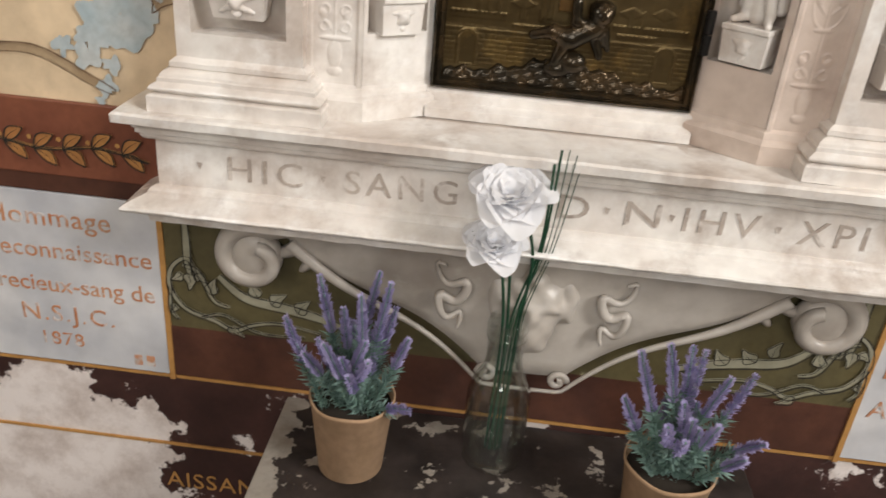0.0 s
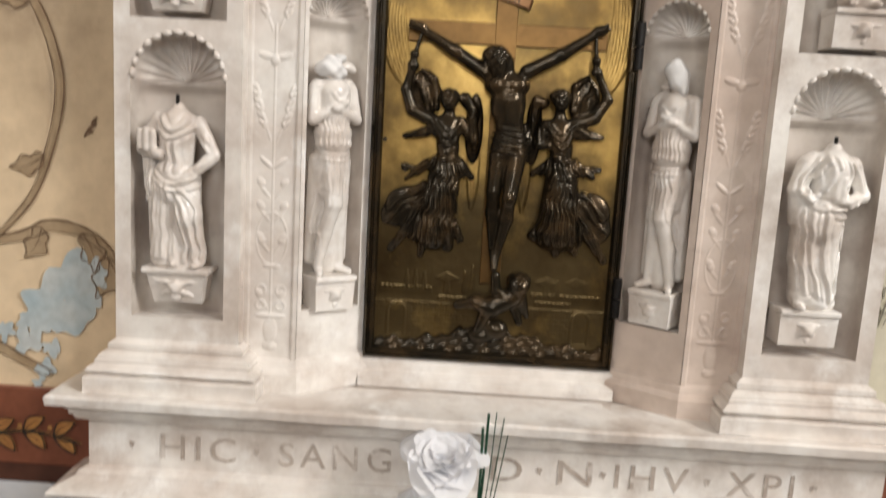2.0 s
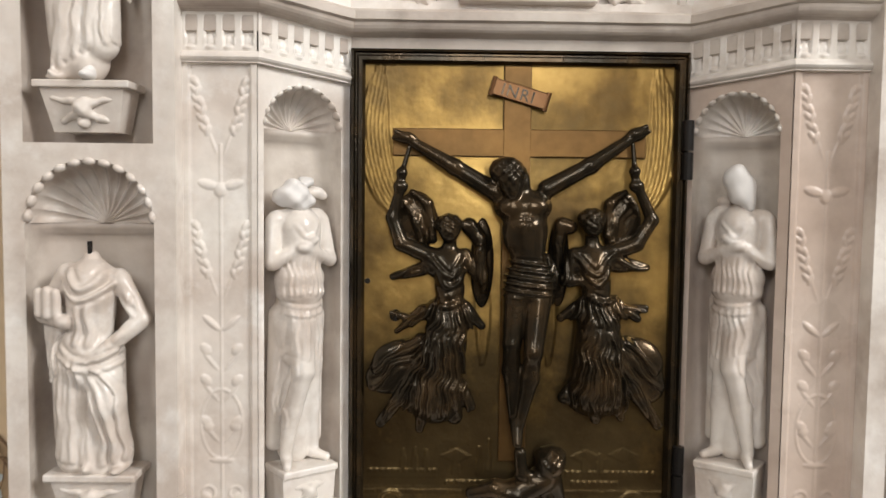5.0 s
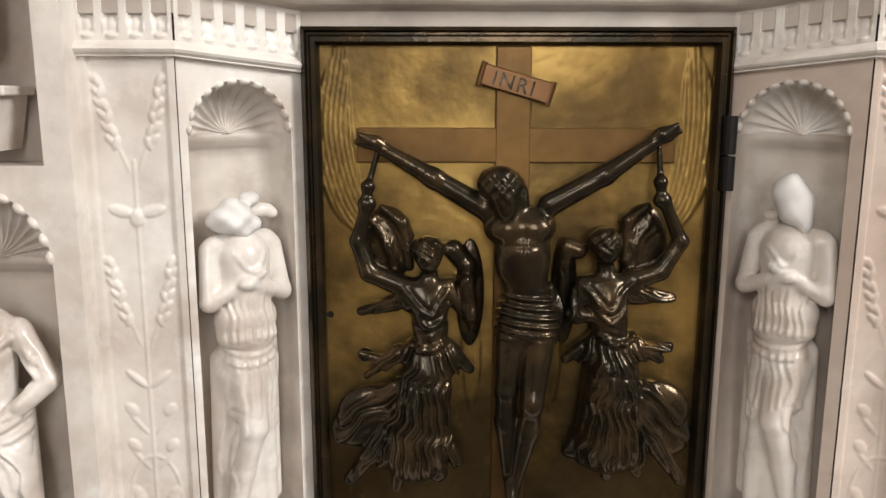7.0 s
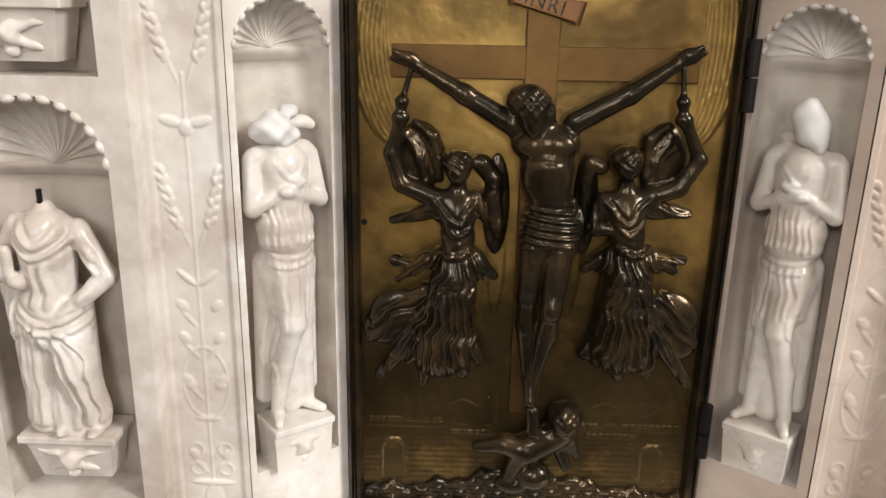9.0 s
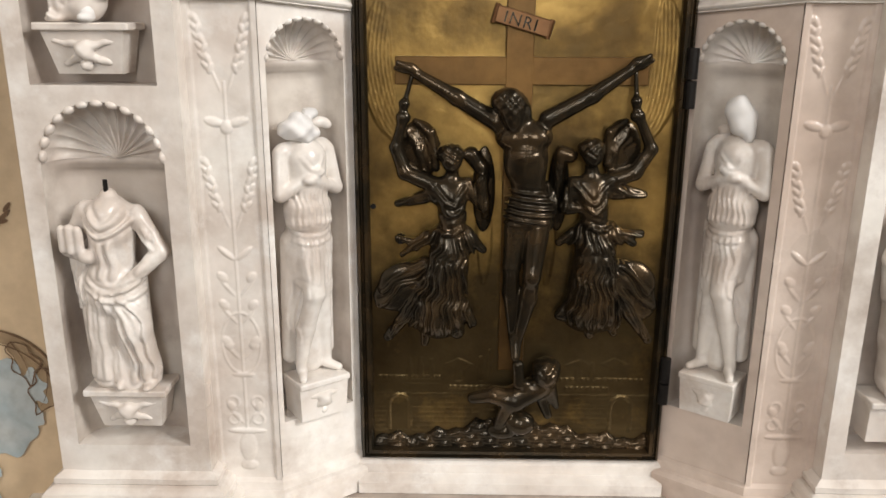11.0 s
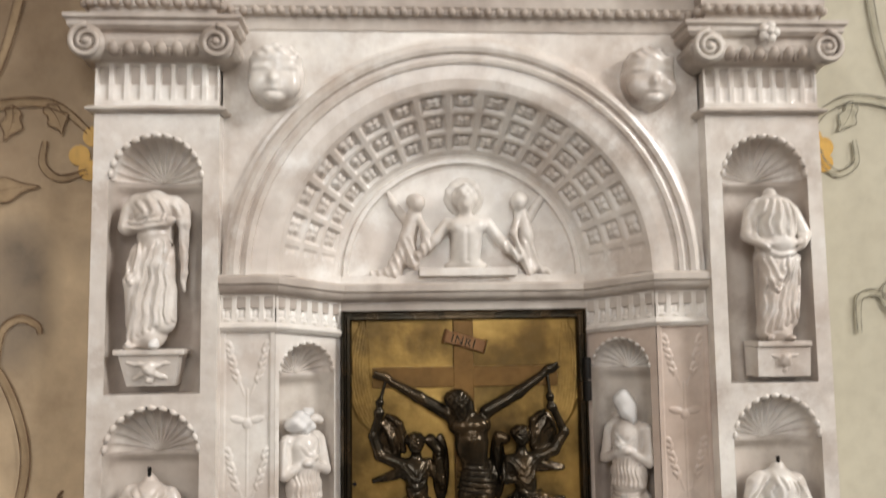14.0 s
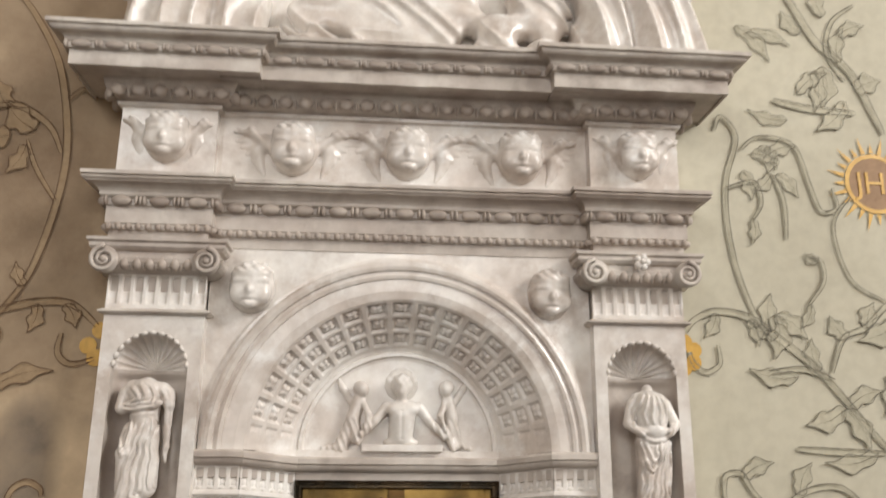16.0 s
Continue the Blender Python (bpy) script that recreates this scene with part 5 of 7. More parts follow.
for s in (-1, 1):
    bm = bmesh.new()
    edge = []
    for i in range(40):
        a = 0.345 * i / 39
        f = max(0.0, (a - 0.06) / 0.29)
        z = 0.888 + 0.195 * f ** 0.92 + 0.010 * math.sin(f * math.pi * 2)
        edge.append((s * a, -0.036 - 0.010 * math.exp(-(a / 0.12) ** 2), z + 0.003))
    tube(bm, edge, [0.003 + 0.0065 * (i / 39) ** 2 for i in range(40)], 8)
    part("scroll_rim", bm, SHADE_GREYED, sup, "", True)
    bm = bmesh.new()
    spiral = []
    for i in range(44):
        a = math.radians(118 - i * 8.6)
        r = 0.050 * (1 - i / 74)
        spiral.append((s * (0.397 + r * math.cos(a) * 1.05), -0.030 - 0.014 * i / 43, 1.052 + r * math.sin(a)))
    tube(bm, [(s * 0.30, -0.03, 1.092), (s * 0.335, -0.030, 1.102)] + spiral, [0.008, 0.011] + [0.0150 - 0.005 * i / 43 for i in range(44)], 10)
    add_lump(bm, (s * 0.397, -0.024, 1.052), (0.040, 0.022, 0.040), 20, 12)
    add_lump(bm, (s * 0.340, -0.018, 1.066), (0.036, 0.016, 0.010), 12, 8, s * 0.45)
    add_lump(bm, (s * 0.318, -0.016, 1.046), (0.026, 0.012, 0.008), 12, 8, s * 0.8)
    part("scroll", bm, SHADE_GREYED, sup, "", True)
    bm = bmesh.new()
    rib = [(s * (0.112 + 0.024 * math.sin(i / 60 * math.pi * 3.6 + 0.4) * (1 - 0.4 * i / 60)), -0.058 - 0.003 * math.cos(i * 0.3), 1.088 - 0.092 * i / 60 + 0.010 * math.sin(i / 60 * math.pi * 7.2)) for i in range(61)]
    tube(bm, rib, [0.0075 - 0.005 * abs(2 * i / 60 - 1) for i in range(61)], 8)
    part("ribbon", bm, SHADE_GREYED, sup, "", True)
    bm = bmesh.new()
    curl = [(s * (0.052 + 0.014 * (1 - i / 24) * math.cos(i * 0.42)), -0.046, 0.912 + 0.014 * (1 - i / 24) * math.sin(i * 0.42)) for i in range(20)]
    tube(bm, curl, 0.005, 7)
    part("curl", bm, SHADE_GREYED, sup, "", True)
carve("mask", [lump((0, -0.052, 1.04), (0.046, 0.026, 0.050)), lump((0, -0.062, 1.00), (0.030, 0.02, 0.034)), lump((0, -0.05, 1.085), (0.016, 0.022, 0.014)), lump((0, -0.078, 1.03), (0.007, 0.007, 0.014)), lump((-0.02, -0.072, 1.045), (0.014, 0.006, 0.005)), lump((0.02, -0.072, 1.045), (0.014, 0.006, 0.005)), lump((-0.05, -0.05, 1.05), (0.012, 0.012, 0.035)), lump((0.05, -0.05, 1.05), (0.012, 0.012, 0.035))], SHADE_GREYED, 0.0025, 0.008, lambda X, Y, Z: -0.0015 * np.sin(X * 170 + 4) * np.sin(Z * 150), None, sup)

# ---- bronze door ----
door = thing("bronze_door", "closed gilded bronze tabernacle door with dark cast crucifixion relief", "door", at=(0, 0.027, 1.309))
FR = [(-0.17, 1.309), (0.17, 1.309), (0.17, 1.840), (-0.17, 1.840)]
bm = bmesh.new()
rings = []
for inset, y in ((0.0, 0.036), (0.0, 0.021), (0.003, 0.018), (0.0045, 0.022), (0.006, 0.022), (0.008, 0.018), (0.0115, 0.018), (0.014, 0.024), (0.014, 0.036)):
    rings.append([bm.verts.new((x - math.copysign(inset, x), y, z + (inset if z < 1.5 else -inset))) for x, z in FR])
for a, b in zip(rings, rings[1:]):
    for i in range(4):
        bm.faces.new((a[i], a[(i + 1) % 4], b[(i + 1) % 4], b[i]))
frame_ob = part("door_frame", bm, BRONZE, door, "dark moulded bronze frame")


def panel_height(X, Z):
    h = 0.0003 * np.sin(X * 31 + 2 * np.sin(Z * 17)) * np.sin(Z * 27)
    for s in (-1, 1):
        for pts, w in (([(-0.108 * s, 1.668), (-0.136 * s, 1.700), (-0.147 * s, 1.760), (-0.141 * s, 1.822)], 0.0165), ([(-0.046 * s, 1.640), (-0.036 * s, 1.600), (-0.034 * s, 1.560), (-0.034 * s, 1.522)], 0.009)):
            d, arc, side, run = along(pts, X, Z)
            ww = w * np.sin(np.clip(arc / run, 0.03, 0.97) * math.pi) ** 0.45
            m = np.clip((ww - d) / 0.0015, 0, 1)
            feather = np.abs(np.sin(side * 780 + 0.9 * np.sin(arc * 45))) ** 0.4 * (0.55 + 0.45 * np.abs(np.sin(arc * 170 + side * s * 420)) ** 0.5)
            h = np.maximum(h, m * (0.0003 + 0.0006 * feather))
    brick = np.maximum(np.abs(np.mod(Z / 0.0062, 1) - 0.5) > 0.40, np.abs(np.mod(X / 0.015 + 0.5 * (np.mod(np.floor(Z / 0.0062), 2)), 1) - 0.5) > 0.45)
    wallm = (Z < 1.392) & (Z > 1.33)
    h = h + np.where(wallm, 0.0006 * np.clip((1.392 - Z) / 0.004, 0, 1) - 0.0003 * brick, 0)
    for ax in (-0.127, 0.125):
        q = np.where(Z > 1.374, np.hypot(X - ax, Z - 1.374), np.abs(X - ax))
        h = np.where((q < 0.0135) & (Z > 1.342), np.where(q > 0.0105, h + 0.0010, h - 0.0008), h)
    cren = np.mod(X / 0.006, 1) < 0.6
    for z0, z1, xa, xb in ((1.400, 1.410, -0.152, -0.080), (1.390, 1.398, -0.072, 0.0), (1.402, 1.409, 0.055, 0.15), (1.392, 1.398, 0.06, 0.11)):
        h = np.maximum(h, np.where((Z > z0) & (Z < z1) & (X > xa) & (X < xb), 0.0003 + 0.0005 * cren * (Z > z1 - 0.004), 0))
    for k, (tx, tz, tw, th) in enumerate(((-0.115, 1.418, 0.003, 0.014), (-0.103, 1.418, 0.003, 0.015), (-0.091, 1.418, 0.003, 0.013), (-0.06, 1.412, 0.004, 0.018), (-0.036, 1.412, 0.003, 0.022), (-0.026, 1.416, 0.003, 0.026), (0.075, 1.414, 0.004, 0.018), (0.09, 1.414, 0.003, 0.014))):
        h = np.maximum(h, np.where((np.abs(X - tx) < tw * (1 - 0.6 * np.clip((Z - tz) / th, 0, 1))) & (Z > tz - 0.008) & (Z < tz + th), 0.0006, 0))
    for rx, rz in ((0.075, 1.424), (0.115, 1.426), (-0.06, 1.424)):
        h = np.maximum(h, np.where((np.abs(X - rx) / 0.016 + np.abs(Z - rz) / 0.008) < 1, 0.0005, 0))
    return h


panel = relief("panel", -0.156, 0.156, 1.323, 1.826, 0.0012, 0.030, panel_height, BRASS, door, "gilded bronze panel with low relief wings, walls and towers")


def rock(X, Z):
    top = 1.336 + 0.024 * np.exp(-(X / 0.07) ** 2) + 0.003 * np.sin(X * 130) + 0.002 * np.sin(X * 290 + 1)
    m = np.clip((top - Z) / 0.004, -1, 1)
    return np.where(m > 0, 0.004 * m + 0.0022 * np.abs(np.sin(X * 170 + Z * 120)) * np.abs(np.sin(Z * 300 - X * 80)), -0.006)


relief("rocky_mound", -0.155, 0.155, 1.3235, 1.372, 0.0013, 0.0285, rock, BRONZE, door, "dark cast rocky ground")
CROSSMAT = material("brown_bronze_cross", (0.22, 0.125, 0.045), 0.36, 0.9, var=(0.12, 0.07, 0.028), scale=14)
box("cross_beam", -0.128, 0.128, 0.0245, 0.030, 1.734, 1.762, CROSSMAT, door, "", 0.001)
box("cross_post", -0.0165, 0.0115, 0.0242, 0.030, 1.42, 1.8255, CROSSMAT, door, "", 0.001)
bm = bmesh.new()
add_box(bm, -0.028, 0.028, -0.002, 0.002, -0.0085, 0.0085, 0.0012)
for s in (-1, 1):
    tube(bm, [(s * 0.028, 0, -0.0095), (s * 0.028, 0, 0.0095)], 0.0026, 8)
sign_m = Matrix.Translation((-0.001, 0.0195, 1.7965)) @ Matrix.Rotation(radians(16), 4, "Y")
bmesh.ops.transform(bm, matrix=sign_m, verts=bm.verts)
sign = part("title_board", bm, material("copper_bronze_board", (0.20, 0.105, 0.05), 0.35, 0.9, scale=20), door, "small tilted copper-coloured board")
lettering("INRI", 0.0165, BRONZE, sign_m @ upright(-0.0195, -0.0022, -0.0058), sign, "lettering", 0.0008, 1.15)
for z0, z1 in ((1.742, 1.772), (1.713, 1.740), (1.412, 1.440), (1.386, 1.410)):
    bm = bmesh.new()
    tube(bm, [(0.168, 0.016, z0), (0.168, 0.016, z1)], 0.0058, 12)
    part("hinge", bm, IRON, door)
bm = bmesh.new()
tube(bm, [(-0.124, 0.030, 1.571), (-0.124, 0.0275, 1.571)], 0.0062, 14)
part("keyhole_plate", bm, BRONZE, door)
bm = bmesh.new()
tube(bm, [(-0.124, 0.0285, 1.572), (-0.124, 0.0268, 1.572)], 0.0026, 10)
add_box(bm, -0.1252, -0.1228, 0.0268, 0.0285, 1.5655, 1.572)
tube(bm, [(-0.153, 0.0310, 1.606), (-0.153, 0.0290, 1.606)], 0.003, 10)
part("keyhole", bm, IRON, door)

B = 0.016


def fuller(forms, f):
    return [(kind, a, b, ra * f, rb * f) if kind == "limb" else (kind, a, b * f, 0, 0) for kind, a, b, ra, rb in forms]


christ = [limb((-0.112, B - 0.006, 1.752), (-0.124, B - 0.008, 1.757), 0.0035, 0.002), limb((-0.112, B - 0.006, 1.750), (-0.126, B - 0.006, 1.751), 0.003, 0.002), limb((0.114, B - 0.006, 1.758), (0.124, B - 0.008, 1.765), 0.0035, 0.002), limb((0.114, B - 0.006, 1.757), (0.127, B - 0.006, 1.760), 0.003, 0.002), lump((-0.011, B - 0.014, 1.712), (0.0115, 0.013, 0.015)), lump((-0.014, B - 0.010, 1.720), (0.016, 0.014, 0.012)), lump((0.000, B - 0.006, 1.706), (0.009, 0.010, 0.016)), lump((-0.009, B - 0.018, 1.700), (0.007, 0.008, 0.009)), limb((-0.003, B - 0.004, 1.703), (0.002, B - 0.002, 1.692), 0.008, 0.010),
          lump((0.003, B - 0.006, 1.684), (0.026, 0.013, 0.016)), lump((0.005, B - 0.007, 1.660), (0.020, 0.012, 0.018)), limb((0.006, B - 0.004, 1.665), (0.010, B - 0.004, 1.618), 0.019, 0.015), lump((-0.008, B - 0.016, 1.683), (0.011, 0.006, 0.008)), lump((0.014, B - 0.016, 1.684), (0.011, 0.006, 0.008)),
          limb((-0.024, B - 0.004, 1.698), (-0.066, B - 0.006, 1.723), 0.0085, 0.0072), limb((-0.066, B - 0.006, 1.723), (-0.106, B - 0.004, 1.746), 0.0072, 0.0048), lump((-0.114, B - 0.004, 1.751), (0.009, 0.005, 0.005)),
          limb((0.027, B - 0.004, 1.702), (0.070, B - 0.006, 1.726), 0.0085, 0.0072), limb((0.070, B - 0.006, 1.726), (0.108, B - 0.004, 1.752), 0.0072, 0.0048), lump((0.115, B - 0.004, 1.757), (0.008, 0.005, 0.006)),
          lump((0.011, B - 0.008, 1.611), (0.022, 0.014, 0.022)), limb((-0.001, B - 0.004, 1.600), (-0.006, B - 0.010, 1.548), 0.0125, 0.0085), limb((0.021, B - 0.006, 1.600), (0.015, B - 0.018, 1.540), 0.0130, 0.0085), lump((0.015, B - 0.022, 1.540), (0.007, 0.006, 0.009)), limb((-0.006, B - 0.010, 1.546), (-0.005, B - 0.004, 1.518), 0.0078, 0.0085), limb((-0.005, B - 0.004, 1.518), (-0.002, B - 0.002, 1.468), 0.0085, 0.0045), limb((0.015, B - 0.017, 1.538), (0.013, B - 0.010, 1.512), 0.0075, 0.0085), limb((0.013, B - 0.010, 1.512), (0.004, B - 0.008, 1.466), 0.0085, 0.0045), lump((0.003, B - 0.010, 1.648), (0.015, 0.008, 0.010)), lump((0.007, B - 0.010, 1.632), (0.012, 0.008, 0.008)), limb((0.001, B - 0.006, 1.464), (0.001, B - 0.014, 1.446), 0.0065, 0.0045)]


def loin(X, Y, Z):
    m = np.clip((1.636 - Z) / 0.006, 0, 1) * np.clip((Z - 1.592) / 0.006, 0, 1) * (np.abs(X - 0.01) < 0.03)
    hair = np.exp(-((X + 0.012) / 0.018) ** 2 - ((Z - 1.720) / 0.014) ** 2)
    return -0.0018 * m * ridge(430 * (Z + 0.12 * X)) + 0.0010 * np.exp(-((Z - 1.671 + 6 * (X - 0.004) ** 2) / 0.002) ** 2 - ((X - 0.004) / 0.014) ** 2) + 0.0009 * np.exp(-((X - 0.006) / 0.0018) ** 2 - ((Z - 1.662) / 0.018) ** 2) - 0.0012 * hair * np.sin(X * 600) * np.sin(Z * 560)


carve("cast_figure", fuller(christ, 1.13), BRONZE, 0.0012, 0.0038, loin, None, door, "polished dark bronze figure on the cross", 0.0295)
carve("cloth_end", [limb((0.028, B, 1.632), (0.036, B, 1.612), 0.006, 0.007), limb((0.036, B, 1.615), (0.034, B, 1.588), 0.007, 0.003)], BRONZE, 0.0014, 0.004, lambda X, Y, Z: -0.001 * ridge(500 * X + 60 * Z), None, door, "", 0.0295)
angel_l = [lump((-0.070, B - 0.010, 1.660), (0.0095, 0.011, 0.0115)), lump((-0.071, B - 0.006, 1.666), (0.013, 0.012, 0.010)), limb((-0.069, B - 0.004, 1.650), (-0.070, B - 0.004, 1.640), 0.006, 0.007), lump((-0.072, B - 0.004, 1.626), (0.022, 0.012, 0.016)), limb((-0.070, B - 0.004, 1.620), (-0.068, B - 0.003, 1.588), 0.015, 0.013),
           limb((-0.090, B - 0.003, 1.634), (-0.118, B - 0.004, 1.646), 0.0085, 0.007), limb((-0.118, B - 0.004, 1.646), (-0.127, B - 0.004, 1.672), 0.007, 0.006), limb((-0.127, B - 0.004, 1.672), (-0.120, B - 0.006, 1.698), 0.0055, 0.0045), lump((-0.119, B - 0.006, 1.703), (0.007, 0.006, 0.006)),
           limb((-0.119, B - 0.006, 1.708), (-0.118, B - 0.006, 1.716), 0.003, 0.0055), limb((-0.117, B - 0.004, 1.720), (-0.110, B - 0.003, 1.744), 0.0024, 0.002),
           limb((-0.054, B - 0.004, 1.634), (-0.038, B - 0.006, 1.612), 0.0075, 0.006), limb((-0.038, B - 0.006, 1.612), (-0.040, B - 0.010, 1.640), 0.0055, 0.0045),
           lump((-0.068, B - 0.004, 1.572), (0.024, 0.012, 0.018)), limb((-0.070, B - 0.003, 1.562), (-0.082, B, 1.490), 0.019, 0.025), limb((-0.078, B - 0.006, 1.555), (-0.110, B - 0.003, 1.500), 0.013, 0.008), limb((-0.110, B - 0.003, 1.500), (-0.138, B + 0.002, 1.462), 0.008, 0.005), limb((-0.096, B, 1.545), (-0.140, B + 0.002, 1.516), 0.010, 0.007), limb((-0.100, B, 1.530), (-0.146, B + 0.003, 1.500), 0.008, 0.005), limb((-0.096, B, 1.578), (-0.122, B + 0.002, 1.556), 0.006, 0.003), limb((-0.070, B, 1.500), (-0.062, B, 1.470), 0.013, 0.008), limb((-0.092, B, 1.490), (-0.098, B, 1.456), 0.010, 0.004),
           limb((-0.098, B, 1.620), (-0.126, B + 0.002, 1.612), 0.007, 0.004), limb((-0.094, B + 0.004, 1.640), (-0.104, B + 0.004, 1.668), 0.004, 0.004), limb((-0.104, B + 0.004, 1.668), (-0.116, B + 0.005, 1.688), 0.004, 0.0025), lump((-0.108, B + 0.010, 1.664), (0.014, 0.004, 0.022)), limb((-0.050, B + 0.002, 1.664), (-0.040, B + 0.002, 1.650), 0.008, 0.006), limb((-0.040, B + 0.002, 1.652), (-0.034, B + 0.004, 1.600), 0.006, 0.003)]
angel_l += [lump((-0.103, B + 0.008, 1.668), (0.019, 0.005, 0.028)), limb((-0.086, B + 0.003, 1.650), (-0.092, B + 0.004, 1.686), 0.004, 0.0045), limb((-0.092, B + 0.004, 1.686), (-0.108, B + 0.005, 1.698), 0.0045, 0.002), lump((-0.036, B + 0.009, 1.626), (0.011, 0.005, 0.042)), lump((-0.112, B + 0.004, 1.524), (0.032, 0.010, 0.022)), lump((-0.084, B, 1.486), (0.031, 0.012, 0.018)), lump((-0.130, B + 0.006, 1.508), (0.022, 0.008, 0.016)), limb((-0.084, B - 0.002, 1.582), (-0.112, B, 1.564), 0.008, 0.004), limb((-0.056, B - 0.002, 1.582), (-0.036, B, 1.563), 0.008, 0.004), limb((-0.070, B - 0.004, 1.580), (-0.074, B - 0.004, 1.552), 0.014, 0.013), limb((-0.060, B, 1.500), (-0.046, B, 1.480), 0.010, 0.005), limb((-0.104, B + 0.003, 1.568), (-0.128, B + 0.004, 1.575), 0.005, 0.002)]
L_LINES = fan((-90, 1556, -54, 1560), (-116, 1474, -46, 1470), 7, 0, 31) + fan((-82, 1594, -56, 1594), (-110, 1558, -38, 1560), 6, 0, 32) + [[(-90, 1636), (-70, 1612), (-54, 1634)], [(-86, 1624), (-68, 1602), (-56, 1622)], [(-80, 1558), (-108, 1508), (-136, 1466)], [(-92, 1548), (-118, 1536), (-144, 1516)], [(-94, 1538), (-122, 1522), (-146, 1500)], [(-96, 1580), (-122, 1556)], [(-96, 1626), (-112, 1618), (-126, 1612)], [(-88, 1590), (-68, 1584), (-54, 1590)]] + [[(-90 - 4 * j, 1652 + 2 * j), (-96 - 4 * j, 1668 + j), (-102 - 4 * j, 1688 - 2 * j)] for j in range(4)] + [[(-42 + 4 * j, 1652), (-40 + 4 * j, 1620), (-38 + 2 * j, 1592)] for j in range(3)]


def curls(cx, cz, r):
    return lambda X, Z: -0.0016 * np.exp(-((X - cx) / r) ** 2 - ((Z - cz) / r) ** 2) * np.sin(X * 620 + 3 * np.sin(Z * 200)) * np.sin(Z * 560)


def angel_folds(lines, cx, cz):
    base, hair = fold_lines((0, B - 0.004, 0), lines, 1.9, 2.7, 2.0), curls(cx, cz, 0.012)
    return lambda X, Y, Z: base(X, Y, Z) + hair(X, Z)


carve("cast_figure", fuller(angel_l, 1.10), BRONZE, 0.0013, 0.003, angel_folds(L_LINES, -0.071, 1.668), None, door, "winged figure in dark bronze catching drops in a cup", 0.0295)
angel_r = [lump((0.073, B - 0.010, 1.667), (0.0095, 0.011, 0.0115)), lump((0.072, B - 0.006, 1.673), (0.013, 0.012, 0.010)), limb((0.073, B - 0.004, 1.656), (0.074, B - 0.004, 1.646), 0.006, 0.007), lump((0.074, B - 0.004, 1.630), (0.021, 0.012, 0.016)), limb((0.076, B - 0.004, 1.624), (0.080, B - 0.003, 1.592), 0.015, 0.013),
           limb((0.092, B - 0.003, 1.638), (0.118, B - 0.004, 1.648), 0.0085, 0.007), limb((0.118, B - 0.004, 1.648), (0.133, B - 0.004, 1.672), 0.007, 0.006), limb((0.133, B - 0.004, 1.672), (0.120, B - 0.006, 1.700), 0.0055, 0.0045), lump((0.116, B - 0.006, 1.706), (0.007, 0.006, 0.006)),
           limb((0.115, B - 0.006, 1.711), (0.114, B - 0.006, 1.720), 0.003, 0.0055), limb((0.114, B - 0.004, 1.724), (0.112, B - 0.003, 1.748), 0.0024, 0.002),
           limb((0.056, B - 0.004, 1.636), (0.050, B - 0.006, 1.612), 0.0075, 0.006), limb((0.050, B - 0.006, 1.610), (0.086, B - 0.012, 1.616), 0.006, 0.005),
           lump((0.082, B - 0.004, 1.578), (0.024, 0.012, 0.017)), limb((0.082, B - 0.003, 1.566), (0.082, B, 1.500), 0.020, 0.026), limb((0.088, B - 0.006, 1.558), (0.116, B - 0.003, 1.505), 0.013, 0.008), limb((0.116, B - 0.003, 1.505), (0.146, B + 0.002, 1.462), 0.008, 0.005), limb((0.100, B, 1.580), (0.130, B + 0.002, 1.582), 0.008, 0.004), limb((0.110, B, 1.545), (0.140, B + 0.002, 1.520), 0.009, 0.006), limb((0.115, B, 1.530), (0.148, B + 0.003, 1.500), 0.008, 0.004), limb((0.070, B, 1.510), (0.052, B, 1.492), 0.013, 0.007), limb((0.080, B, 1.500), (0.082, B, 1.468), 0.012, 0.005), limb((0.098, B, 1.500), (0.108, B, 1.470), 0.010, 0.004),
           limb((0.100, B, 1.628), (0.130, B + 0.002, 1.624), 0.009, 0.004), limb((0.094, B + 0.004, 1.644), (0.096, B + 0.004, 1.668), 0.004, 0.004), limb((0.096, B + 0.004, 1.668), (0.110, B + 0.005, 1.690), 0.004, 0.0025), lump((0.104, B + 0.010, 1.666), (0.014, 0.004, 0.022)), limb((0.052, B + 0.002, 1.664), (0.044, B + 0.002, 1.668), 0.007, 0.006), limb((0.042, B + 0.002, 1.664), (0.040, B + 0.004, 1.610), 0.006, 0.003)]
angel_r += [lump((0.105, B + 0.008, 1.670), (0.018, 0.005, 0.028)), limb((0.090, B + 0.003, 1.656), (0.092, B + 0.004, 1.688), 0.004, 0.0045), limb((0.092, B + 0.004, 1.688), (0.108, B + 0.005, 1.700), 0.0045, 0.002), lump((0.042, B + 0.009, 1.628), (0.010, 0.005, 0.042)), lump((0.120, B + 0.004, 1.524), (0.028, 0.010, 0.026)), lump((0.084, B, 1.490), (0.031, 0.012, 0.018)), lump((0.134, B + 0.006, 1.502), (0.018, 0.008, 0.018)), limb((0.068, B - 0.002, 1.588), (0.044, B, 1.572), 0.008, 0.004), limb((0.096, B - 0.002, 1.588), (0.122, B, 1.572), 0.008, 0.004), limb((0.082, B - 0.004, 1.586), (0.082, B - 0.004, 1.558), 0.014, 0.013), limb((0.068, B, 1.505), (0.048, B, 1.490), 0.010, 0.005)]
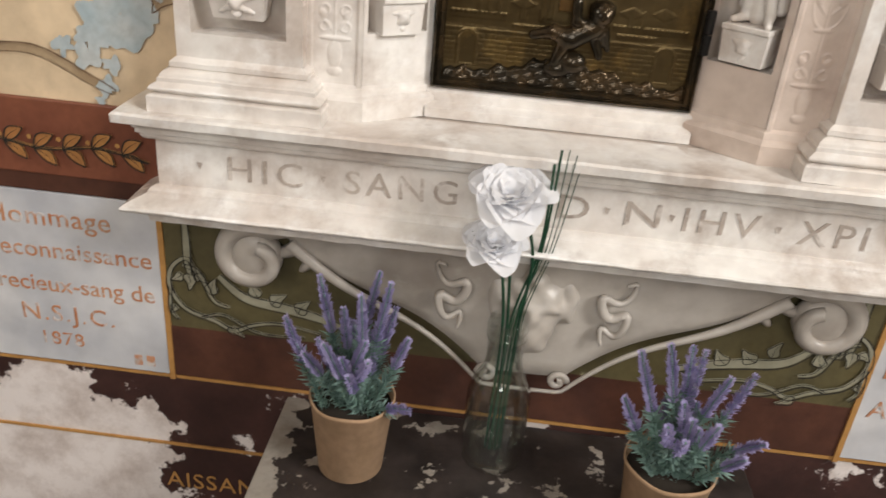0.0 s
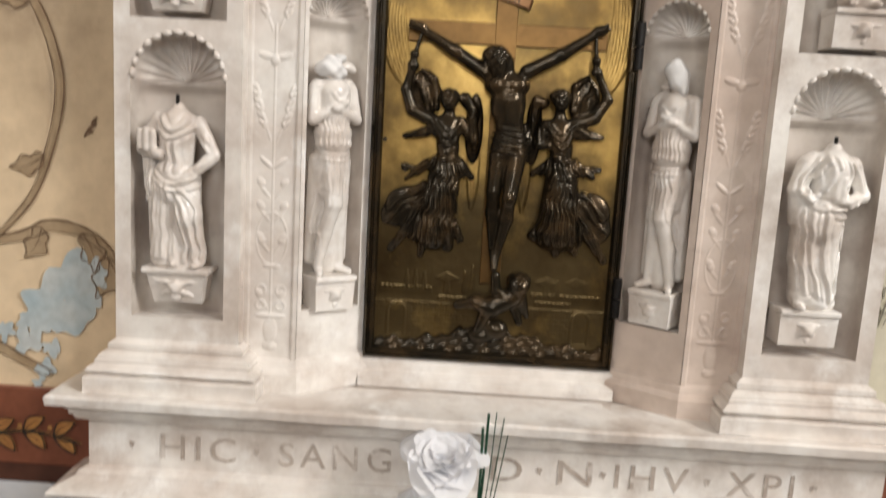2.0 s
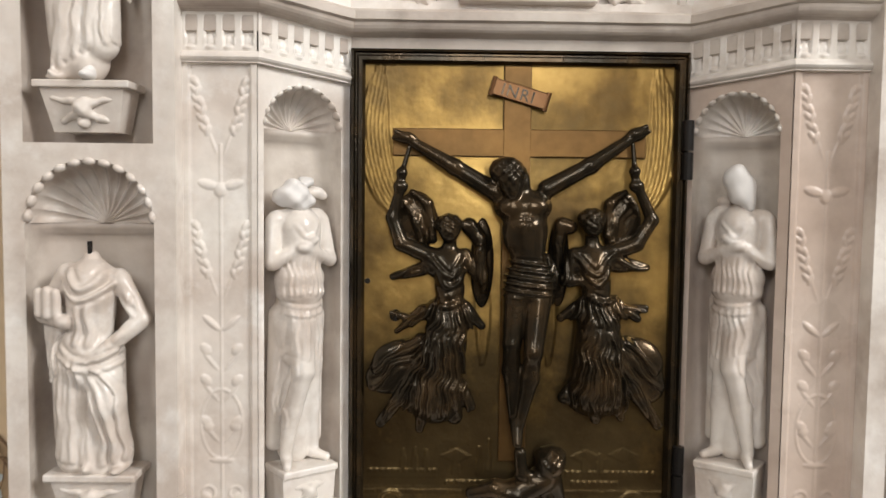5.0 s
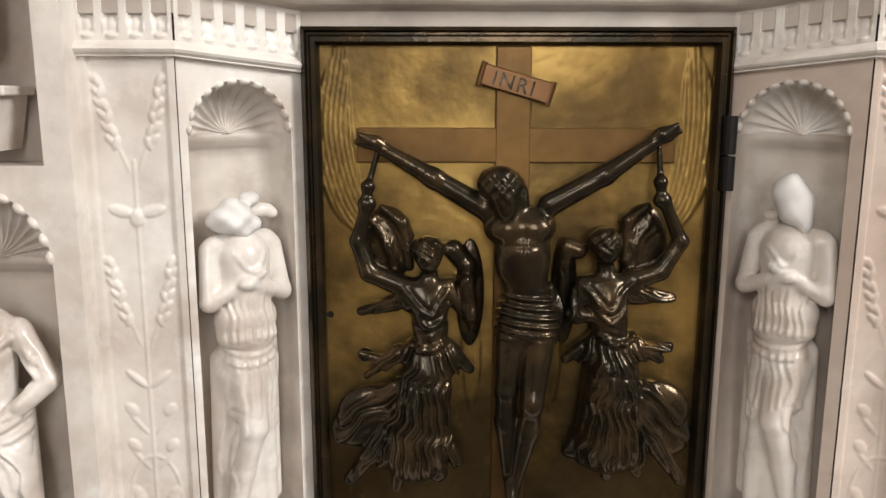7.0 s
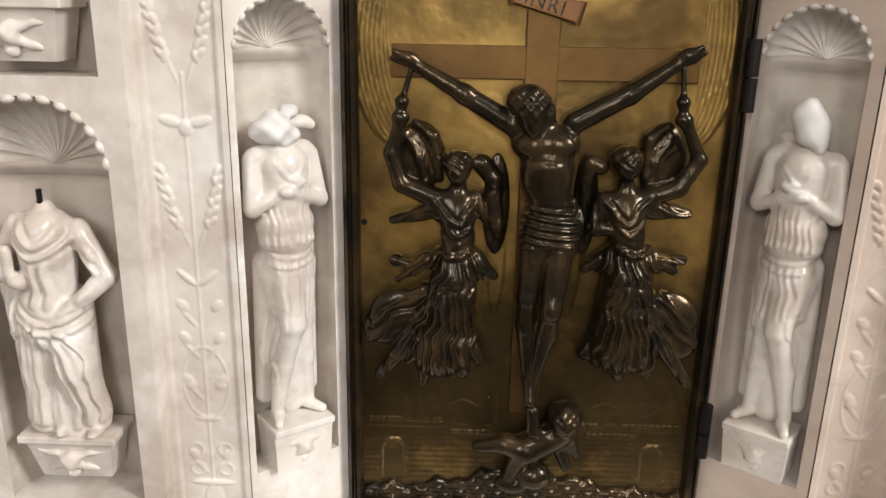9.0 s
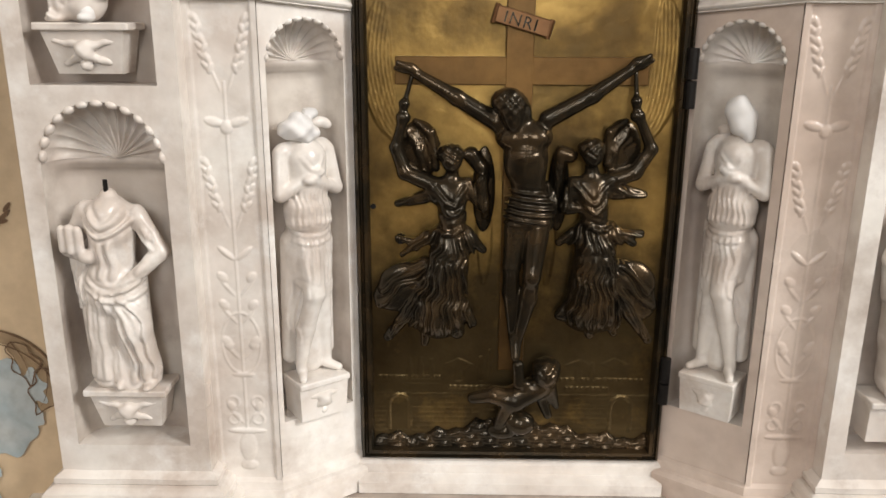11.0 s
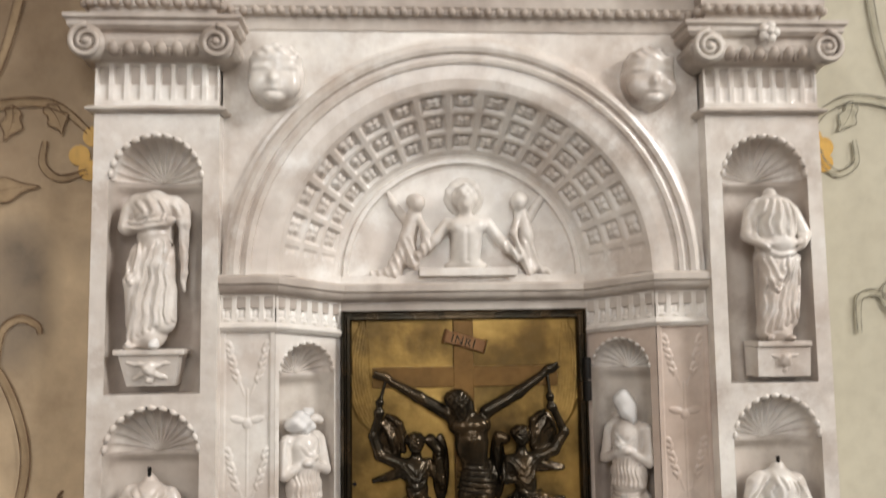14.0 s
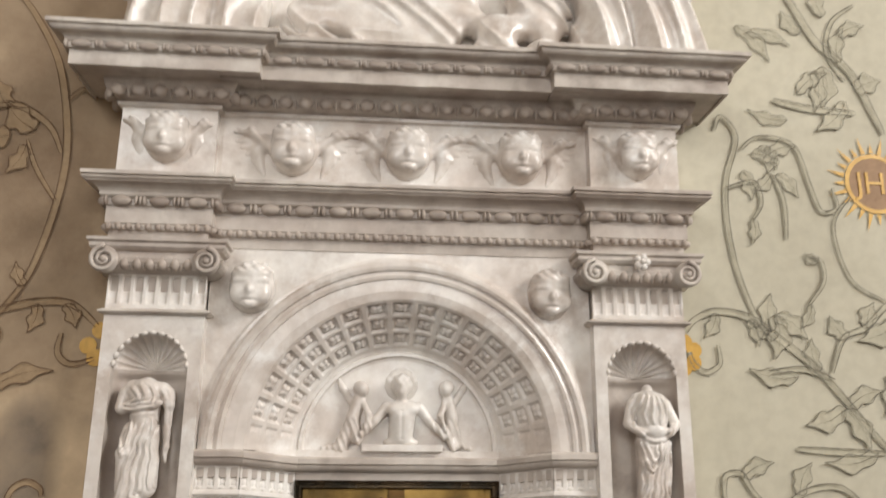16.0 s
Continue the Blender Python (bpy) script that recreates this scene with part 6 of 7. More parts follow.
R_LINES = fan((66, 1560, 100, 1558), (50, 1480, 120, 1478), 7, 0, 33) + fan((68, 1598, 94, 1598), (44, 1566, 122, 1566), 6, 0, 34) + [[(56, 1638), (74, 1616), (92, 1638)], [(60, 1626), (76, 1606), (90, 1626)], [(90, 1560), (116, 1508), (144, 1466)], [(104, 1552), (124, 1536), (144, 1516)], [(106, 1542), (126, 1520), (148, 1500)], [(104, 1584), (130, 1580)], [(98, 1632), (114, 1626), (130, 1622)], [(66, 1596), (82, 1590), (98, 1596)]] + [[(92 + 4 * j, 1654 + 2 * j), (97 + 4 * j, 1670 + j), (102 + 4 * j, 1690 - 2 * j)] for j in range(4)] + [[(37 + 4 * j, 1654), (38 + 4 * j, 1622), (40 + 2 * j, 1594)] for j in range(3)]
carve("cast_figure", fuller(angel_r, 1.10), BRONZE, 0.0013, 0.003, angel_folds(R_LINES, 0.072, 1.675), None, door, "winged figure in dark bronze raising a cup", 0.0295)
putto = [lump((0.036, B - 0.008, 1.424), (0.0115, 0.012, 0.012)), lump((0.036, B - 0.004, 1.429), (0.013, 0.011, 0.010)), limb((0.030, B - 0.004, 1.408), (0.002, B - 0.004, 1.392), 0.011, 0.012), limb((0.020, B - 0.008, 1.408), (0.006, B - 0.012, 1.414), 0.006, 0.005), limb((0.006, B - 0.012, 1.414), (0.004, B - 0.012, 1.436), 0.005, 0.005), limb((0.002, B - 0.006, 1.390), (-0.020, B - 0.008, 1.398), 0.010, 0.008), limb((-0.020, B - 0.008, 1.398), (-0.044, B - 0.003, 1.391), 0.007, 0.005), limb((-0.004, B - 0.006, 1.386), (-0.014, B - 0.004, 1.360), 0.008, 0.005), limb((0.038, B, 1.406), (0.050, B + 0.002, 1.380), 0.009, 0.003), limb((0.030, B - 0.003, 1.398), (0.040, B - 0.004, 1.372), 0.006, 0.004), lump((0.010, B - 0.002, 1.360), (0.013, 0.010, 0.011)), lump((-0.010, B, 1.350), (0.014, 0.008, 0.008))]
carve("cast_figure", fuller(putto, 1.28), BRONZE, 0.0014, 0.003, lambda X, Y, Z: -0.0014 * np.exp(-((X - 0.036) / 0.014) ** 2 - ((Z - 1.430) / 0.012) ** 2) * np.sin(X * 560) * np.sin(Z * 520), None, door, "small winged child in dark bronze under the cross", 0.0295)


# ---- painted scrollwork, lettered plaques, gilding ----
def smooth_line(pts, n=10):
    p = [Vector((a, 0, b)) for a, b in pts]
    out = []
    for i in range(len(p) - 1):
        p0, p1, p2, p3 = p[max(i - 1, 0)], p[i], p[i + 1], p[min(i + 2, len(p) - 1)]
        for k in range(n):
            f = k / n
            out.append(0.5 * (2 * p1 + (p2 - p0) * f + (2 * p0 - 5 * p1 + 4 * p2 - p3) * f * f + (3 * p1 - p0 - 3 * p2 + p3) * f ** 3))
    return out + [p[-1]]


def ribbon(bm, line, width, y):
    """A flat painted stripe on the wall; width(s) for s from 0 to 1."""
    rows = []
    for i, p in enumerate(line):
        t = (line[min(i + 1, len(line) - 1)] - line[max(i - 1, 0)]).normalized()
        nrm = Vector((-t.z, 0, t.x))
        w = width(i / (len(line) - 1)) / 2
        rows.append((bm.verts.new((p.x + nrm.x * w, y, p.z + nrm.z * w)), bm.verts.new((p.x - nrm.x * w, y, p.z - nrm.z * w))))
    for a, b in zip(rows, rows[1:]):
        bm.faces.new((a[0], a[1], b[1], b[0]))


LAYER = [0]


def layered(y):
    """Each painted piece a hair in front of the one before it."""
    LAYER[0] = (LAYER[0] + 1) % 40
    return y - 0.00006 * LAYER[0]


def stroke(parent, pts, w, fill, dark, y=-0.001, edge=0.0016):
    y = layered(y)
    line = smooth_line(pts)
    bm = bmesh.new()
    ribbon(bm, line, lambda s: w * (0.35 + 0.65 * math.sin(math.pi * min(1, 0.12 + s * 0.8))), y)
    ob = part("stem", bm, fill, parent)
    bm = bmesh.new()
    for s in (-1, 1):
        side = []
        for i, p in enumerate(line):
            t = (line[min(i + 1, len(line) - 1)] - line[max(i - 1, 0)]).normalized()
            f = i / (len(line) - 1)
            ww = w * (0.35 + 0.65 * math.sin(math.pi * min(1, 0.12 + f * 0.8))) / 2 * s
            side.append(Vector((p.x - t.z * ww, 0, p.z + t.x * ww)))
        ribbon(bm, side, lambda f: edge * (0.7 + 0.5 * math.sin(f * 23) ** 2) * (1.25 if s > 0 else 0.8), y - 0.003)
    part("outline", bm, dark, ob)
    return ob


def leaf(parent, x, z, angle, length, width, fill, dark, y=-0.0014, lobes=2, edge=0.0014, name="leaf"):
    """A painted pointed leaf with lobed edges and a dark contour."""
    y = layered(y)
    ca, sa = math.cos(angle), math.sin(angle)
    up, dn = [], []
    for i in range(25):
        s = i / 24
        h = width / 2 * math.sin(math.pi * s ** 0.75) * (1 + 0.28 * math.sin(s * math.pi * 2 * lobes + 0.6)) if lobes else width / 2 * math.sin(math.pi * s)
        bend = 0.10 * length * math.sin(math.pi * s)
        up.append((s * length, bend + h))
        dn.append((s * length, bend - h))
    world_pt = lambda p: Vector((x + p[0] * ca - p[1] * sa, 0, z + p[0] * sa + p[1] * ca))
    bm = bmesh.new()
    a = [bm.verts.new((world_pt(p).x, y, world_pt(p).z)) for p in up]
    b = [bm.verts.new((world_pt(p).x, y, world_pt(p).z)) for p in dn]
    for i in range(24):
        bm.faces.new((a[i], b[i], b[i + 1], a[i + 1]))
    ob = part(name, bm, fill, parent)
    bm = bmesh.new()
    ribbon(bm, [world_pt(p) for p in up], lambda s: edge, y - 0.003)
    ribbon(bm, [world_pt(p) for p in dn], lambda s: edge, y - 0.003)
    ribbon(bm, [world_pt((s / 8 * length * 0.8, 0.10 * length * math.sin(math.pi * s / 10))) for s in range(9)], lambda s: edge * 0.7 * (1 - s) + 0.0003, y - 0.003)
    part("outline", bm, dark, ob)
    return ob


vl = tagged(thing("painted_scrollwork", "faded brown painted vine scrollwork on the ochre wall", "wall painting", kind="structure"))
for pts, w in (([(-0.70, 1.86), (-0.637, 1.792), (-0.606, 1.759), (-0.582, 1.703), (-0.573, 1.645), (-0.585, 1.579), (-0.612, 1.507), (-0.66, 1.45)], 0.012),
               ([(-0.614, 1.77), (-0.608, 1.818), (-0.586, 1.835), (-0.564, 1.826), (-0.560, 1.814)], 0.010), ([(-0.68, 1.44), (-0.625, 1.453), (-0.589, 1.468), (-0.545, 1.461), (-0.515, 1.440), (-0.492, 1.405)], 0.016),
               ([(-0.72, 2.70), (-0.685, 2.664), (-0.627, 2.564), (-0.596, 2.433), (-0.593, 2.328), (-0.615, 2.206), (-0.642, 2.137), (-0.70, 2.06)], 0.013), ([(-0.70, 2.085), (-0.665, 2.107), (-0.604, 2.123), (-0.549, 2.120), (-0.505, 2.085)], 0.013),
               ([(-0.561, 2.072), (-0.563, 2.039), (-0.541, 2.021), (-0.505, 2.030)], 0.010), ([(-0.78, 2.44), (-0.717, 2.471), (-0.679, 2.473), (-0.626, 2.437), (-0.601, 2.390)], 0.012), ([(-0.80, 1.30), (-0.70, 1.31), (-0.62, 1.275), (-0.59, 1.262)], 0.014), ([(-0.60, 2.30), (-0.64, 2.36), (-0.66, 2.41)], 0.008), ([(-0.6, 2.49), (-0.575, 2.51), (-0.55, 2.49)], 0.008)):
    stroke(vl, pts, w, TANVINE, TANLINE)
for x, z, a, ln_, wd in ((-0.612, 1.752, 2.5, 0.06, 0.03), (-0.595, 1.56, 3.5, 0.05, 0.026), (-0.60, 1.465, 4.2, 0.05, 0.03), (-0.545, 1.46, 5.0, 0.055, 0.03), (-0.51, 1.43, 4.4, 0.06, 0.035), (-0.66, 2.40, 4.2, 0.06, 0.03), (-0.65, 2.43, 2.4, 0.07, 0.045), (-0.69, 2.42, 3.3, 0.07, 0.05), (-0.604, 2.12, 4.5, 0.05, 0.026), (-0.56, 2.12, 5.2, 0.045, 0.026), (-0.70, 2.47, 2.0, 0.06, 0.04), (-0.63, 2.15, 2.0, 0.045, 0.02), (-0.66, 2.08, 4.0, 0.07, 0.03), (-0.70, 1.83, 2.2, 0.08, 0.04), (-0.66, 1.98, 0.3, 0.10, 0.03)):
    leaf(vl, x, z, a, ln_, wd, TANVINE, TANLINE)
vr = tagged(thing("painted_scrollwork", "grey painted vine scrollwork on the cream wall", "wall painting", kind="structure"))
for pts, w in (([(0.585, 2.485), (0.600, 2.512), (0.626, 2.470), (0.600, 2.384), (0.595, 2.296), (0.608, 2.200), (0.637, 2.117), (0.656, 2.097)], 0.010), ([(0.50, 2.095), (0.520, 2.118), (0.560, 2.134), (0.617, 2.125), (0.661, 2.095), (0.733, 2.038), (0.779, 1.984), (0.849, 1.898), (0.95, 1.80)], 0.013),
               ([(0.505, 2.06), (0.512, 2.040), (0.533, 2.025), (0.559, 2.040), (0.558, 2.073)], 0.009), ([(0.601, 2.368), (0.652, 2.381), (0.664, 2.342), (0.645, 2.308)], 0.008), ([(0.636, 2.448), (0.672, 2.473), (0.738, 2.458), (0.762, 2.379), (0.779, 2.329), (0.811, 2.336), (0.806, 2.375)], 0.008), ([(0.691, 2.40), (0.708, 2.344), (0.706, 2.272)], 0.008),
               ([(0.70, 2.86), (0.761, 2.777), (0.809, 2.685), (0.872, 2.620), (0.911, 2.525), (0.924, 2.490)], 0.014), ([(0.708, 2.551), (0.780, 2.537), (0.872, 2.531)], 0.014), ([(0.649, 2.027), (0.712, 2.033), (0.767, 2.014)], 0.010), ([(0.686, 1.896), (0.757, 1.892), (0.848, 1.890)], 0.012),
               ([(0.736, 2.151), (0.768, 2.193), (0.767, 2.231), (0.746, 2.241)], 0.007), ([(0.95, 2.20), (0.885, 2.154), (0.838, 2.111), (0.793, 2.090), (0.764, 2.029)], 0.010), ([(0.549, 1.800), (0.549, 1.835), (0.556, 1.853), (0.581, 1.854), (0.598, 1.826), (0.640, 1.780)], 0.009), ([(0.62, 1.76), (0.68, 1.82), (0.76, 1.83), (0.82, 1.76)], 0.010), ([(0.51, 1.40), (0.53, 1.47), (0.57, 1.53), (0.63, 1.55), (0.70, 1.50)], 0.010), ([(0.86, 2.60), (0.83, 2.66), (0.85, 2.73), (0.90, 2.77)], 0.009), ([(0.84, 2.36), (0.80, 2.30), (0.82, 2.20), (0.88, 2.16)], 0.007)):
    stroke(vr, pts, w, GREYVINE, GREYLINE)
for x, z, a, ln_, wd in ((0.672, 2.455, 5.3, 0.055, 0.028), (0.690, 2.455, 4.6, 0.055, 0.028), (0.655, 2.44, 5.9, 0.05, 0.025), (0.69, 2.44, 0.3, 0.055, 0.03), (0.690, 2.40, 3.9, 0.05, 0.025), (0.70, 2.40, 5.4, 0.06, 0.025), (0.670, 2.696, 6.0, 0.09, 0.026), (0.78, 2.70, 2.2, 0.06, 0.03), (0.85, 2.64, 1.3, 0.08, 0.03), (0.80, 2.62, 4.6, 0.09, 0.03), (0.88, 2.58, 0.4, 0.06, 0.04), (0.66, 2.10, 1.5, 0.07, 0.03), (0.67, 2.09, 2.6, 0.05, 0.026), (0.62, 2.12, 5.0, 0.05, 0.024), (0.56, 2.13, 4.2, 0.05, 0.024), (0.74, 2.03, 1.7, 0.06, 0.026), (0.79, 1.97, 0.4, 0.07, 0.03), (0.80, 2.09, 2.2, 0.05, 0.03), (0.84, 2.11, 1.2, 0.05, 0.03), (0.645, 2.31, 4.6, 0.05, 0.02), (0.762, 2.23, 2.6, 0.03, 0.018), (0.74, 2.15, 4.2, 0.05, 0.02), (0.585, 1.85, 0.4, 0.06, 0.028), (0.68, 1.82, 1.1, 0.06, 0.03), (0.86, 2.70, 0.4, 0.06, 0.03), (0.83, 2.74, 1.7, 0.06, 0.03), (0.51, 1.42, 1.0, 0.05, 0.024), (0.55, 1.52, 2.0, 0.05, 0.024),
                          (0.70, 2.02, 3.0, 0.09, 0.03), (0.78, 1.965, 3.5, 0.08, 0.035), (0.78, 1.965, 5.2, 0.08, 0.035), (0.88, 2.03, 4.4, 0.08, 0.04), (0.83, 1.89, 3.3, 0.10, 0.03), (0.67, 2.13, 4.6, 0.08, 0.04), (0.67, 2.13, 5.6, 0.07, 0.035), (0.90, 2.126, 3.6, 0.09, 0.04), (0.855, 2.554, 3.9, 0.09, 0.035), (0.733, 2.511, 2.9, 0.08, 0.025), (0.818, 2.63, 4.6, 0.09, 0.04), (0.647, 2.71, 5.4, 0.10, 0.03), (0.76, 2.57, 0.6, 0.08, 0.03), (0.635, 2.404, 4.9, 0.06, 0.03)):
    leaf(vr, x, z, a, ln_, wd, GREYVINE, GREYLINE)


def flat_disc(bm, x, z, r, y, n=24, wob=0.0, inner=0.0):
    ring = []
    for i in range(n):
        a = 2 * math.pi * i / n
        rr = r * (1 + wob * noise.noise((x * 50 + math.cos(a) * 1.6, z * 50 + math.sin(a) * 1.6, r * 90)))
        ring.append((x + rr * math.cos(a), z + rr * math.sin(a)))
    o = [bm.verts.new((p[0], y, p[1])) for p in ring]
    if inner:
        q = [bm.verts.new((x + (p[0] - x) * inner, y, z + (p[1] - z) * inner)) for p in ring]
        for i in range(n):
            bm.faces.new((o[i], o[(i + 1) % n], q[(i + 1) % n], q[i]))
    else:
        bm.faces.new(o)


for s in (-1, 1):
    gf = thing("gilt_flower", "small painted golden flower at the edge of the marble", "wall painting", kind="structure")
    for k, (dx, dz, y) in enumerate(((0, 0.022, -0.0022), (0.016, 0.008, -0.0026), (0.014, -0.014, -0.0030), (-0.004, -0.024, -0.0034), (-0.017, -0.004, -0.0038))):
        bm = bmesh.new()
        flat_disc(bm, s * 0.499 + dx, 2.056 + dz, 0.014, y)
        part("petal", bm, GILT, gf)
sun_badge = thing("sun_emblem", "painted golden sun with letters on a brown disc", "wall painting", kind="structure")
bm = bmesh.new()
flat_disc(bm, 0.895, 2.388, 0.052, -0.0022, 40)
part("disc", bm, material("brown_disc_paint", (0.40, 0.25, 0.14), 0.7, scale=20), sun_badge)
bm = bmesh.new()
flat_disc(bm, 0.895, 2.388, 0.060, -0.0028, 40, 0, 0.86)
part("ring", bm, GILT, sun_badge)
for i in range(24):
    bm = bmesh.new()
    a = 2 * math.pi * i / 24
    r1 = 0.098 if i % 2 else 0.083
    pts = [(0.062, -0.075), (0.062, 0.075), (r1, 0.0)]
    bm.faces.new([bm.verts.new((0.895 + r * math.cos(a + d), -0.0026, 2.388 + r * math.sin(a + d))) for r, d in pts])
    part("ray", bm, GILT, sun_badge)
lettering("JH", 0.062, GILT, upright(0.856, -0.0032, 2.368), sun_badge)

# losses in the ochre paint
flakes = thing("flaked_patch", "pale blue patches where the wall paint has flaked off", "paint loss", kind="structure")
for x, z, r in ((-0.560, 1.395, 0.030), (-0.590, 1.365, 0.034), (-0.565, 1.355, 0.028), (-0.612, 1.335, 0.022), (-0.625, 1.305, 0.016), (-0.600, 1.268, 0.014), (-0.530, 1.405, 0.020), (-0.612, 1.248, 0.007), (-0.54, 1.37, 0.018), (-0.655, 1.32, 0.012), (-0.59, 1.30, 0.012)):
    bm = bmesh.new()
    flat_disc(bm, x, z, r, -0.0032 - (x * 1000 % 7) * 0.0001, 40, 0.9)
    part("flake", bm, BLUEFLAKE, flakes)

scuff = thing("wall_scuff", "short dark scratches in the ochre wall paint", "paint loss", kind="structure")
for pts in ([(-0.543, 1.586), (-0.536, 1.597), (-0.526, 1.606)], [(-0.541, 1.592), (-0.530, 1.595)], [(-0.533, 1.604), (-0.525, 1.614)]):
    bm = bmesh.new()
    ribbon(bm, smooth_line(pts), lambda f: 0.0045 * math.sin(math.pi * (0.1 + 0.8 * f)), layered(-0.0012))
    part("scratch", bm, TANLINE, scuff)

# gilt leaf garland on the russet bands
for s in (-1, 1):
    gar = thing("leaf_garland", "gilt painted leaf garland on the russet band", "wall painting", kind="structure")
    stroke(gar, [(s * 0.548, 1.168), (s * 0.62, 1.182), (s * 0.70, 1.174), (s * 0.80, 1.186), (s * 1.0, 1.18)], 0.003, GOLDLINE, OUTLINE, -0.0094)
    for i in range(11):
        x = s * (0.556 + i * 0.042)
        for up in (1, -1):
            a = (up * 0.65) if s < 0 else math.pi - up * 0.65
            leaf(gar, x - s * -0.030 * 0 + s * 0.030, 1.176 + 0.004 * math.sin(i * 1.7), a, 0.038, 0.017, OLDGILT, OUTLINE, -0.0096, 0, 0.0018)
        bm = bmesh.new()
        flat_disc(bm, x + s * 0.036, 1.178 + 0.010, 0.0035, -0.0105, 10)
        part("berry", bm, GOLDLINE, gar)

# olive panel vines
for s in (-1, 1):
    ov = thing("olive_panel_vine", "grey vine with dark contours on the olive panel", "wall painting", kind="structure")
    sx = lambda v: s * v if s < 0 else s * (v - 0.045)
    for pts, w in (([(sx(0.507), 1.10), (sx(0.506), 1.050), (sx(0.506), 1.016), (sx(0.504), 0.995)], 0.012), ([(sx(0.492), 0.985), (sx(0.505), 1.022), (sx(0.530), 1.005), (sx(0.536), 0.970), (sx(0.515), 0.935), (sx(0.470), 0.918), (sx(0.440), 0.905), (sx(0.411), 0.918), (sx(0.367), 0.926), (sx(0.30), 0.915)], 0.008),
                   ([(sx(0.515), 1.01), (sx(0.49), 1.00), (sx(0.470), 0.955), (sx(0.445), 0.945)], 0.008), ([(sx(0.535), 0.97), (sx(0.537), 0.93), (sx(0.525), 0.912)], 0.006), ([(sx(0.46), 0.998), (sx(0.42), 0.965), (sx(0.36), 0.955), (sx(0.31), 0.945), (sx(0.26), 0.93)], 0.017), ([(sx(0.49), 0.922), (sx(0.455), 0.93), (sx(0.40), 0.905), (sx(0.33), 0.907)], 0.005)):
        stroke(ov, pts, w, LEAFGREY, OUTLINE, -0.0050)
    for x, z, a, ln_, wd in ((0.506, 0.998, -1.57, 0.030, 0.018), (0.515, 0.995, -2.6, 0.022, 0.014), (0.497, 0.995, -0.5, 0.022, 0.014), (0.472, 0.965, 1.3, 0.03, 0.018), (0.45, 0.908, -0.5, 0.03, 0.014), (0.53, 0.94, -2.0, 0.016, 0.012), (0.38, 0.96, 0.7, 0.03, 0.02), (0.34, 0.95, 0.9, 0.03, 0.02), (0.40, 0.97, 1.9, 0.03, 0.018)):
        leaf(ov, sx(x), z, a if s < 0 else math.pi - a, ln_, wd, LEAFGREY, OUTLINE, -0.0056, 1)


def text_at(text, size, mat, x, y, z, parent, spacing=1.0, align="LEFT"):
    ob = lettering(text, size, mat, upright(0, 0, 0), parent, "lettering", 0.0005, spacing)
    xs = [v.co.x for v in ob.data.vertices]
    shift = x - (max(xs) if align == "RIGHT" else min(xs))
    ob.data.transform(Matrix.Translation((shift, y, z)))
    return ob


pl = thing("votive_plaque", "grey veined marble plaque with faded red lettering", "plaque", "votive plaques", at=(-0.8, 0, 0.806))
box("slab", -1.15, -0.549, -0.006, 0, 0.806, 1.103, PLAQUE, pl, "", 0.001)
text_at("Hommage", 0.044, REDLETTER, -0.619, -0.0066, 1.049, pl, 1.05, "RIGHT")
text_at("reconnaissance", 0.041, REDLETTER, -0.562, -0.0066, 0.995, pl, 1.0, "RIGHT")
text_at("precieux-sang de", 0.040, REDLETTER, -0.562, -0.0066, 0.936, pl, 0.98, "RIGHT")
text_at("N.S.J.C.", 0.042, REDLETTER, -0.777, -0.0066, 0.882, pl, 1.15)
text_at("1878", 0.034, REDLETTER, -0.750, -0.0066, 0.838, pl, 1.1)
for x in (-0.605, -0.585):
    box("lettering_bar", x, x + 0.013, -0.0068, -0.005, 0.817, 0.836, REDLETTER, pl)
box("edging", -0.549, -0.541, -0.007, 0, 0.797, 1.103, GOLDLINE, pl, "thin gold-brown painted edging")
pr = thing("votive_plaque", "grey veined marble plaque with faded red lettering", "plaque", "votive plaques", at=(0.8, 0, 0.806))
box("slab", 0.501, 1.15, -0.006, 0, 0.806, 1.103, PLAQUE, pr, "", 0.001)
text_at("ET RE", 0.042, REDLETTER, 0.518, -0.0066, 0.958, pr, 1.1)
text_at("AU PRE", 0.042, REDLETTER, 0.515, -0.0066, 0.888, pr, 1.1)
text_at("DE", 0.040, REDLETTER, 0.572, -0.0066, 0.816, pr, 1.1)
box("edging", 0.493, 0.501, -0.007, 0, 0.797, 1.103, GOLDLINE, pr, "thin gold-brown painted edging")
dl = thing("dado_lettering", "gold painted capital letters on the dark dado", "lettering", kind="structure")
text_at("AISSAN", 0.046, GOLDLINE, -0.575, -0.0012, 0.562, dl, 1.08)


# ---- on the shelf: potted lavender, bottle, roses ----
def lathe(profile, n=40):
    bm = bmesh.new()
    rings = [[bm.verts.new((r * math.cos(2 * math.pi * i / n), r * math.sin(2 * math.pi * i / n), z)) for i in range(n)] if r > 1e-5 else [bm.verts.new((0, 0, z))] for r, z in profile]
    for a, b in zip(rings, rings[1:]):
        for i in range(n):
            j = (i + 1) % n
            if len(a) == 1:
                bm.faces.new((a[0], b[i], b[j]))
            elif len(b) == 1:
                bm.faces.new((a[i], a[j], b[0]))
            else:
                bm.faces.new((a[i], a[j], b[j], b[i]))
    return bm


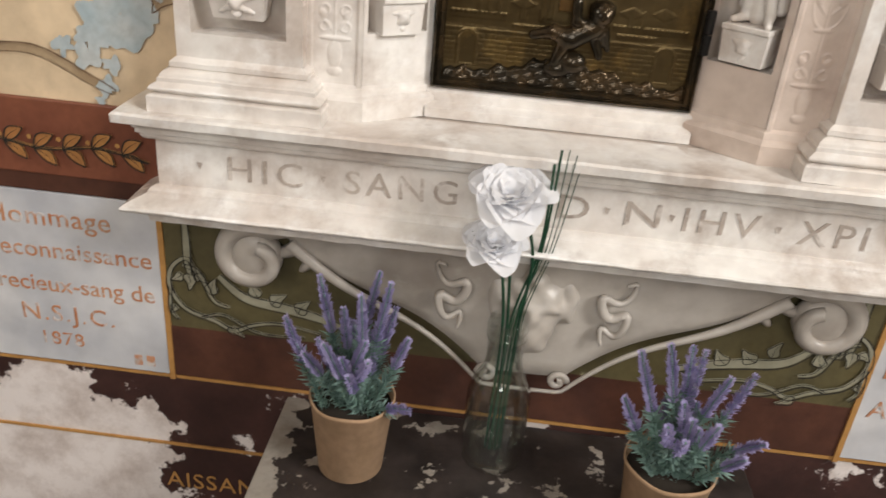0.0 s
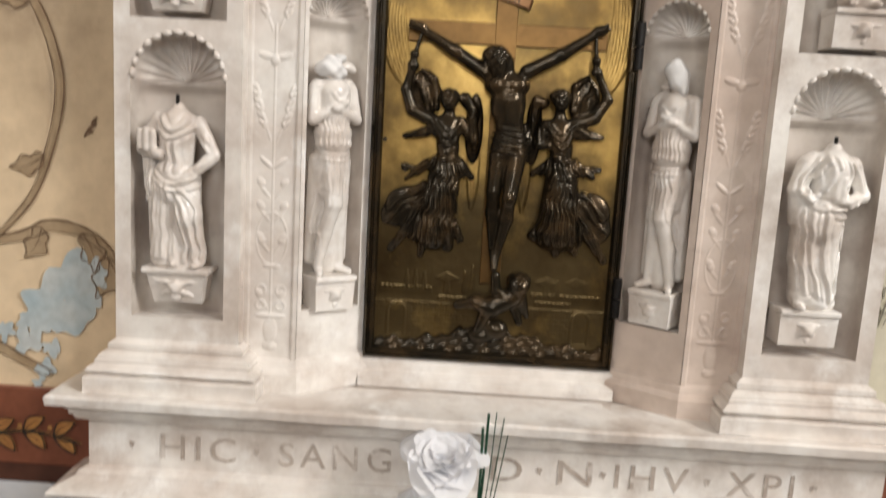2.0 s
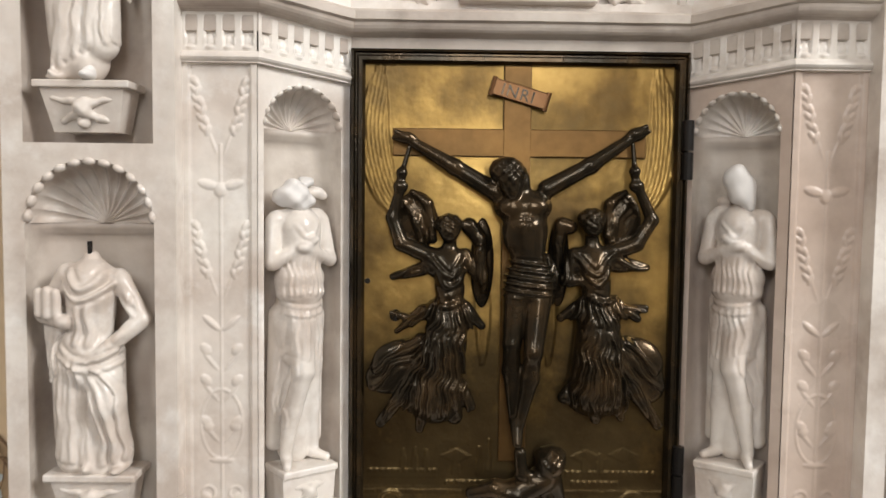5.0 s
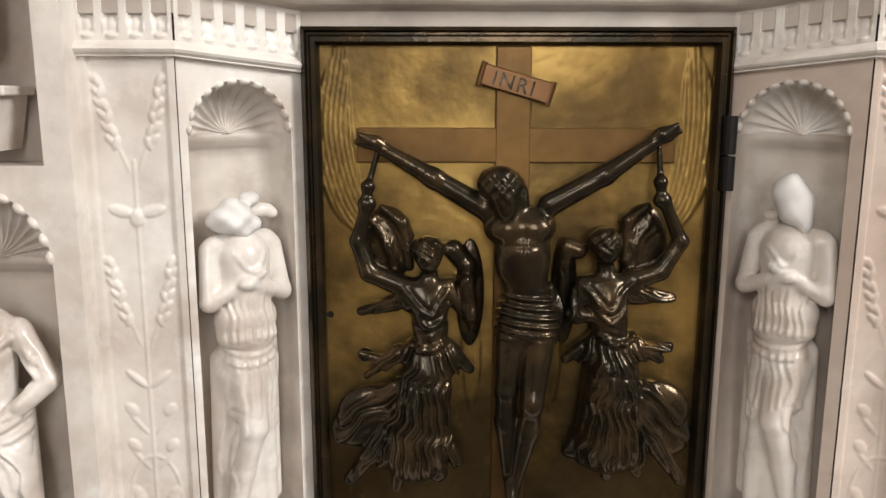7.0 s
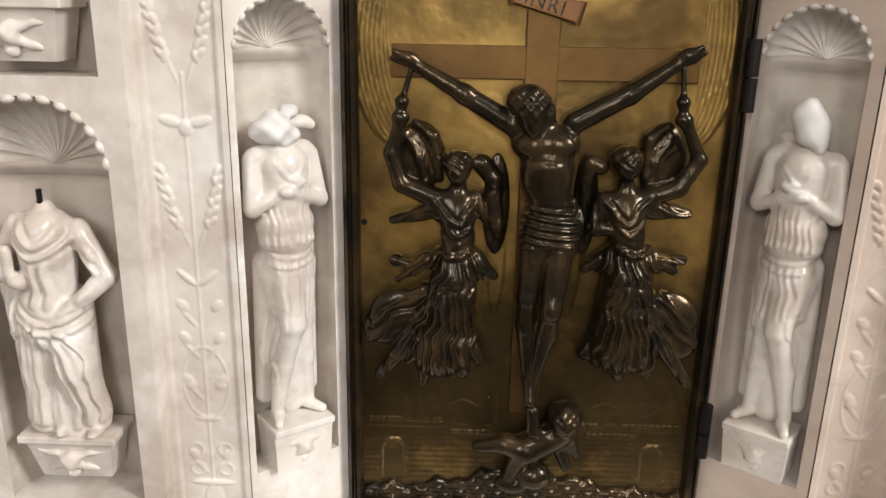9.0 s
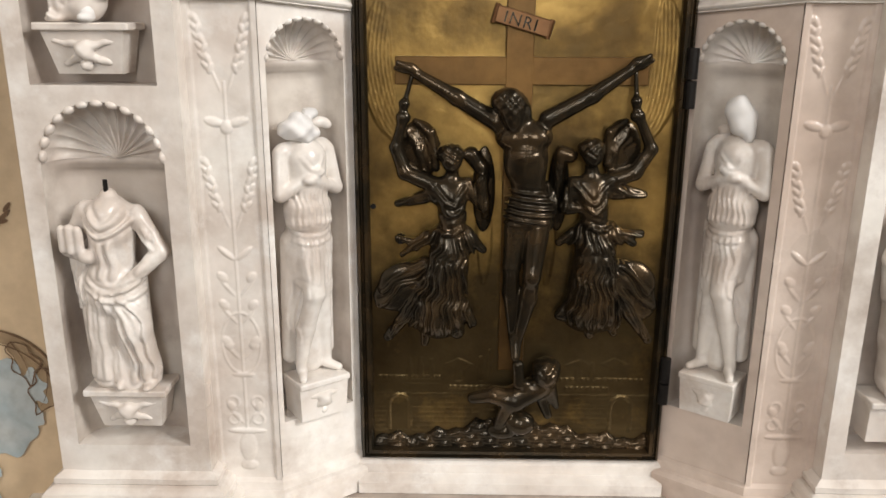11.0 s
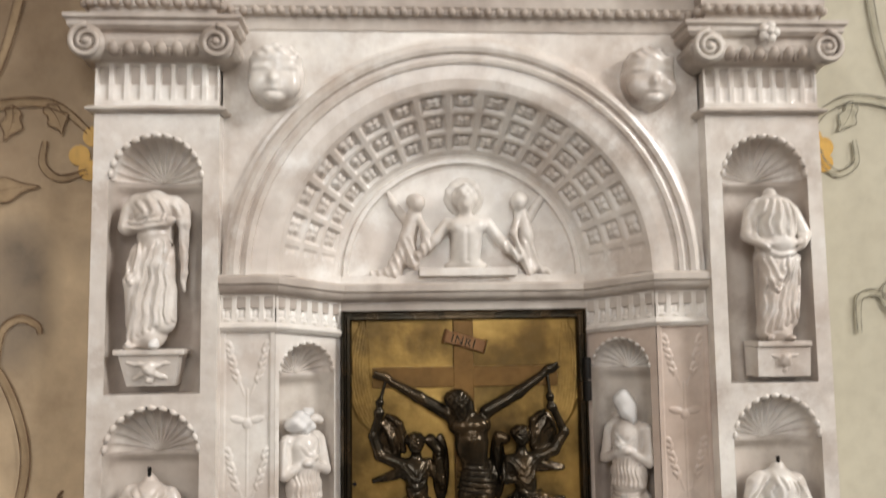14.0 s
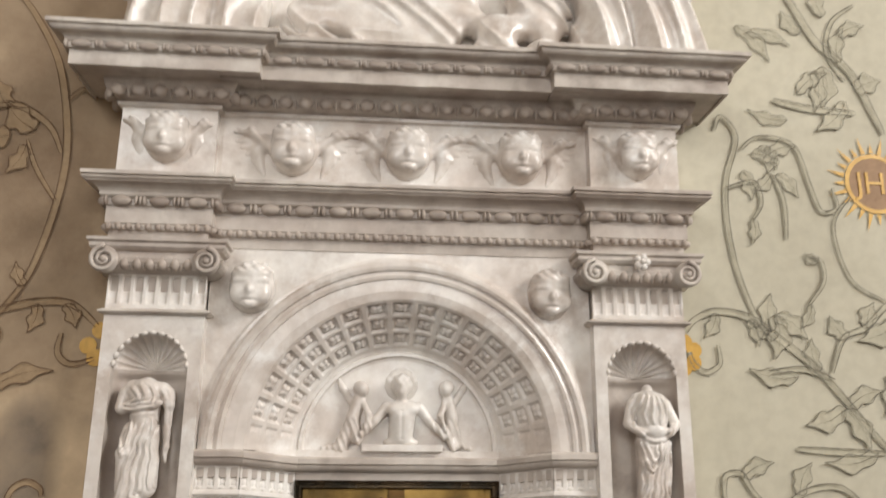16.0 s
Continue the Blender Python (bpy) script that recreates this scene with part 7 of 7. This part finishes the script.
def lavender(cx, cy, base, stalks, seed, label):
    rnd = random.Random(seed)
    pot = thing("potted_lavender", label, "potted plant", "lavender pots on the shelf", at=(cx, cy, base))
    bm = lathe([(0, 0.001), (0.044, 0), (0.046, 0.002), (0.0575, 0.118), (0.0595, 0.1195), (0.0595, 0.124), (0.0575, 0.125), (0.0560, 0.122), (0.052, 0.09), (0, 0.088)], 48)
    for v in bm.verts:
        v.co.z += 0.0012 * math.sin(math.atan2(v.co.y, v.co.x) * 5 + seed) * (v.co.z > 0.1)
    bmesh.ops.translate(bm, vec=(cx, cy, base), verts=bm.verts)
    part("pot", bm, KRAFT, pot, "tan kraft-paper pot", True)
    bm = lathe([(0.0548, 0.108), (0.03, 0.112), (0, 0.114)], 24)
    bmesh.ops.translate(bm, vec=(cx, cy, base), verts=bm.verts)
    part("soil", bm, SOIL, pot)
    extra = [(cx + 0.055 * math.cos(k * 2.4) * rnd.uniform(0.3, 1), cy + 0.055 * math.sin(k * 2.4) * rnd.uniform(0.3, 1), base + rnd.uniform(0.17, 0.235)) for k in range(9)]
    for tx, ty, tz in stalks + extra:
        a = Vector((cx + rnd.uniform(-0.02, 0.02) + (tx - cx) * 0.15, cy + rnd.uniform(-0.02, 0.02) + (ty - cy) * 0.15, base + 0.105))
        b = Vector((tx, ty, tz))
        mid_p = (a + b) / 2 + Vector(((tx - cx) * 0.10, (ty - cy) * 0.1, 0.018))
        line = [a * (1 - s) ** 2 + mid_p * 2 * s * (1 - s) + b * s * s for s in [i / 16 for i in range(17)]]
        bm = bmesh.new()
        tube(bm, line, 0.0014, 5)
        stalk = part("stalk", bm, SAGE, pot)
        lv, lf, bv, bf = [], [], [], []

        def blade(verts, faces, p, d, up_, L, W):
            sidev = d.cross(up_).normalized() * W
            n0 = len(verts)
            fold = up_ * W * 0.5
            for q in (p, p + d * L * 0.45 + sidev, p + d * L, p + d * L * 0.45 - sidev, p + d * L * 0.45 + fold):
                verts.append(tuple(q))
            faces.extend([(n0, n0 + 1, n0 + 4), (n0 + 1, n0 + 2, n0 + 4), (n0 + 2, n0 + 3, n0 + 4), (n0 + 3, n0, n0 + 4)])
        L_tot = (b - a).length
        rings_n = int(L_tot / 0.0042)
        for r in range(rings_n):
            s = (r + 0.5) / rings_n
            p = a * (1 - s) ** 2 + mid_p * 2 * s * (1 - s) + b * s * s
            t = ((mid_p - a) * (1 - s) + (b - mid_p) * s).normalized()
            o1 = t.orthogonal().normalized()
            o2 = t.cross(o1)
            flower_part = s > 0.50 + rnd.uniform(-0.05, 0.05)
            count = 9 if flower_part else 6
            for k in range(count):
                an = 2 * math.pi * k / count + r * 0.7 + rnd.uniform(-0.3, 0.3)
                out = o1 * math.cos(an) + o2 * math.sin(an)
                if flower_part:
                    taper = (1 - 0.5 * max(0, (s - 0.75) / 0.25)) * (0.62 + 0.38 * abs(math.sin(r * 0.85)))
                    d = (out * 0.8 + t * 0.75).normalized()
                    blade(bv, bf, p + out * 0.0015, d, t, rnd.uniform(0.009, 0.014) * taper, rnd.uniform(0.0024, 0.0036) * taper)
                else:
                    d = (out * 0.85 + t * rnd.uniform(0.35, 0.9)).normalized()
                    blade(lv, lf, p, d, t, rnd.uniform(0.014, 0.024) * (0.6 + 0.4 * min(1, s * 3)), rnd.uniform(0.0018, 0.0030))
        raw("leaves", lv, lf, SAGE, stalk, "", False)
        raw("blossom", bv, bf, LAVENDER, stalk, "", False)
    return pot


SHELF_Z = 0.7872
lavender(-0.232, -0.132, SHELF_Z, [(-0.282, -0.120, 1.085), (-0.205, -0.110, 1.095), (-0.188, -0.125, 1.088), (-0.222, -0.150, 1.080), (-0.320, -0.150, 1.035), (-0.290, -0.175, 1.000), (-0.262, -0.185, 1.025), (-0.160, -0.130, 1.010), (-0.148, -0.165, 0.920), (-0.182, -0.105, 1.040), (-0.250, -0.120, 1.040), (-0.205, -0.180, 1.000)], 3, "lavender with violet spikes in a tan paper pot")
lavender(0.195, -0.190, SHELF_Z, [(0.122, -0.210, 1.085), (0.112, -0.220, 1.025), (0.165, -0.170, 1.075), (0.195, -0.160, 1.070), (0.240, -0.190, 1.050), (0.275, -0.170, 1.045), (0.300, -0.200, 0.965), (0.190, -0.240, 0.985), (0.225, -0.235, 1.010), (0.165, -0.240, 1.005), (0.215, -0.150, 1.060), (0.265, -0.240, 0.970)], 8, "dark violet lavender in a tan paper pot")

BX, BY = -0.030, -0.080
bottle = thing("glass_bottle", "clear glass bottle holding artificial rose stems", "bottle", at=(BX, BY, SHELF_Z))
outer = [(0, 0), (0.040, 0.0), (0.0445, 0.004), (0.0455, 0.012), (0.0455, 0.115), (0.043, 0.130), (0.035, 0.148), (0.028, 0.162), (0.0255, 0.175), (0.0255, 0.212), (0.0285, 0.214), (0.0285, 0.218), (0.0260, 0.220), (0.0262, 0.226), (0.0285, 0.228), (0.0285, 0.232), (0.0265, 0.234), (0.0268, 0.240), (0.0255, 0.2425)]
inner = [(0.0235, 0.241), (0.0232, 0.175), (0.0258, 0.160), (0.033, 0.146), (0.041, 0.128), (0.0430, 0.114), (0.0430, 0.012), (0.036, 0.006), (0, 0.005)]
bm = lathe(outer + inner, 48)
bmesh.ops.translate(bm, vec=(BX, BY, SHELF_Z), verts=bm.verts)
gl = part("glass", bm, GLASS, bottle, "", True)
gl.visible_shadow = False


def rose(cx, cy, cz, r, seed, label, stems):
    rnd = random.Random(seed)
    fl = thing("artificial_rose", label, "artificial flower", "white roses in the bottle", at=(BX, BY, SHELF_Z + 0.006))
    for k in range(26):
        ring_i = k / 26
        el = 1.35 - 1.75 * ring_i
        az = k * 2.4 + rnd.uniform(-0.2, 0.2)
        size = r * (0.45 + 0.62 * ring_i)
        open_ = r * (0.12 + 0.80 * ring_i ** 0.9)
        G, H = np.meshgrid(np.linspace(-1, 1, 11), np.linspace(0, 1, 9))
        wide = size * 0.95 * np.sin(np.pi * (0.18 + 0.64 * H)) * 0.9
        px = G * wide
        pz = H * size * 1.15 * (1 - 0.16 * G ** 2)
        curl = open_ * 0.35 * H ** 2 + 0.30 * size * np.maximum(0, H - 0.7) ** 1.3 * 2.2
        py = -(G ** 2) * wide * 0.55 + curl
        py = py + 0.035 * r * np.sin(G * 5 + k) * H + 0.03 * r * np.sin(H * 7 + k * 1.3)
        lean_ = 0.25 + 1.05 * ring_i
        y2 = py * math.cos(lean_) + pz * math.sin(lean_)
        z2 = -py * math.sin(lean_) + pz * math.cos(lean_)
        y2 = y2 + open_ * 0.28
        X3 = px * math.cos(az) - y2 * math.sin(az)
        Y3 = px * math.sin(az) + y2 * math.cos(az)
        m = Matrix.Translation((cx, cy, cz - r * 0.55)) @ Matrix.Rotation(0.42, 4, "X")
        grid_mesh("petal", X3, Y3, z2, PETAL, fl, "", True, m)
    for pts in stems:
        bm = bmesh.new()
        tube(bm, smooth_curve(pts), 0.0022, 6)
        part("stem", bm, STEMGREEN, fl, "dark green plastic stem", True)
    return fl


def smooth_curve(pts, n=8):
    p = [Vector(q) for q in pts]
    out = []
    for i in range(len(p) - 1):
        p0, p1, p2, p3 = p[max(i - 1, 0)], p[i], p[i + 1], p[min(i + 2, len(p) - 1)]
        for k in range(n):
            f = k / n
            out.append(0.5 * (2 * p1 + (p2 - p0) * f + (2 * p0 - 5 * p1 + 4 * p2 - p3) * f * f + (3 * p1 - p0 - 3 * p2 + p3) * f ** 3))
    return out + [p[-1]]


rose(-0.051, -0.125, 1.248, 0.041, 1, "large white cloth rose on a green stem", [((BX - 0.004, BY, 0.80), (BX - 0.002, BY - 0.008, 1.0), (-0.040, -0.112, 1.13), (-0.046, -0.122, 1.215)), ((BX + 0.010, BY + 0.006, 0.80), (BX + 0.012, BY, 1.0), (-0.012, -0.100, 1.13), (-0.030, -0.118, 1.205))])
rose(-0.064, -0.128, 1.178, 0.031, 2, "small white cloth rose under the large one", [((BX - 0.010, BY + 0.004, 0.80), (BX - 0.008, BY - 0.010, 1.0), (-0.046, -0.112, 1.10), (-0.058, -0.124, 1.155))])
grass = thing("artificial_grass", "thin green plastic grass blades among the roses", "artificial flower", at=(BX, BY, SHELF_Z + 0.006))
for bx, tip in ((0.004, (0.002, -0.120, 1.290)), (0.000, (0.012, -0.110, 1.288)), (0.008, (0.022, -0.105, 1.280)), (-0.003, (-0.004, -0.12, 1.272)), (0.012, (0.030, -0.10, 1.270))):
    bm = bmesh.new()
    thick = 0.0017 if tip[0] < 0.005 else 0.0007
    tube(bm, smooth_curve([(BX + bx, BY, 0.80), (BX + bx + 0.004, BY - 0.006, 1.02), ((BX + tip[0]) / 2 + 0.012, -0.10, 1.15), tip]), thick, 5)
    part("blade", bm, STEMGREEN, grass)
